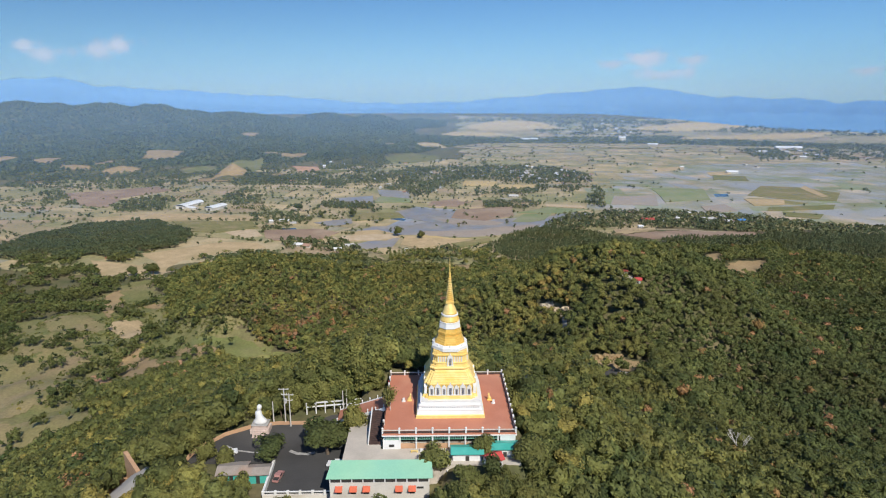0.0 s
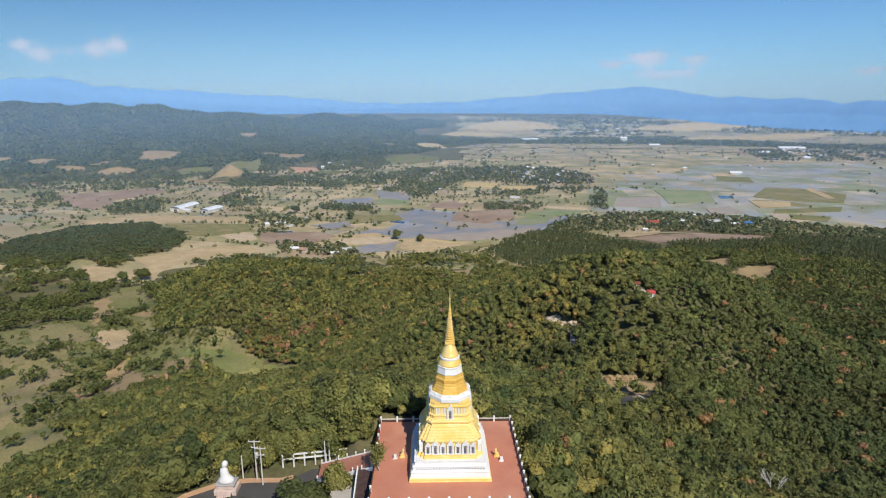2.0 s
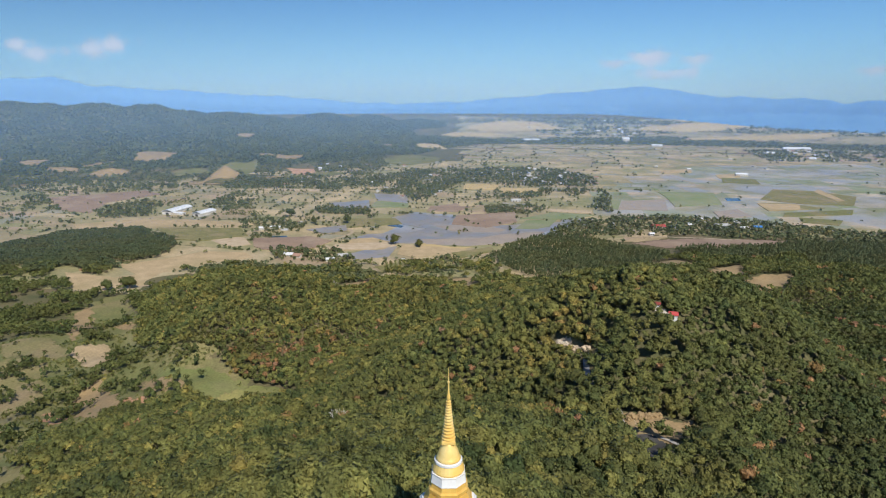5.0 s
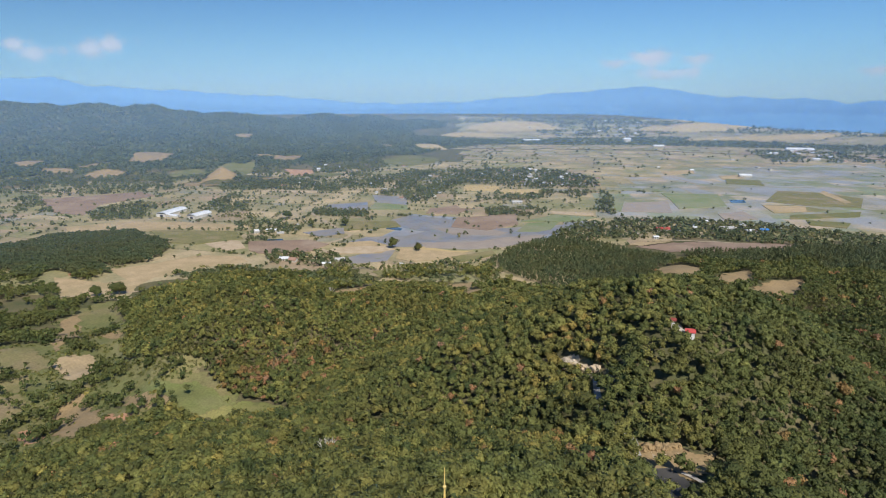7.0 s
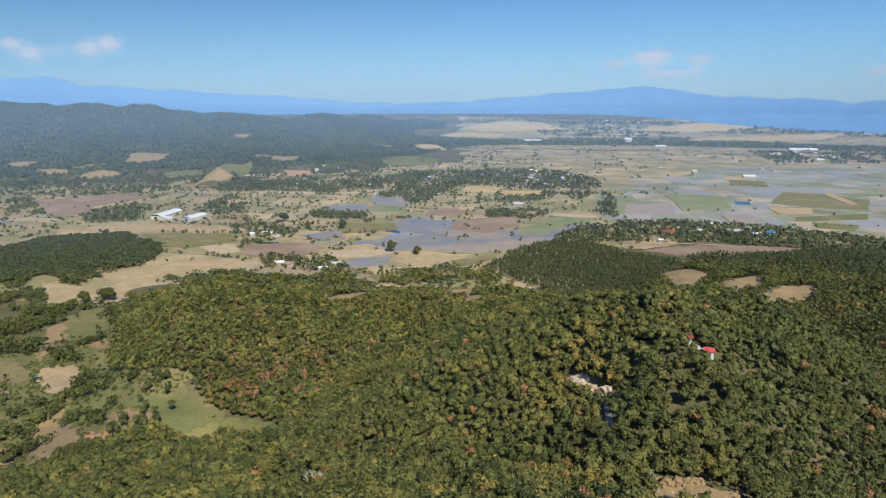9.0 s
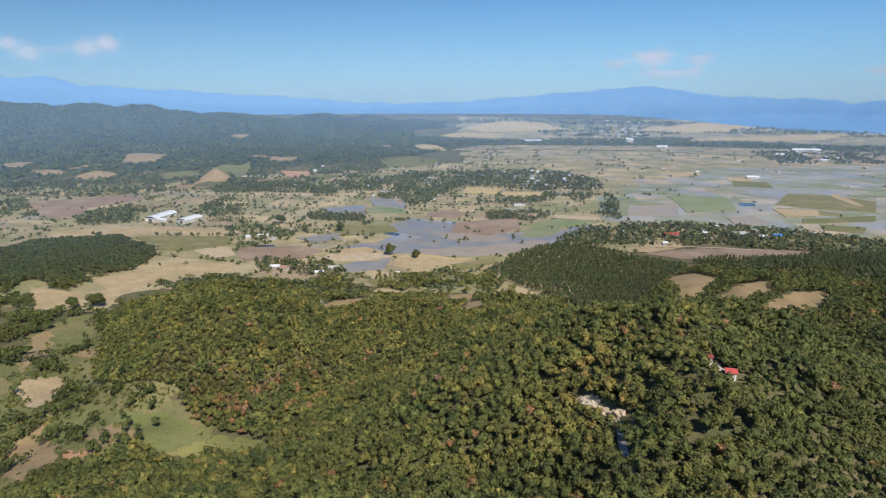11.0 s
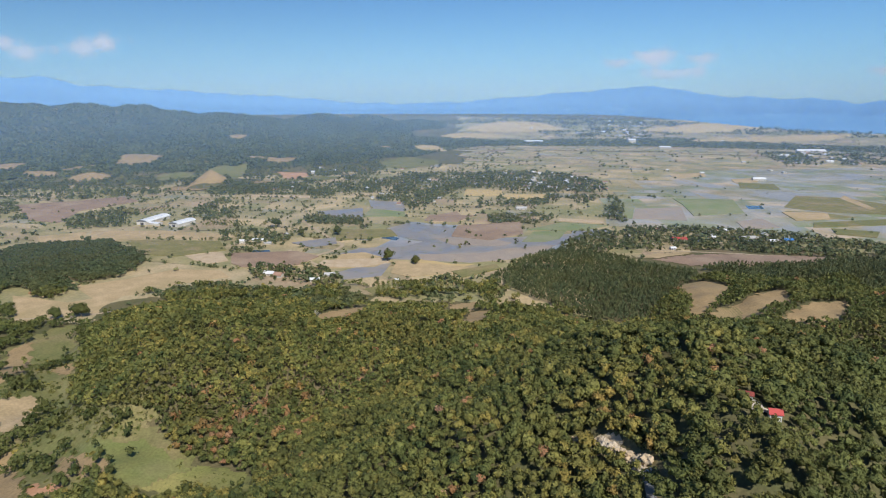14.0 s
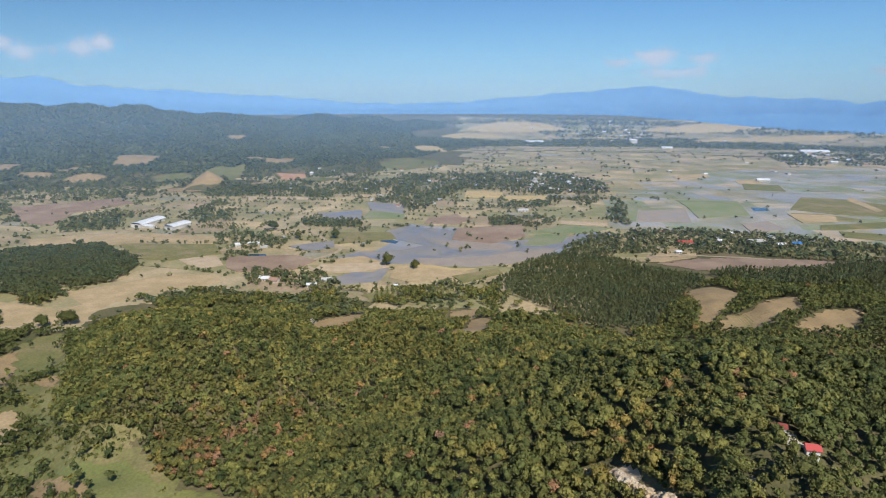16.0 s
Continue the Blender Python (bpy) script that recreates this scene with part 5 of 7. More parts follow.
# trees that stand on the paved grounds
tree(-27.5, 141.5, 6.6, 0.12, 0, 164.0, 0.62)
tree(-41.5, 140.5, 3.9, 0.12, 1, 164.0, 0.62)
tree(-21.0, 148.0, 3.5, 0.62, 2, 166.0, 1.05)
tree(0.2, 128.6, 3.4, 0.42, 4, 167.0, 1.0)
tree(11.6, 131.5, 2.9, 0.30, 5, 168.0, 1.1)
tree(-52.0, 137.0, 2.4, 0.45, 2, 163.6, 0.9)
tree(-58.0, 140.0, 2.8, 0.40, 3, 163.0, 0.9)
tree(-45.6, 127.5, 2.7, 0.45, 3, 161.5, 1.0)
tree(-34.6, 123.2, 2.0, 0.42, 4, 160.5, 1.0)
tree(-25.4, 122.8, 1.7, 0.60, 5, 160.0, 1.0)
tree(-13.6, 119.2, 1.5, 0.50, 0, 159.5, 0.9)
tree(-18.2, 119.0, 1.4, 0.40, 2, 159.5, 0.9)
tree(1.4, 121.0, 2.6, 0.40, 1, 160.8, 1.0)
tree(6.2, 121.8, 2.7, 0.30, 3, 160.6, 1.0)
tree(11.2, 123.6, 2.2, 0.50, 2, 162.2, 1.0)
tree(18.8, 127.6, 2.4, 0.35, 4, 164.0, 1.0)
tree(15.0, 122.8, 2.6, 0.40, 5, 161.0, 1.0)
tree(20.8, 123.6, 2.6, 0.55, 0, 161.5, 1.0)
tree(23.5, 128.0, 2.6, 0.30, 1, 163.5, 1.0)

for x, y, r, t, k in ((-36, 170, 3.6, 0.25, 0), (-31, 170, 3.9, 0.32, 1), (-27, 171, 4.2, 0.39, 2), (-21, 166, 3.6, 0.46, 3), (-33, 173, 3.9, 0.53, 4), (-28, 172, 4.2, 0.25, 5), (-23, 173, 3.6, 0.32, 0), (-18, 169, 3.9, 0.39, 1), (-76, 368, 4.2, 0.46, 2), (-20, 167, 3.6, 0.53, 3), (8, 119, 3.0, 0.3, 0), (14, 117.5, 3.2, 0.45, 1), (2, 115, 2.8, 0.35, 2), (20, 118.5, 3.0, 0.5, 3), (26, 121, 3.2, 0.3, 4), (10, 113, 3.2, 0.4, 5), (18, 112, 3.2, 0.35, 0),
                      (-18, 168, 3.2, 0.45, 0), (-23.5, 168, 3.0, 0.35, 1), (-28.5, 171.5, 3.2, 0.5, 2), (-15.5, 169.5, 3.0, 0.3, 4), (-20.5, 171.5, 3.2, 0.55, 5), (-33.5, 173, 3.2, 0.35, 1), (-38.5, 173, 3.0, 0.4, 2), (-33, 178, 3.1, 0.5, 3), (-28, 176.5, 3.2, 0.3, 4), (-23.5, 175.5, 3.0, 0.45, 5), (-19.5, 177, 3.0, 0.35, 0), (-16.5, 175, 3.0, 0.5, 1), (-36.5, 181, 3.2, 0.4, 2), (-30, 182.5, 3.2, 0.55, 3), (-24, 181, 3.1, 0.35, 4), (-41, 178, 3.0, 0.6, 5), (-14.8, 172, 3.0, 0.4, 3), (-34, 170.5, 2.6, 0.55, 4), (-41.5, 163, 2.4, 0.5, 5),
                      (-38, 167, 3.2, 0.4, 1), (-33, 167.5, 3.4, 0.5, 2), (-28.5, 168, 3.4, 0.35, 4), (-24, 169, 3.4, 0.5, 5), (-14.5, 170.5, 3.4, 0.4, 2), (-12, 172, 3.4, 0.35, 3), (-9, 172, 3.2, 0.45, 0),
                      (-71, 124, 3.4, 0.72, 0), (-63, 127, 3.2, 0.78, 1), (-58, 124, 2.6, 0.68, 2), (-52.5, 121, 2.4, 0.6, 3), (-47, 118, 2.3, 0.5, 4), (-66, 119, 3.2, 0.62, 5)):
    tree(x, y, r * (1.3 if y > 160 else 1.0), t, k)

# low growth on the bank behind the lot
for x, y, r, t, k in ((-19, 163.4, 1.9, 0.4, 0), (-17, 164.6, 2.0, 0.5, 1), (-15.6, 167.0, 2.1, 0.35, 2), (-18.4, 166.2, 2.2, 0.45, 3), (-20.8, 164.6, 2.0, 0.55, 4), (-22.8, 166.4, 2.1, 0.4, 5),
                      (-25.4, 167.6, 2.1, 0.5, 0), (-29.4, 167.4, 2.2, 0.35, 1), (-33.6, 166.6, 2.1, 0.5, 2), (-37.2, 165.8, 2.0, 0.45, 3), (-14.2, 168.6, 2.1, 0.4, 4), (-27.4, 169.6, 2.3, 0.45, 5),
                      (-31.6, 169.2, 2.3, 0.4, 0), (-36.0, 169.0, 2.3, 0.5, 1), (-40.2, 166.8, 2.2, 0.55, 2), (-22.4, 163.4, 1.6, 0.6, 3)):
    tree(x, y, r, t, k, tall=0.8, group="low bushy trees behind the lot")


def bare_tree(x, y, h, seed, z=None, leaves=0, words="leafless pale grey tree among green forest"):
    """A pale tree of forking branches, leafless or with thin airy foliage."""
    rng_ = random.Random(seed)
    bm = bmesh.new()
    tips = []

    def grow(p, d, length, r, depth):
        q = p + d * length
        tube(bm, [tuple(p), tuple((p + q) / 2 + Vector((rng_.uniform(-1, 1), rng_.uniform(-1, 1), 0)) * length * 0.05), tuple(q)], [r, r * 0.85, r * 0.65], 4)
        if depth:
            for _ in range(3):
                e = (d + Vector((rng_.uniform(-1, 1), rng_.uniform(-1, 1), rng_.uniform(-0.1, 0.7))) * 0.75).normalized()
                grow(q, e, length * rng_.uniform(0.6, 0.8), r * 0.6, depth - 1)
        else:
            tips.append(q)

    grow(Vector((0, 0, 0)), Vector((0, 0, 1)), h * 0.36, h * 0.022, 4)
    e = empty("bare_tree" if z is None else "airy_tree", x, y, (land1(x, y) if z is None else z) - 0.1, label=words, category="tree", group="leafless trees" if z is None else "trees on the temple hill")
    part("branches", bm, POLE, e)
    if leaves:
        bm = bmesh.new()
        for _ in range(leaves):
            c = rng_.choice(tips) + Vector((rng_.gauss(0, 1), rng_.gauss(0, 1), rng_.gauss(0, 1.2) - 0.5)) * h * 0.11
            a = Vector((rng_.uniform(-1, 1), rng_.uniform(-1, 1), rng_.uniform(-0.5, 0.5))).normalized() * h * 0.045
            b = a.cross(Vector((rng_.uniform(-0.4, 0.4), rng_.uniform(-0.4, 0.4), 1))).normalized() * h * 0.028
            bm.faces.new([bm.verts.new(c - a), bm.verts.new(c + b), bm.verts.new(c + a), bm.verts.new(c - b)])
        o = part("leaves", bm, FOREST, e)
        o.data.attributes.new("tint", "FLOAT", "POINT").data.foreach_set("value", [0.55] * len(o.data.vertices))


bare_tree(122, 214, 15, 1)
bare_tree(-44, 330, 13, 2)
bare_tree(-120, 800, 16, 3)
bare_tree(-11.2, 145.4, 5.2, 4, 174.4, 1300, "airy olive tree with pale branches on the deck edge")

# ---- temple grounds ----
LOT = [(-63, 139), (-62.1, 143.6), (-57, 150.6), (-50, 155), (-44, 156.2), (-35.6, 156.2), (-29.5, 161.5), (-23, 162), (-22, 152), (-22, 127.5), (-25, 125.6), (-39.5, 125.4), (-40.2, 137), (-50, 138.5)]
tagged(part("parking_lot", slab(LOT, 163.2, 164.0), ASPHALT), "dark worn asphalt parking lot beside the temple", "parking lot", kind="structure")
COURT = [(-21.9, 129), (-21.9, 146), (-18.5, 152), (-13.0, 152), (-13.0, 134.3), (21, 134.3), (21, 127.5), (-1, 127.5)]
tagged(part("courtyard", slab(COURT, 162.5, 170.0), CONCRETE), "pale concrete courtyard in front of the temple", "courtyard", kind="structure")


def strip(name, material, pts, w, z0, z1, words, category, parent=None):
    """A low wall or kerb along the points."""
    L = [Vector((x, y)) for x, y in pts]
    left, right = [], []
    for i, p in enumerate(L):
        d = (L[min(i + 1, len(L) - 1)] - L[max(i - 1, 0)]).normalized()
        n = Vector((-d.y, d.x)) * w / 2
        left.append(tuple(p + n))
        right.append(tuple(p - n))
    return tagged(part(name, slab(left + right[::-1], z0, z1), material, parent), words, category, kind="structure" if not parent else "")


strip("kerb", TAN_WALL, [(-63.4, 140), (-62.6, 144), (-57.3, 151.3), (-50.2, 155.9), (-44, 156.9), (-36, 156.9), (-33.5, 158.0)], 0.7, 163.2, 164.55, "tan painted kerb along the asphalt lot", "kerb")
for pts in ([(-55.5, 146.0), (-52, 143.6), (-47.5, 142.6), (-44.0, 142.2)], [(-37.8, 143.2), (-35.6, 141.9), (-33, 141.6), (-31, 142.2)],
            [(-26.3, 155.4), (-24.3, 156.6), (-23.6, 158.0), (-24.6, 159.3)]):
    strip("repair_strip", PALE_LINE, pts, 0.55 if pts[0][1] != 143.2 else 1.0, 163.9, 164.02, "pale cement repair strip across asphalt", "pavement")

# white parapet at the valley side of the lot
para = empty("parapet", 0, 0, 0, label="white concrete parapet along the parking lot", category="parapet")
part("rail", a_box(-40.2, 124.9, 164.7, -22.5, 125.2, 164.9), WHITE, para)
part("wall", a_box(-40.2, 124.8, 160.5, -22.5, 125.25, 164.1), CREAM, para)
post = part("post", a_box(-0.28, -0.28, 0, 0.28, 0.28, 1.1, bevel=0.05), WHITE, para)
post.location = (-40, 125.05, 164.0)
for k in range(1, 7):
    again(post, -40 + 2.9 * k, 125.05, 164.0)
side = part("side_rail", slab([(-40.3, 125.3), (-39.8, 125.3), (-40.3, 138), (-40.9, 138)], 163.0, 164.8), WHITE, para)

# ---- the temple platform ----
PX0, PX1, PY0, PY1, PZ = -12.5, 20.6, 134.0, 166.0, 174.3
platform = empty("temple_platform", 4.05, 150, 169.7, label="broad temple platform with terracotta deck and white balustrade", category="building")


def on_platform(name, bm, material, label="", smooth=False):
    ob = part(name, bm, material, platform, label, smooth)
    ob.matrix_parent_inverse = platform.matrix_basis.inverted()
    return ob


on_platform("deck", a_box(PX0, PY0, PZ - 0.45, PX1, PY1, PZ), TERRACOTTA, "terracotta tiled deck")
on_platform("deck_edge", slab([(PX0 - 0.15, PY0 - 0.15), (PX1 + 0.15, PY0 - 0.15), (PX1 + 0.15, PY1 + 0.15), (PX0 - 0.15, PY1 + 0.15)], PZ - 0.75, PZ - 0.449), WHITE)
on_platform("wall", a_box(PX0 + 0.1, PY0 + 3.2, 160.0, PX1 - 0.1, PY1 - 0.1, PZ - 0.75), CREAM)
on_platform("wall", a_box(PX0 + 0.1, PY0 + 0.05, 166.0, PX0 + 4.3, PY0 + 3.2, PZ - 1.9), WHITE, "white end bay")
on_platform("wall", a_box(PX1 - 4.0, PY0 + 0.05, 166.0, PX1 - 0.2, PY0 + 3.2, PZ - 0.75), WHITE)
# closed near-black panel paints the shade of the recess behind the columns
on_platform("opening", a_box(PX0 + 4.4, PY0 + 3.0, 170.4, PX1 - 4.1, PY0 + 3.19, 172.6), DARK, "near-black panel standing for shade in the open storey")
on_platform("low_wall", a_box(PX0 + 4.3, PY0 + 0.6, 169.8, PX1 - 4.0, PY0 + 0.9, 171.1), TAN_WALL)
on_platform("window", a_box(PX0 + 1.6, PY0 - 0.02, 170.6, PX0 + 2.9, PY0 + 0.06, 171.3), DARK)
col = on_platform("column", a_box(-0.18, -0.18, 169.8, 0.18, 0.18, PZ - 0.75, bevel=0.03), WHITE)
xs = [PX0 + 0.25 + 4.05 * k for k in range(8)]
col.location = (xs[1], PY0 + 0.3, 0)
for x in xs[2:]:
    o = new("column", col.data)
    o.parent, o.matrix_parent_inverse, o.location = platform, platform.matrix_basis.inverted(), (x, PY0 + 0.3, 0)
# green trellis band under the deck
for x0, x1 in zip(xs, xs[1:]):
    bm = bmesh.new()
    box(bm, x0 + 0.2, PY0 + 0.18, PZ - 0.95, x1 - 0.2, PY0 + 0.26, PZ - 0.85)
    box(bm, x0 + 0.2, PY0 + 0.18, PZ - 1.75, x1 - 0.2, PY0 + 0.26, PZ - 1.65)
    for k in range(9):
        u = x0 + 0.3 + (x1 - x0 - 0.6) * k / 8
        box(bm, u - 0.06, PY0 + 0.2, PZ - 1.66, u + 0.06, PY0 + 0.25, PZ - 0.94)
    on_platform("trellis", bm, TRELLIS)

# balustrade with globe-topped posts
bal = empty("balustrade", 4.05, 150, PZ, label="white posts with globes and dark rails round the deck", category="balustrade")


def on_bal(name, bm, material, label=""):
    ob = part(name, bm, material, bal, label)
    ob.matrix_parent_inverse = bal.matrix_basis.inverted()
    return ob


for y in (PY0 + 0.12, PY1 - 0.12):
    on_bal("rail", a_box(PX0, y - 0.09, PZ + 0.80, PX1, y + 0.09, PZ + 0.98), CREAM)
    on_bal("lower_rail", a_box(PX0, y - 0.07, PZ + 0.12, PX1, y + 0.07, PZ + 0.60), RAIL)
for x in (PX0 + 0.12, PX1 - 0.12):
    on_bal("rail", a_box(x - 0.09, PY0 + 0.3, PZ + 0.80, x + 0.09, PY1 - 0.3, PZ + 0.98), RAIL)
    on_bal("lower_rail", a_box(x - 0.07, PY0 + 0.3, PZ + 0.12, x + 0.07, PY1 - 0.3, PZ + 0.60), RAIL)
bm = a_box(-0.2, -0.2, 0, 0.2, 0.2, 1.05, bevel=0.03)
p_me = on_bal("post", bm, WHITE)
g_me = part("globe", ball(bmesh.new(), 0, 0, 1.36, 0.3, 2), WHITE, p_me, "white globe lamp", smooth=True)
spots = [(PX0 + 0.1 + 4.1 * k, PY0 + 0.1) for k in range(9)] + [(PX0 + 0.1 + 4.1 * k, PY1 - 0.1) for k in (0, 1, 2, 3, 5, 6, 7, 8)]
spots += [(PX1 - 0.1, PY0 + 0.1 + 2.9 * k) for k in range(1, 11)] + [(PX0 + 0.1, PY0 + 0.1 + 4.0 * k) for k in (1, 5, 6, 7)]
p_me.location = (*spots[0], PZ)
for x, y in spots[1:]:
    p = new("post", p_me.data)
    p.parent, p.matrix_parent_inverse, p.location = bal, bal.matrix_basis.inverted(), (x, y, PZ)
    g = new("globe", g_me.data)
    g.parent = p
    tagged(g, "white globe lamp")

# red cloth strip along one side of the deck
tagged(part("red_banner", a_box(PX0 - 0.30, PY1 - 14, PZ - 1.0, PX0 - 0.16, PY1 - 3.5, PZ + 0.3), RED_ROOF), "long red cloth hung on the platform side", "banner")

# ---- the stupa ----
SX, SY = 4.5, 150.0
stupa = empty("stupa", SX, SY, PZ, label="tall gold and white stupa with a ringed spire", category="stupa")


def st(name, kind, levels, material, label="", smooth=False):
    return part(name, tier(kind, levels), material, stupa, label, smooth)


st("foot", "square", [(0, 8.95), (0.15, 8.95), (0.15, 8.85), (0.75, 8.85), (0.9, 8.7)], GOLD, "yellow painted foot")
st("plinth", "square", [(0.9, 8.65), (1.0, 8.65), (1.9, 8.45), (2.0, 8.55), (2.15, 8.55), (2.25, 8.2), (3.0, 8.05), (3.1, 8.2), (3.3, 8.2), (3.35, 7.75), (4.1, 7.65), (4.2, 7.8), (4.45, 7.8)], WHITE, "white stepped plinth")
peg = part("peg", a_box(-0.11, -0.08, 0, 0.11, 0.08, 0.22), NICHE, stupa)
peg.location = (-7.2, -8.1, 2.62)
for k in range(1, 25):
    again(peg, -7.2 + 0.6 * k, -8.12, 2.62)
for k in range(0, 25):
    again(peg, 8.12, -7.2 + 0.6 * k, 2.62, 90)
st("terrace", "redent", [(4.45, 7.2), (5.0, 7.1), (5.0, 6.9), (5.35, 6.85)], GOLD)
st("niche_wall", "redent", [(5.35, 6.35), (8.0, 6.25), (8.05, 6.6), (8.35, 6.6)], GOLD)


def niche(x, scale):
    """An arched white niche with a plain grey figure, on the face towards -y."""
    e = part("niche", bmesh.new(), WHITE, stupa)
    bm = bmesh.new()
    w, h = 0.62 * scale, 2.3 * scale
    box(bm, -w, -0.28, 0, -w * 0.55, 0.3, h * 0.72)
    box(bm, w * 0.55, -0.28, 0, w, 0.3, h * 0.72)
    box(bm, -w * 1.1, -0.34, -0.12, w * 1.1, 0.3, 0.0)
    pts = [(-w * 1.05, h * 0.68), (w * 1.05, h * 0.68), (w * 0.75, h * 0.88), (w * 0.28, h * 1.0), (0, h * 1.22), (-w * 0.28, h * 1.0), (-w * 0.75, h * 0.88)]
    rings(bm, [[(u, 0.3, v) for u, v in pts], [(u, -0.34, v) for u, v in pts]])
    bm.to_mesh(e.data)
    bm.free()
    part("recess", a_box(-w * 0.54, -0.02, 0, w * 0.54, 0.2, h * 0.7), CREAM, e)
    f = part("figure", rings(bmesh.new(), [[(r * math.cos(a), -0.12 + 0.6 * r * math.sin(a), z * scale) for a in (math.tau * i / 8 for i in range(8))]
                                           for z, r in ((0.05, 0.2 * scale), (0.7, 0.17 * scale), (1.1, 0.19 * scale), (1.25, 0.08 * scale), (1.45, 0.1 * scale), (1.6, 0.02))]), NICHE, e)
    return e, f


first = None
for turn in (0, 90, 180, 270):
    for k in range(7):
        u = (k - 3) * 1.62
        sc = 1.12 if k in (1, 3, 5) else 0.95
        m = Matrix.Rotation(radians(turn), 4, "Z") @ Matrix.Translation((u, -6.42 if k in (1, 3, 5) else -6.35, 5.45)) @ Matrix.Diagonal((sc * 1.1, 1.25, sc * 1.14, 1))
        if first is None:
            first, _ = niche(0, 1.0)
            first.matrix_basis = m
        else:
            o = new("niche", first.data)
            o.parent, o.matrix_basis = stupa, m
            for c in first.children:
                q = new(c.name.split(".")[0], c.data)
                q.parent = o
levels, r = [(8.35, 6.75)], 6.75
for k in range(6):
    z0 = 8.35 + 0.52 * k
    levels += [(z0 + 0.12, r), (z0 + 0.16, r - 0.14), (z0 + 0.52, r - 0.30)]
    r -= 0.30
st("stepped_roof", "redent", levels + [(11.6, r - 0.1)], GOLD, "stepped yellow gold roof")
st("lip", "redent", [(11.6, 4.7), (11.75, 5.1), (12.2, 5.25), (12.5, 5.1), (12.6, 4.7)], GOLD)
st("body", "redent", [(12.6, 4.55), (13.2, 4.5), (13.3, 4.65), (13.5, 4.65), (13.6, 4.35), (15.2, 4.3), (15.3, 4.55), (15.6, 4.6), (15.7, 4.35), (16.4, 4.3)], GOLD)
bar = part("baluster", a_box(-0.13, -0.1, 0, 0.13, 0.1, 1.5), WHITE, stupa)
bar.matrix_basis = pose(-3.0, -4.36, 13.65)
for turn in (0, 90, 180, 270):
    for u in (-3.0, -2.4, -1.8, -1.2, 1.2, 1.8, 2.4, 3.0):
        if turn or u != -3.0:
            o = new("baluster", bar.data)
            o.parent, o.matrix_basis = stupa, pose(0, 0, 0, 0, 0, turn) @ pose(u, -4.36, 13.65)
    o = new("niche", first.data)
    o.parent, o.matrix_basis = stupa, pose(0, 0, 0, 0, 0, turn) @ pose(0, -4.5, 12.75) @ Matrix.Diagonal((1.25, 1, 1.25, 1))
    for c in first.children:
        q = new(c.name.split(".")[0], c.data)
        q.parent = o
st("white_ring", "octagon", [(16.4, 4.35), (16.5, 4.6), (17.3, 4.62), (17.55, 4.4), (17.9, 4.2)], WHITE, "white octagonal ring")
bud = part("bud", ball(bmesh.new(), 0, 0, 0, 0.28, 1), WHITE, stupa)
bud.matrix_basis = pose(4.35, 0, 17.8)
for k in range(1, 8):
    a = math.tau * k / 8
    o = new("bud", bud.data)
    o.parent, o.matrix_basis = stupa, pose(4.35 * math.cos(a), 4.35 * math.sin(a), 17.8)
st("octagon_tier", "octagon", [(17.9, 3.85), (18.3, 3.8), (18.35, 3.65), (18.8, 3.5), (18.85, 3.4), (19.3, 3.25), (19.4, 3.1), (20.1, 2.95)], BRONZE, "orange gold tiled octagon")
st("cornice", "octagon", [(20.1, 2.9), (20.4, 3.05), (20.9, 3.05), (21.1, 2.75), (21.9, 2.55)], BRONZE)
st("white_drum", "octagon", [(21.9, 2.6), (22.0, 2.75), (22.2, 2.7), (23.3, 2.5), (23.5, 2.6), (23.6, 2.55)], WHITE)
st("gold_ring", "round", [(23.6, 2.45), (23.9, 2.55), (24.4, 2.35), (25.0, 2.1)], GOLD, smooth=False)
st("white_band", "round", [(25.0, 2.05), (25.1, 2.2), (25.45, 2.2), (25.55, 2.0)], WHITE)
st("bell", "round", [(25.55, 1.9), (25.8, 1.98), (26.0, 1.8), (26.6, 1.62), (27.2, 1.42), (27.7, 1.15), (28.1, 0.98), (28.3, 0.95)], GOLD, "smooth gold bell", True)
st("throne", "square", [(28.3, 0.95), (28.45, 1.05), (28.9, 1.05), (29.0, 0.85)], GOLD)
levels, r, z = [(29.0, 0.9)], 0.98, 29.0
for k in range(14):
    h = 0.52 - 0.008 * k
    levels += [(z + 0.05, r), (z + h * 0.2, r + 0.12), (z + h * 0.48, r + 0.12), (z + h * 0.66, r * 0.92), (z + h * 0.74, r * 0.66), (z + h, r * 0.66)]
    z += h
    r *= 0.91
st("ringed_spire", "round", levels, GOLD, "ringed gold spire")
st("finial", "round", [(z, 0.24), (z + 0.5, 0.30), (z + 1.1, 0.16), (z + 2.6, 0.10), (z + 3.0, 0.22), (z + 3.1, 0.08), (z + 4.6, 0.05), (z + 5.4, 0.02)], GOLD)

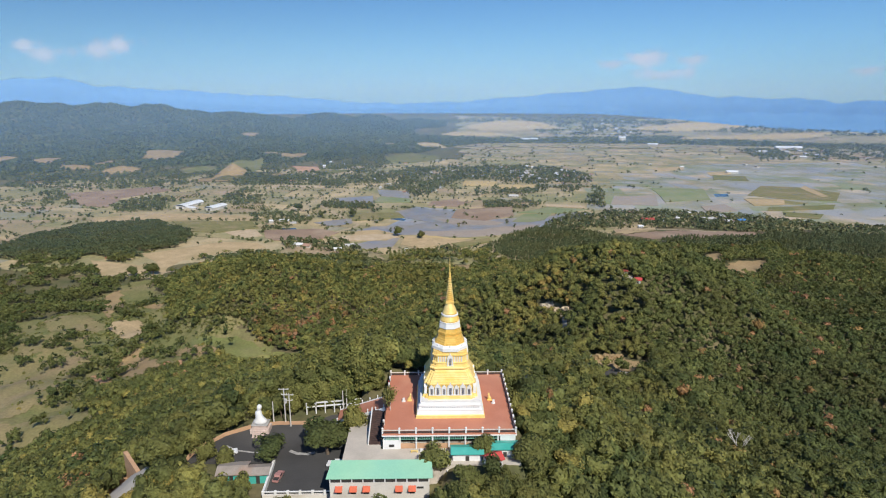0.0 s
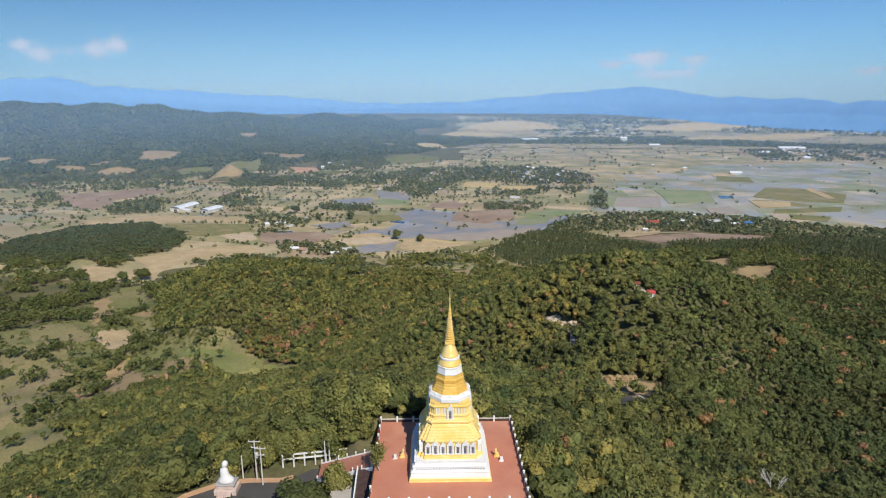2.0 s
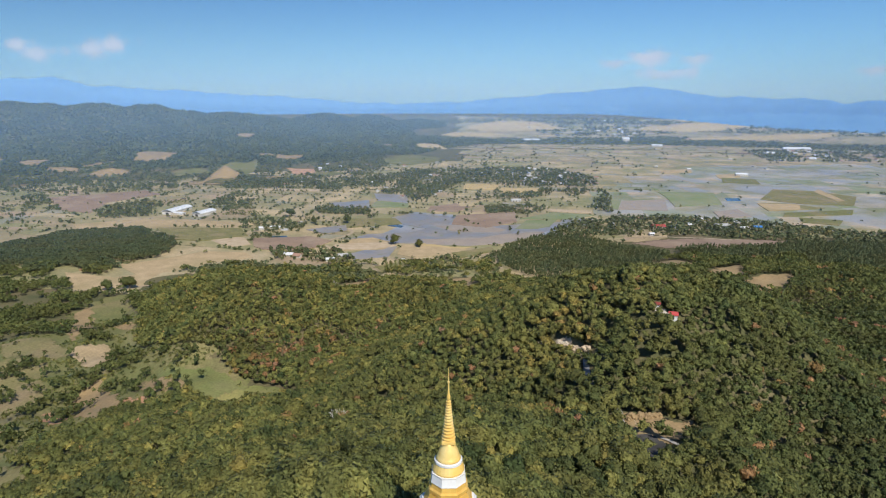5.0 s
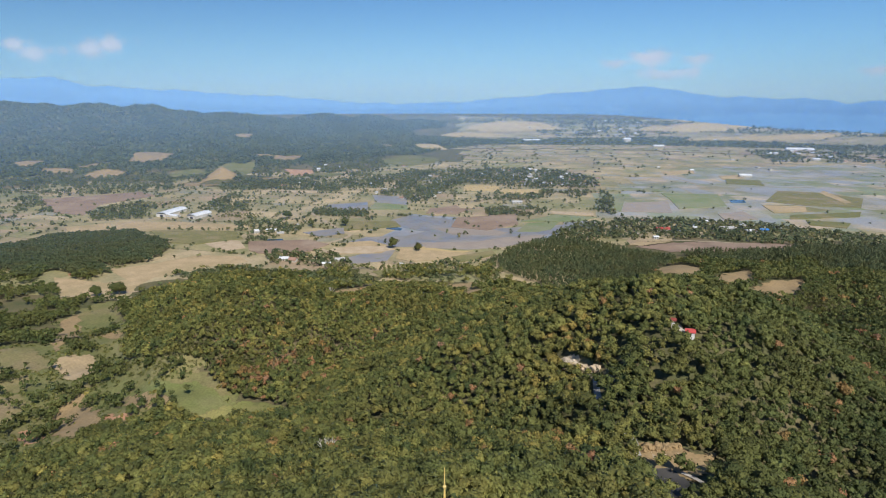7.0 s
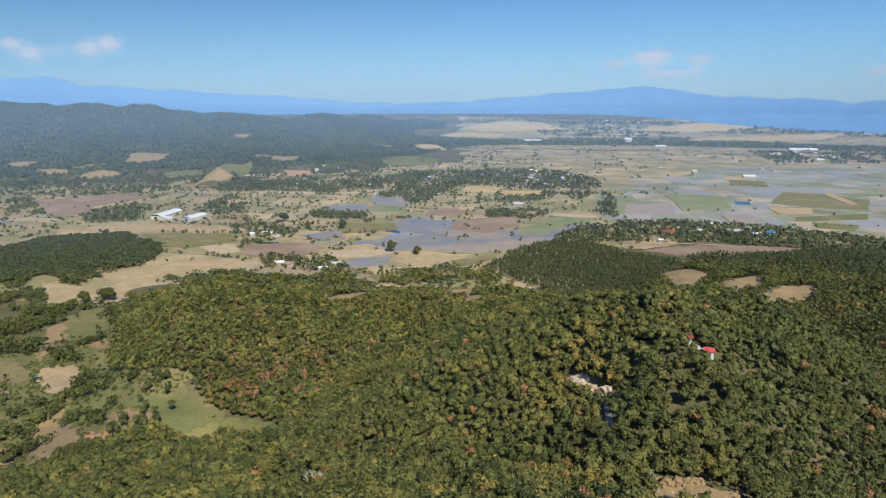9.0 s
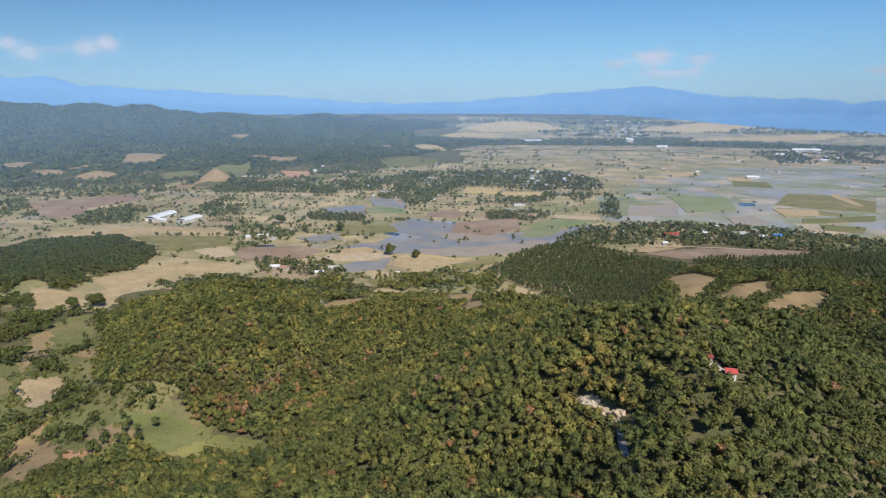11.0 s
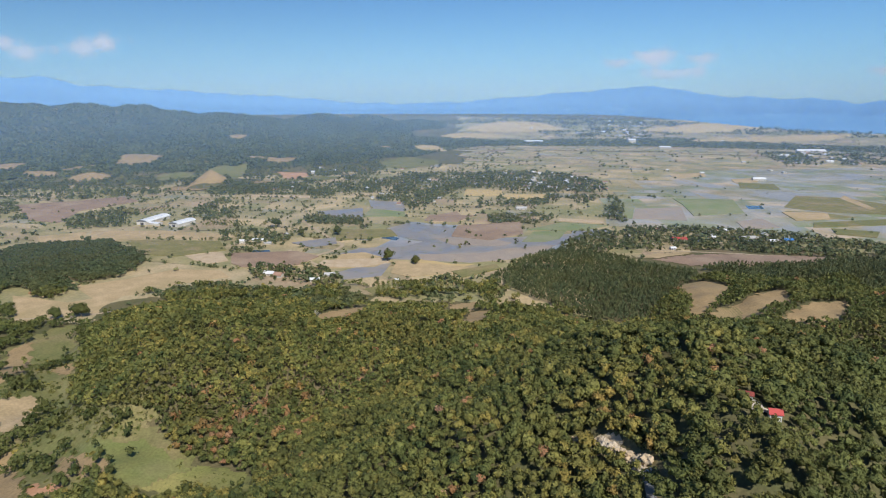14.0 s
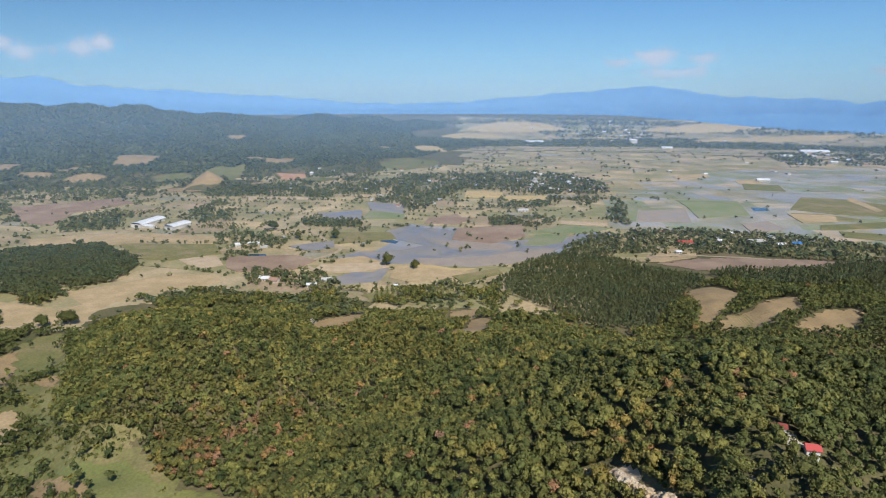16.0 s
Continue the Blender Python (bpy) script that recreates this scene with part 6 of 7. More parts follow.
# gold guardian figures beside the stupa, plain shapes
for x, y, turn in ((-6.3, 150.5, 90), (15.4, 150.5, -90)):
    bm = bmesh.new()
    box(bm, -0.7, -1.0, 0, 0.7, 1.0, 0.5, bevel=0.06)
    rings(bm, [[(w * math.cos(a), s + d * math.sin(a), z) for a in (math.tau * i / 10 for i in range(10))] for z, w, d, s in
               ((0.5, 0.55, 0.85, 0.0), (1.2, 0.6, 0.8, 0.05), (1.8, 0.45, 0.5, -0.2), (2.3, 0.35, 0.35, -0.35), (2.6, 0.45, 0.45, -0.4), (3.1, 0.35, 0.35, -0.4), (3.6, 0.08, 0.08, -0.3))])
    o = part("guardian_statue", bm, GOLD)
    o.matrix_basis = pose(x, y, PZ, 0, 0, turn) @ Matrix.Diagonal((0.62, 0.62, 0.62, 1))
    tagged(o, "gold guardian statue standing on the terracotta deck", "statue", "guardian statues")
    v = part("offering_stand", box(a_box(-0.5, -0.4, 0, 0.5, 0.4, 0.15), -0.3, -0.25, 0.15, 0.3, 0.25, 1.0), WHITE)
    v.matrix_basis = pose(x + (-1.6 if x < 0 else 0.9), y - (0.4 if x < 0 else 1.8), PZ)
    tagged(v, "small white offering stand on the deck", "stand", "offering stands")

# ---- stair, ramp and bridge on one side of the platform ----
stair = empty("outside_stair", -15.0, 143, 170, label="outside stair coloured shade-dark beside the white platform wall", category="stair")
# near-black steps: the shade beside the platform is put into their colour
step = part("step", a_box(-1.5, -0.36, -0.6, 1.5, 0.36, 0), RAIL, stair)
step.matrix_basis = pose(0.4, -6.5, 0.25)
for k in range(1, 17):
    again(step, 0.4, -6.5 + 0.68 * k, 0.25 + 0.18 * k)
part("stringer", rings(bmesh.new(), [[(-1.35, -7, -0.6), (-1.35, 4.8, -0.6), (-1.35, 4.8, 4.0), (-1.35, -7, 1.0)], [(-1.1, -7, -0.6), (-1.1, 4.8, -0.6), (-1.1, 4.8, 4.0), (-1.1, -7, 1.0)]]), WHITE, stair)
ramp_thing = empty("deck_ramp", -21, 152, 166, label="sloping terracotta ramp with low white kerbs and globes", category="ramp")


def sloped(v0, v1, w, low, high):
    """A bar along the ramp between its foot and its head, w wide, from low to high above the slope."""
    foot, head = (-6.0, -0.2), (8.3, 8.2)
    return rings(bmesh.new(), [[(x, v, z + low), (x, v + w, z + low), (x, v + w, z + high), (x, v, z + high)] for (x, z), v in ((foot, v0), (head, v1))])


part("ramp_deck", sloped(2.6, -5.0, 6.2, -0.55, 0.0), TERRACOTTA, ramp_thing, "terracotta tiled slope")
part("kerb", sloped(2.3, -5.3, 0.3, -0.75, 0.22), WHITE, ramp_thing, "white painted kerb")
part("kerb", sloped(8.8, 1.2, 0.3, -0.75, 0.22), WHITE, ramp_thing)
newel = part("post", a_box(-0.11, -0.11, 0, 0.11, 0.11, 0.75), WHITE, ramp_thing)
gl = part("globe", ball(bmesh.new(), 0, 0, 0.9, 0.24, 1), WHITE, ramp_thing, smooth=True)
for k in range(7):
    for v in (2.45, 8.95):
        spot = (-5.9 + 2.3 * k, v - 1.225 * k, -0.1 + 1.35 * k)
        if k == 0 and v < 3:
            newel.location = gl.location = spot
        else:
            again(newel, *spot)
            again(gl, *spot)
for u in (-2.0, 1.6, 4.6):
    for v in (2.4, 8.5):
        top = -0.7 + (u + 6.0) / 14.3 * 8.4
        part("pillar", a_box(u - 0.2, v - (u + 6.0) / 14.3 * 7.6, -3.0, u + 0.2, v + 0.4 - (u + 6.0) / 14.3 * 7.6, top), WHITE, ramp_thing)
# concrete rail fence behind the lot
fence = empty("concrete_fence", -30, 163, 164, label="white concrete rail fence behind the lot", category="fence")
for z in (1.2, 2.4):
    part("rail", slab([(-7.5, 0.4), (11.5, 3.4), (11.5, 3.7), (-7.5, 0.7)], z, 0.35 + z), WHITE, fence)
fp = part("post", a_box(-0.16, -0.16, -3, 0.16, 0.16, 2.9), WHITE, fence)
fp.location = (-7.3, 0.55, 0)
for k in range(1, 8):
    again(fp, -7.3 + 2.65 * k, 0.55 + 0.42 * k, 0)

# ---- white seated statue on its pedestal ----
ped = empty("pedestal", -48.0, 153.0, 163.8, label="pinkish stone pedestal at the edge of the lot", category="pedestal")
part("base", a_box(-2.6, -1.6, 0, 2.6, 2.2, 1.5, bevel=0.08), STATUE_PINK, ped)
part("top", a_box(-2.0, -1.2, 1.5, 2.0, 1.8, 2.5, bevel=0.08), STATUE_PINK, ped)
part("slab", a_box(-2.3, -1.4, 2.5, 2.3, 2.0, 2.75, bevel=0.05), GREY_CONCRETE, ped)
for k in range(4):
    part("step", a_box(-1.6, -3.6 + 0.5 * k, 0, 1.6, -1.6, 0.3 * (k + 1)), STATUE_PINK, ped)
bm = rings(bmesh.new(), [[(o + w * math.cos(a), d * math.sin(a), z) for a in (math.tau * i / 14 for i in range(14))] for z, w, d, o in
                         ((0, 1.9, 1.3, 0), (0.5, 1.95, 1.35, 0), (1.0, 1.6, 1.2, 0.05), (1.5, 1.15, 0.95, -0.1), (2.3, 1.0, 0.8, -0.3), (3.0, 0.95, 0.75, -0.35), (3.5, 0.8, 0.65, -0.3),
                          (3.8, 0.4, 0.4, -0.2), (4.1, 0.55, 0.55, -0.1), (4.7, 0.72, 0.68, 0.0), (5.2, 0.6, 0.55, 0.05), (5.5, 0.25, 0.25, 0.05))])
o = part("seated_statue", bm, WHITE, smooth=True)
o.matrix_basis = pose(-48.0, 153.2, 166.55)
tagged(o, "white seated stone statue on a pinkish pedestal", "statue")

# ---- power poles ----


def power_pole(x, y, h, arms):
    e = empty("power_pole", x, y, 163.4, label="pale concrete power pole with short cross arms", category="pole", group="power poles")
    part("shaft", tube(bmesh.new(), [(0, 0, 0), (0, 0, h)], [0.19, 0.13], 8), POLE, e)
    for z, w in arms:
        part("cross_arm", a_box(-w, -0.08, z, w, 0.08, z + 0.16), POLE, e)
        for s in (-0.9, 0.9):
            part("insulator", tube(bmesh.new(), [(s * w, 0, z + 0.16), (s * w, 0, z + 0.45)], 0.07, 6), WHITE, e)
    return e


power_pole(-40.2, 155.4, 10.9, ((10.3, 1.3), (8.6, 0.9)))
p2 = power_pole(-42.0, 157.0, 11.6, ((11.2, 1.4), (9.6, 0.8)))
part("transformer", tube(bmesh.new(), [(0.45, -0.3, 7.2), (0.45, -0.3, 8.4)], 0.4, 10), POLE, p2, "grey transformer drum")
power_pole(-45.5, 157.5, 7.2, ())
power_pole(-47.6, 158.2, 5.6, ())
power_pole(-26.4, 162.8, 7.6, ())
power_pole(-25.4, 163.2, 7.9, ())

# ---- vehicles ----


def car(x, y, z, rz, paint, pickup, words, name):
    e = empty(name, x, y, z, rz, words, "car")
    prof = [(-2.5, 0.45), (2.4, 0.45), (2.5, 0.75), (2.35, 1.0), (1.1, 1.1), (0.55, 1.62), (-0.75, 1.66), (-0.95, 1.1) if pickup else (-1.9, 1.6), (-2.45, 1.05)]
    part("body", rings(bmesh.new(), [[(u, -0.88, v) for u, v in prof], [(u, 0.88, v) for u, v in prof]][::-1]), paint, e)
    part("windscreen", rings(bmesh.new(), [[(1.02, -0.78, 1.14), (1.08, -0.78, 1.14), (0.64, -0.7, 1.6), (0.58, -0.7, 1.6)], [(1.02, 0.78, 1.14), (1.08, 0.78, 1.14), (0.64, 0.7, 1.6), (0.58, 0.7, 1.6)]]), GLASS, e)
    for s in (-1, 1):
        part("side_window", a_box(-0.7, s * 0.885 - 0.01, 1.12, 0.75, s * 0.885 + 0.01, 1.55), GLASS, e)
    if pickup:
        part("cargo_bed", a_box(-2.4, -0.78, 1.06, -1.0, 0.78, 1.12), DARK, e)
    for u in (-1.55, 1.55):
        for s in (-0.86, 0.86):
            w = part("wheel", tube(bmesh.new(), [(u, s - 0.11, 0.36), (u, s + 0.11, 0.36)], 0.36, 14), TYRE, e)
            part("rim", tube(bmesh.new(), [(u, s - 0.12, 0.36), (u, s + 0.12, 0.36)], 0.2, 10), GREY_CONCRETE, w)
    return e


car(-37.9, 131.3, 164.0, 82, CAR_RED, True, "faded red pickup truck parked on dark asphalt", "pickup_truck").scale = (0.86, 0.86, 0.86)
car(-24.4, 136.0, 164.0, 172, CAR_WHITE, False, "white car parked under a broad tree", "parked_car")
car(-53.5, 141.6, 164.0, 20, CAR_WHITE, True, "white pickup truck parked beside a hut", "pickup_truck")

# ---- buildings round the court ----


def mono_building():
    e = empty("hall", -12.2, 123.9, 162.6, label="long white hall with a mint green metal roof", category="building")
    part("wall", a_box(-11.4, -2.6, 0, 11.3, 3.0, 7.2), CREAM, e)
    part("clerestory", a_box(-11.2, -2.64, 7.2, 11.1, 2.9, 8.15), DARK, e, "dark open strip under the eaves")
    for k in range(10):
        part("pier", a_box(-11.4 + 2.5 * k, -2.7, 7.2, -11.15 + 2.5 * k, -2.5, 8.3), WHITE, e)
    roof = part("roof", rings(bmesh.new(), [[(-12.1, -3.0, 8.25), (12.2, -3.0, 8.25), (11.8, 3.1, 9.0), (-11.7, 3.1, 9.0)], [(-12.1, -3.0, 8.4), (12.2, -3.0, 8.4), (11.8, 3.1, 9.15), (-11.7, 3.1, 9.15)]]), MINT, e, "mint green metal roof")
    for k in range(49):
        x = -12.0 + 0.5 * k
        part("seam", rings(bmesh.new(), [[(x, -3.0, 8.4), (x + 0.05, -3.0, 8.4), (x * 0.97 + 0.05, 3.1, 9.15), (x * 0.97, 3.1, 9.15)], [(x, -3.0, 8.45), (x + 0.05, -3.0, 8.45), (x * 0.97 + 0.05, 3.1, 9.2), (x * 0.97, 3.1, 9.2)]]), MINT, roof)
    for x in (-9.3, -6.0, -3.0, 4.4, 7.4):
        w = part("window", a_box(x - 0.6, -2.63, 4.1, x + 0.6, -2.58, 5.4), DARK, e)
        part("awning", rings(bmesh.new(), [[(x - 0.85, -2.6, 6.1), (x + 0.85, -2.6, 6.1), (x + 0.85, -3.7, 5.3), (x - 0.85, -3.7, 5.3)], [(x - 0.85, -2.6, 6.2), (x + 0.85, -2.6, 6.2), (x + 0.85, -3.7, 5.4), (x - 0.85, -3.7, 5.4)]]), AWNING, w, "orange red awning")
    part("vent", a_box(8.4, -2.64, 5.4, 10.0, -2.58, 5.9), DARK, e)


mono_building()


def hut(name, x, y, z, w, d, h, rise, wall, roof, words, rz=0, over=0.5):
    """A small gabled building, ridge along its width."""
    e = empty(name, x, y, z, rz, words, "building")
    part("wall", a_box(-w / 2, -d / 2, -1.5, w / 2, d / 2, h), wall, e)
    a, b = w / 2 + over, d / 2 + over
    for s in (-1, 1):
        part("roof", rings(bmesh.new(), [[(-a, s * b, h - 0.1), (a, s * b, h - 0.1), (a, 0, h + rise), (-a, 0, h + rise)], [(-a, s * b, h + 0.08), (a, s * b, h + 0.08), (a, 0, h + rise + 0.18), (-a, 0, h + rise + 0.18)]]), roof, e)
    part("door", a_box(-0.45, -d / 2 - 0.03, 0, 0.45, -d / 2 + 0.03, min(2.0, h - 0.2)), DARK, e)
    return e


hut("kiosk", -49.4, 133.2, 163.0, 6.5, 4.6, 2.6, 0.7, TEAL, GREY_ROOF, "small kiosk with brown grey sheet roof", 4)
hut("kiosk", -42.9, 132.6, 163.0, 4.6, 3.6, 2.6, 0.6, TEAL, GREY_ROOF, "small teal walled kiosk with sheet roof", 4)
hut("pavilion", 8.2, 130.4, 169.3, 7.0, 3.2, 2.7, 0.5, WHITE, TEAL, "small white pavilion with teal metal roof")
hut("pavilion", 17.4, 131.8, 169.3, 6.0, 3.0, 2.9, 0.4, WHITE, TEAL, "small annex with faded teal roof")
hut("red_roof_hut", 14.2, 127.8, 169.1, 3.6, 3.0, 2.4, 1.0, WHITE, RED_ROOF, "small hut with bright red roof", 25)
tagged(part("yellow_bench", box(box(a_box(-0.9, -0.3, 0.4, 0.9, 0.3, 0.5), -0.8, -0.25, 0, -0.6, 0.25, 0.4), 0.6, -0.25, 0, 0.8, 0.25, 0.4), GOLD), "yellow bench in front of the platform", "bench").matrix_basis = pose(-4.6, 132.6, 170.0)
tagged(part("white_box", a_box(-0.4, -0.3, 0, 0.4, 0.3, 0.8, bevel=0.04), WHITE), "white box standing on the courtyard", "box").matrix_basis = pose(-2.8, 132.8, 170.0)
tagged(part("white_patio", slab([(2.8, 128.6), (11.6, 128.6), (11.0, 124.2), (4.0, 124.2)], 163.0, 168.6), WHITE), "white paved patio among trees", "patio", kind="structure")
# service road with a wall below the lot
FIELD_WORDS["service_road"] = "pale concrete service road on the slope"
slope_field("service_road", CONCRETE, (-94, 158), (-91, 161), (-83, 151), (-73, 136), (-71, 130), (-73, 128), (-81, 133), step=1.2, lift=0.9)
for (x0, y0), (x1, y1) in zip([(-97, 158), (-92, 163)], [(-92, 163), (-83.5, 153)]):
    z0 = min(land1(x0, y0), land1(x1, y1))
    strip("retaining_wall", TAN_WALL, [(x0, y0), (x1, y1)], 1.1, z0 - 3, max(land1(x0, y0), land1(x1, y1)) + 0.8, "tan topped retaining wall above the road", "wall")

# ---- buildings and rocks on the far hill ----
hut("hill_chapel", 135.3, 381.0, land1(135.3, 381) + 0.6, 4.2, 3.4, 2.4, 1.5, WHITE, RED_ROOF, "small white chapel with red roof on the hill", -15)
hut("hill_house", 128.7, 391.0, land1(128.7, 391) + 0.3, 5.0, 2.8, 2.0, 1.0, WHITE, DARK_RED_ROOF, "low house with dark red roof on the hill", -25)


def boulder(x, y, r, seed, material=ROCK, words="pale weathered boulder on the hillside", up=0.0):
    rng = random.Random(seed)
    bm = bmesh.new()
    bmesh.ops.create_icosphere(bm, subdivisions=3, radius=1)
    for v in bm.verts:
        v.co = v.co * (0.8 + 0.55 * noise.noise(v.co * 1.5 + Vector((seed, 0, 0))) + 0.3 * noise.noise(v.co * 3.7 + Vector((0, seed, 0)))) * r
        v.co.z *= 0.55 if not up else 0.85
    o = part("boulder", bm, material)
    o.matrix_basis = pose(x, y, land1(x, y) + 0.1 * r + up, rng.uniform(-15, 15), rng.uniform(-15, 15), rng.uniform(0, 360))
    tagged(o, words, "rock", "boulders")


rr = random.Random(12)
for k in range(16):
    t = k / 15
    boulder(77 + 11 * t + rr.uniform(-2, 2), 407 - 25 * t + rr.uniform(-2.5, 2.5), rr.uniform(1.4, 3.2), k)
for k in range(12):
    t = k / 11
    boulder(77.5 + 10.5 * t + rr.uniform(-1, 1), 405 - 22 * t + rr.uniform(-1, 1), rr.uniform(2.2, 3.4), 80 + k, SAND if k > 3 else ROCK, "pale sandy rock ledge on the hillside", 1.2)
for k in range(3):
    boulder(69.5 + rr.uniform(-1.5, 1.5), 412.5 + rr.uniform(-1.5, 1.5), rr.uniform(1.6, 2.6), 130 + k, SAND, "pale yellowish rock among hillside trees", 1.0)
boulder(110, 371, 2.4, 140, SAND, "pale rock standing among hillside trees", 0.8)
for k in range(8):
    boulder(92 + 2.1 * k + rr.uniform(-0.8, 0.8), 317 + rr.uniform(-0.8, 0.8) - 0.02 * (k - 4) ** 2, rr.uniform(2.0, 3.0), 100 + k, BARE, "sandy cut bank beside the hill road", 0.8)
for k in range(8):
    boulder(96 + rr.uniform(-5, 10), 313 + rr.uniform(-3, 3), rr.uniform(0.7, 1.6), 40 + k, SAND, "sandy boulder on a bare hillside scar")
for k in range(3):
    boulder(116 + 1.6 * k, 309 + 1.6 * k, rr.uniform(1.4, 2.0), 120 + k, BARE, "sandy cut bank beside the hill road", 0.5)
boulder(106, 305, 1.5, 150, RED_EARTH, "reddish earth heap beside the hill road", 0.3)
for k in range(8):
    boulder(130 + rr.uniform(-4, 4), 386 + rr.uniform(-3, 3), rr.uniform(0.8, 1.8), 60 + k, CONCRETE, "pale rubble beside the hill chapel")
FIELD_WORDS["scar"] = "bare sandy scar on the wooded hillside"
slope_field("scar", BARE, (85, 312), (92, 316), (96, 318), (107, 319), (110, 312), (121, 315), (119, 308), (109, 302), (106, 294), (100, 299), (88, 306), step=1.2)
slope_field("scar", CONCRETE, (126, 386), (129, 390), (134, 385), (132, 381), step=1.5)
slope_field("scar", SAND, (74, 410), (80, 410), (84, 398), (90, 384), (89, 379), (84, 383), (77, 399), step=1.5)
FIELD_WORDS["hairpin"] = "dark asphalt bend of the hill road"
slope_field("hairpin", ASPHALT, (88, 307), (100, 300), (104, 292), (100, 286), (93, 280), (84, 270), (79, 268), (84, 284), (86, 297), step=1.2, lift=1.1)
road("kerb", PALE_LINE, 0.45, (87.5, 306), (86.6, 300), (86.6, 292), (85.5, 284), (82, 274), lift=1.3, words="white painted edge of the hill road")
road("road", CONCRETE, 1.6, (101, 300), (104, 296), (105, 290), lift=1.25, words="pale concrete apron beside the bend")
road("road", GREY_CONCRETE, 3.0, (88, 380), (84, 365), (83, 356), (82, 345), (85, 338), (90, 329), (90, 320), (89, 308), lift=0.7, words="steep concrete hill path")

# ---- sheds, farms and villages in the valley ----


def long_shed(x, y, w, d, h, rz, words):
    """A big shed with a shallow curved roof; long side along its depth."""
    e = empty("farm_shed", x, y, 0, rz, words, "shed", "big farm sheds")
    part("wall", a_box(-w / 2, -d / 2, 0, w / 2, d / 2, h), HOUSE_WALL, e)
    arc = [(w * 0.54 * math.cos(a), h + w * 0.17 * math.sin(a)) for a in (math.pi * i / 10 for i in range(11))]
    pts = arc + [(u * 0.985, v - 0.3) for u, v in arc[::-1]]
    part("roof", rings(bmesh.new(), [[(u, -d / 2 - 1, v) for u, v in pts], [(u, d / 2 + 1, v) for u, v in pts]]), SHED_ROOF, e, "white curved sheet roof")
    part("door", a_box(-w * 0.15, -d / 2 - 0.1, 0, w * 0.15, -d / 2 + 0.1, h * 0.8), DARK, e)
    return e


long_shed(-552, 1382, 24, 68, 6, -14, "big farm shed with a white curved roof")
long_shed(-482, 1350, 22, 46, 6, -22, "big farm shed with a white curved roof")
long_shed(-535, 1350, 10, 26, 4, 68, "small farm shed with a white roof")


def house_kind(i):
    """A village house: wall, two roof planes, porch, door and windows."""
    w, d, h, rise = ((10, 8, 3.4, 2.6), (13, 8, 3.2, 2.4), (9, 9, 5.8, 2.4), (16, 9, 3.4, 2.2))[i % 4]
    e = empty("house", 0, 0, -200, label=("village house with grey sheet roof", "village house with brown tiled roof", "village house with pale metal roof")[i % 3], category="house", group="village houses")
    roof = ROOF_TONES[i % 3]
    part("wall", a_box(-w / 2, -d / 2, 0, w / 2, d / 2, h), HOUSE_WALL, e)
    a, b = w / 2 + 0.8, d / 2 + 1.0
    for s in (-1, 1):
        part("roof", rings(bmesh.new(), [[(-a, s * b, h - 0.4), (a, s * b, h - 0.4), (a, 0, h + rise), (-a, 0, h + rise)], [(-a, s * b, h - 0.2), (a, s * b, h - 0.2), (a, 0, h + rise + 0.2), (-a, 0, h + rise + 0.2)]]), roof, e)
    part("gable", rings(bmesh.new(), [[(-w / 2, -d / 2, h), (-w / 2, d / 2, h), (-w / 2, 0, h + rise - 0.2)], [(w / 2, -d / 2, h), (w / 2, d / 2, h), (w / 2, 0, h + rise - 0.2)]]), HOUSE_WALL, e)
    part("door", a_box(-0.5, -d / 2 - 0.05, 0, 0.5, -d / 2 + 0.05, 2.1), DARK, e)
    for u in (-0.3, 0.3):
        part("window", a_box(u * w - 0.7, -d / 2 - 0.05, 1.0, u * w + 0.7, -d / 2 + 0.05, 2.2), DARK, e)
    return e


PROTO = [house_kind(i) for i in range(6)]
hr = random.Random(77)


def village(n, keep, x0, y0, x1, y1, big=1.0):
    for _ in range(n):
        x, y = hr.uniform(x0, x1), hr.uniform(y0, y1)
        if keep and not inside(np.array(x), np.array(y), keep):
            continue
        s = big * hr.uniform(0.85, 1.25)
        kind = hr.randrange(6)
        o = copy_thing(PROTO[kind], pose(x, y, land1(x, y), 0, 0, hr.choice((0, 90, 180)) + hr.uniform(-20, 20)))
        o.scale = (s, s, s)


village(80, WOODS["village"], 240, 1750, 500, 2120, 0.85)
village(60, WOODS["village"], -180, 1520, 300, 2120, 0.8)
village(34, WOODS["belt"], 330, 1150, 900, 1290, 0.8)
village(34, WOODS["far_town"], 1250, 2250, 2300, 2750, 1.4)
village(22, WOODS["far_groves"], 600, 3450, 1450, 4100, 1.5)
village(16, None, 80, 3080, 1700, 3380, 1.2)
village(4, None, -340, 1180, -230, 1260, 0.7)
village(8, None, -420, 1700, -50, 2200, 0.9)
village(6, None, 700, 2000, 1300, 2500, 0.9)
village(5, WOODS["w2"], -269, 949, -120, 1054, 0.9)
for p in PROTO:
    for c in list(p.children_recursive) + [p]:
        bpy.data.objects.remove(c)


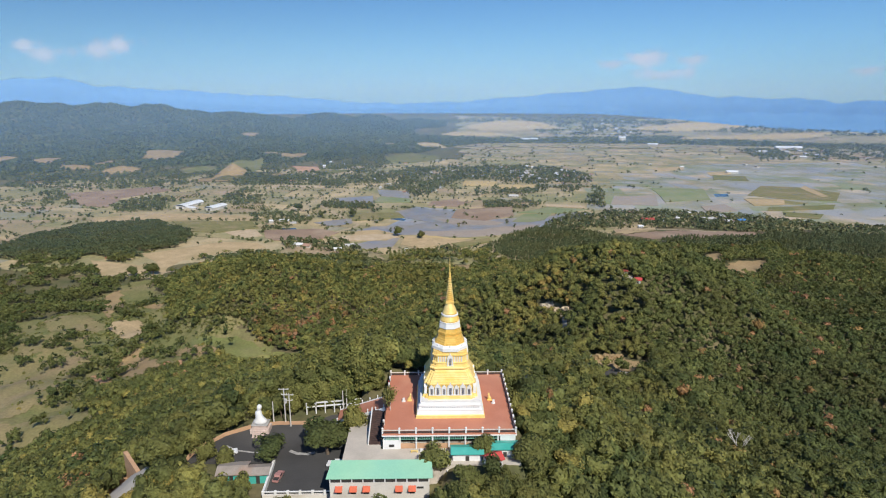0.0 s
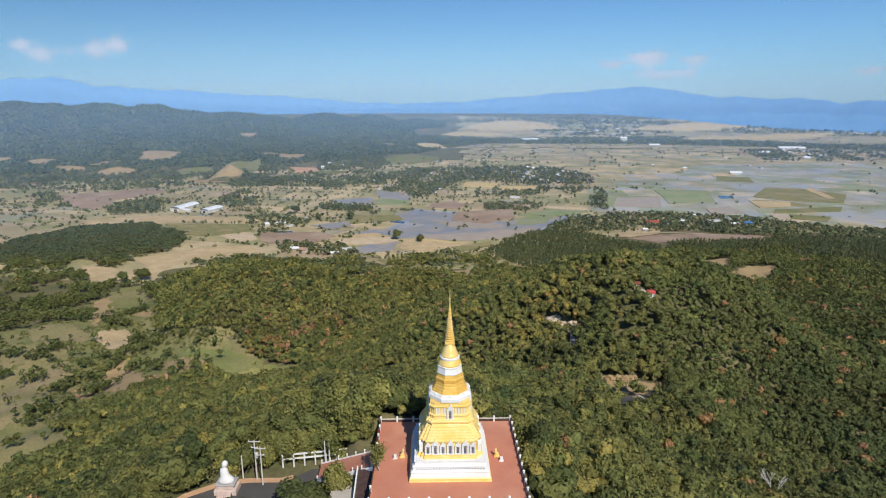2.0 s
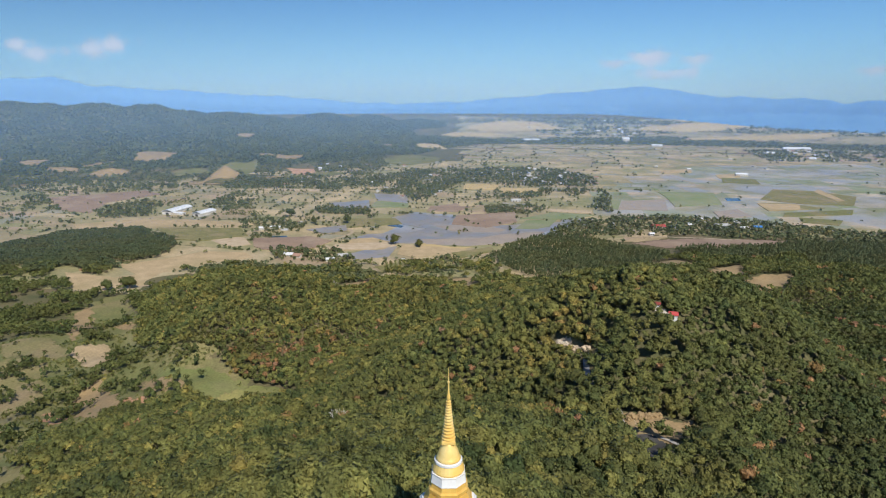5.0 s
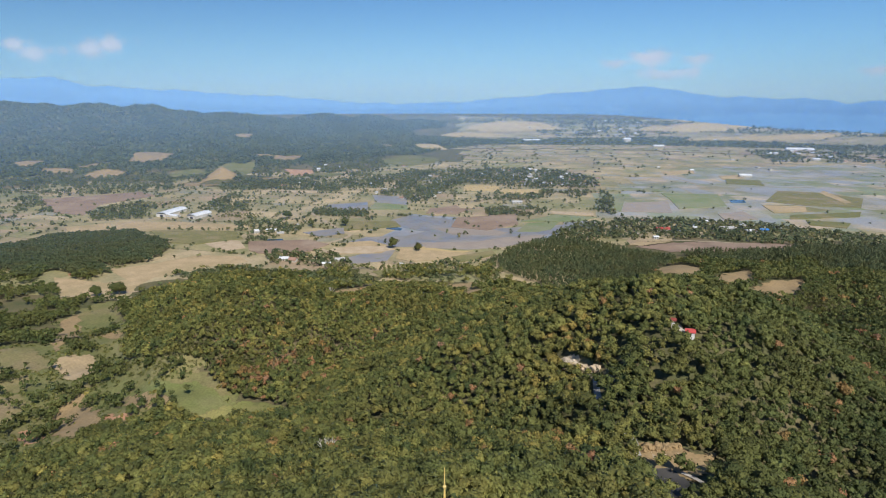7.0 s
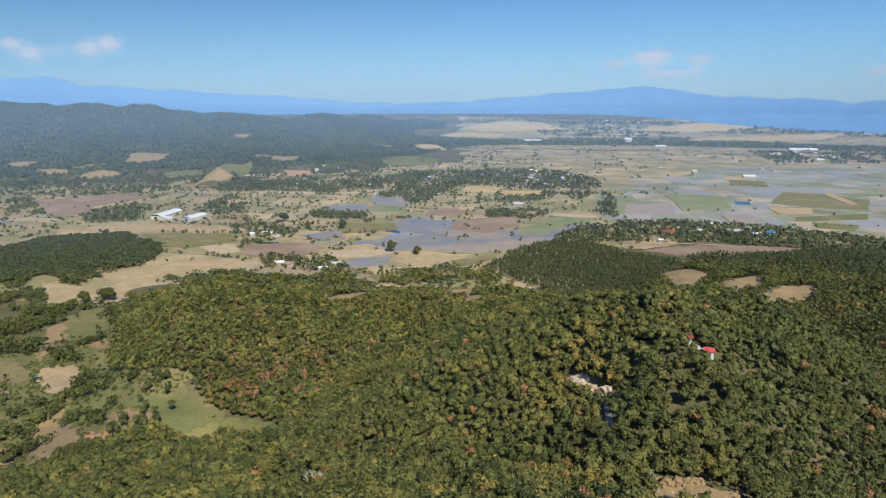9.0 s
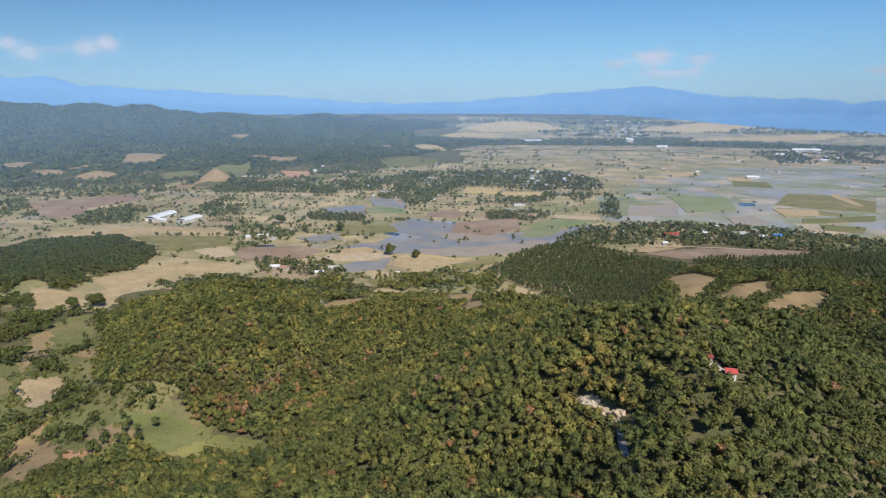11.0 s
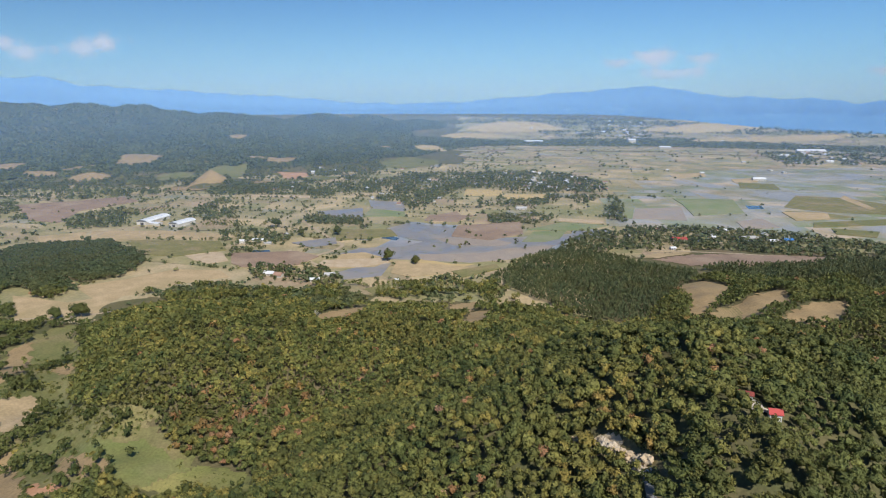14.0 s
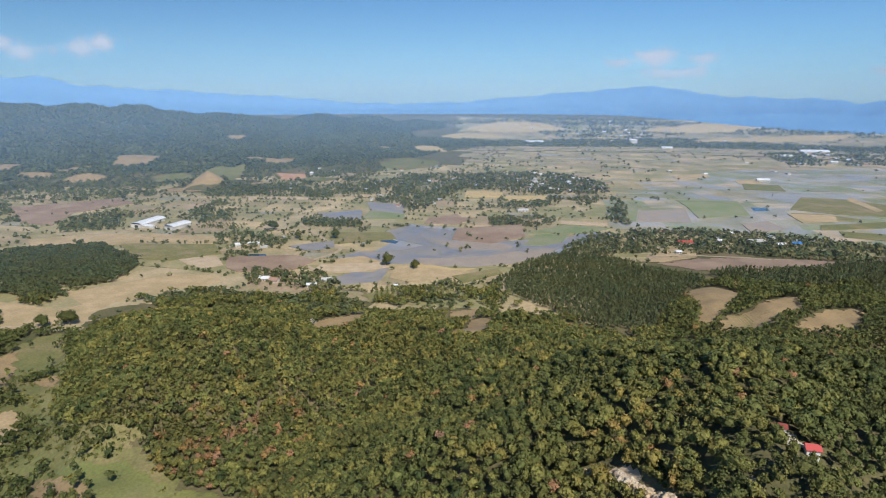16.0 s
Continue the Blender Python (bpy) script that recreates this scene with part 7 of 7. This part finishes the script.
def big_block(name, x, y, w, d, h, rz, wall, roof, words):
    e = empty(name, x, y, land1(x, y), rz, words, "building")
    part("wall", a_box(-w / 2, -d / 2, -1, w / 2, d / 2, h), wall, e)
    a, b = w / 2 + 1, d / 2 + 1
    for s in (-1, 1):
        part("roof", rings(bmesh.new(), [[(-a, s * b, h - 0.3), (a, s * b, h - 0.3), (a, 0, h + d * 0.22), (-a, 0, h + d * 0.22)], [(-a, s * b, h), (a, s * b, h), (a, 0, h + d * 0.22 + 0.3), (-a, 0, h + d * 0.22 + 0.3)]]), roof, e)
    for k in range(max(2, int(w / 6))):
        u = -w / 2 + w * (k + 0.5) / max(2, int(w / 6))
        part("window", a_box(u - 1, -d / 2 - 0.1, 1, u + 1, -d / 2 + 0.1, min(3, h - 0.5)), DARK, e)
    return e


big_block("red_roof_hall", 433, 1195, 24, 12, 5, 4, HOUSE_WALL, RED_ROOF, "long hall with faded red roof among trees")
big_block("blue_roof_shed", 620, 1188, 16, 10, 4, 10, HOUSE_WALL, BLUE_ROOF, "shed with bright blue metal roof")
big_block("warehouse", 557, 1201, 26, 12, 5, 5, HOUSE_WALL, ROOF_TONES[0], "grey roofed warehouse among village trees")
big_block("warehouse", 590, 1180, 14, 9, 4, 5, HOUSE_WALL, SHED_ROOF, "white roofed warehouse among village trees")
big_block("warehouse", 958, 1930, 34, 16, 6, -12, HOUSE_WALL, SHED_ROOF, "white farm warehouse among rice plots")
big_block("warehouse", 1598, 2732, 110, 30, 9, -8, HOUSE_WALL, SHED_ROOF, "large white factory at a far town")
big_block("warehouse", 1051, 2918, 46, 20, 9, -8, HOUSE_WALL, SHED_ROOF, "large white warehouse at the tree line")
big_block("warehouse", 985, 3184, 34, 24, 20, 0, HOUSE_WALL, SHED_ROOF, "tall white block above far trees")
big_block("warehouse", 514, 3259, 90, 26, 8, 0, HOUSE_WALL, SHED_ROOF, "long white warehouse at the tree line")
big_block("farmhouse", -156, 978, 12, 7, 4, 8, HOUSE_WALL, SHED_ROOF, "white farmhouse at the forest edge")
big_block("farmhouse", -44, 976, 5, 5, 3, 0, HOUSE_WALL, SHED_ROOF, "small white hut beside the track")
big_block("farmhouse", 400, 1137, 8, 7, 3.5, 6, HOUSE_WALL, SHED_ROOF, "white house beside the valley road")
big_block("farmhouse", 202, 1495, 22, 12, 4, 4, HOUSE_WALL, ROOF_TONES[0], "farmhouse with pale grey roof")
big_block("farmhouse", -298, 1213, 18, 8, 3, 6, HOUSE_WALL, SHED_ROOF, "low white farm building near a pond")
big_block("farmhouse", -322, 1198, 12, 6, 3, 6, HOUSE_WALL, ROOF_TONES[0], "low farm building near a pond")

# rows of young orchard trees
ox, oy = [], []
for x0, y0, nx_, ny_, sx, sy, turn in ((-900, 1640, 18, 7, 8, 14, 12), (-440, 1345, 12, 5, 7, 10, -10), (-700, 1330, 7, 8, 9, 9, 5), (-62, 905, 4, 9, 7, 8, 6), (-640, 1480, 9, 5, 9, 9, 8)):
    c, s = math.cos(radians(turn)), math.sin(radians(turn))
    for i in range(nx_):
        for j in range(ny_):
            ox.append(x0 + c * i * sx - s * j * sy)
            oy.append(y0 + s * i * sx + c * j * sy)
ox, oy = np.array(ox), np.array(oy)
woods("orchard", ox, oy, rng.uniform(1.6, 2.4, len(ox)), 1.6, rng.uniform(0.2, 0.5, len(ox)), TINY, FOREST, "rows of young orchard trees on dry ground", "orchard")
# shrubs on the meadows
a, b = scatter(-420, 340, -110, 660, 7.5, 91)
s = (rng.random(len(a)) < 0.22) & (land(a, b) < 60) & (waves(a, b, 92, 50) > -0.1)
a, b = a[s], b[s]
woods("shrubs", a, b, rng.uniform(0.8, 2.2, len(a)), 0.7, np.clip(rng.normal(0.4, 0.15, len(a)), 0, 0.7), FAR, FOREST, "low olive shrubs dotted over rough meadow", "shrubs")


def lone_tree(x, y, r, tint, words):
    e = tree(x, y, r, tint, int(abs(x)) % 6, group="lone trees in the fields")
    tagged(e, words)


lone_tree(-400, 845, 8.5, 0.15, "broad dark lone tree in stubble")
lone_tree(-425, 838, 6.5, 0.2, "dark green tree beside a field track")
lone_tree(-165, 1252, 8, 0.1, "round dark tree in green field")
lone_tree(-292, 1325, 8, 0.12, "tall dark tree between the fields")
lone_tree(-232, 1255, 6, 0.2, "dark green tree beside a flooded field")
lone_tree(-20, 1062, 6, 0.2, "dark tree on a field corner")
lone_tree(-63, 1078, 8, 0.2, "leafy dark tree on a field bank")
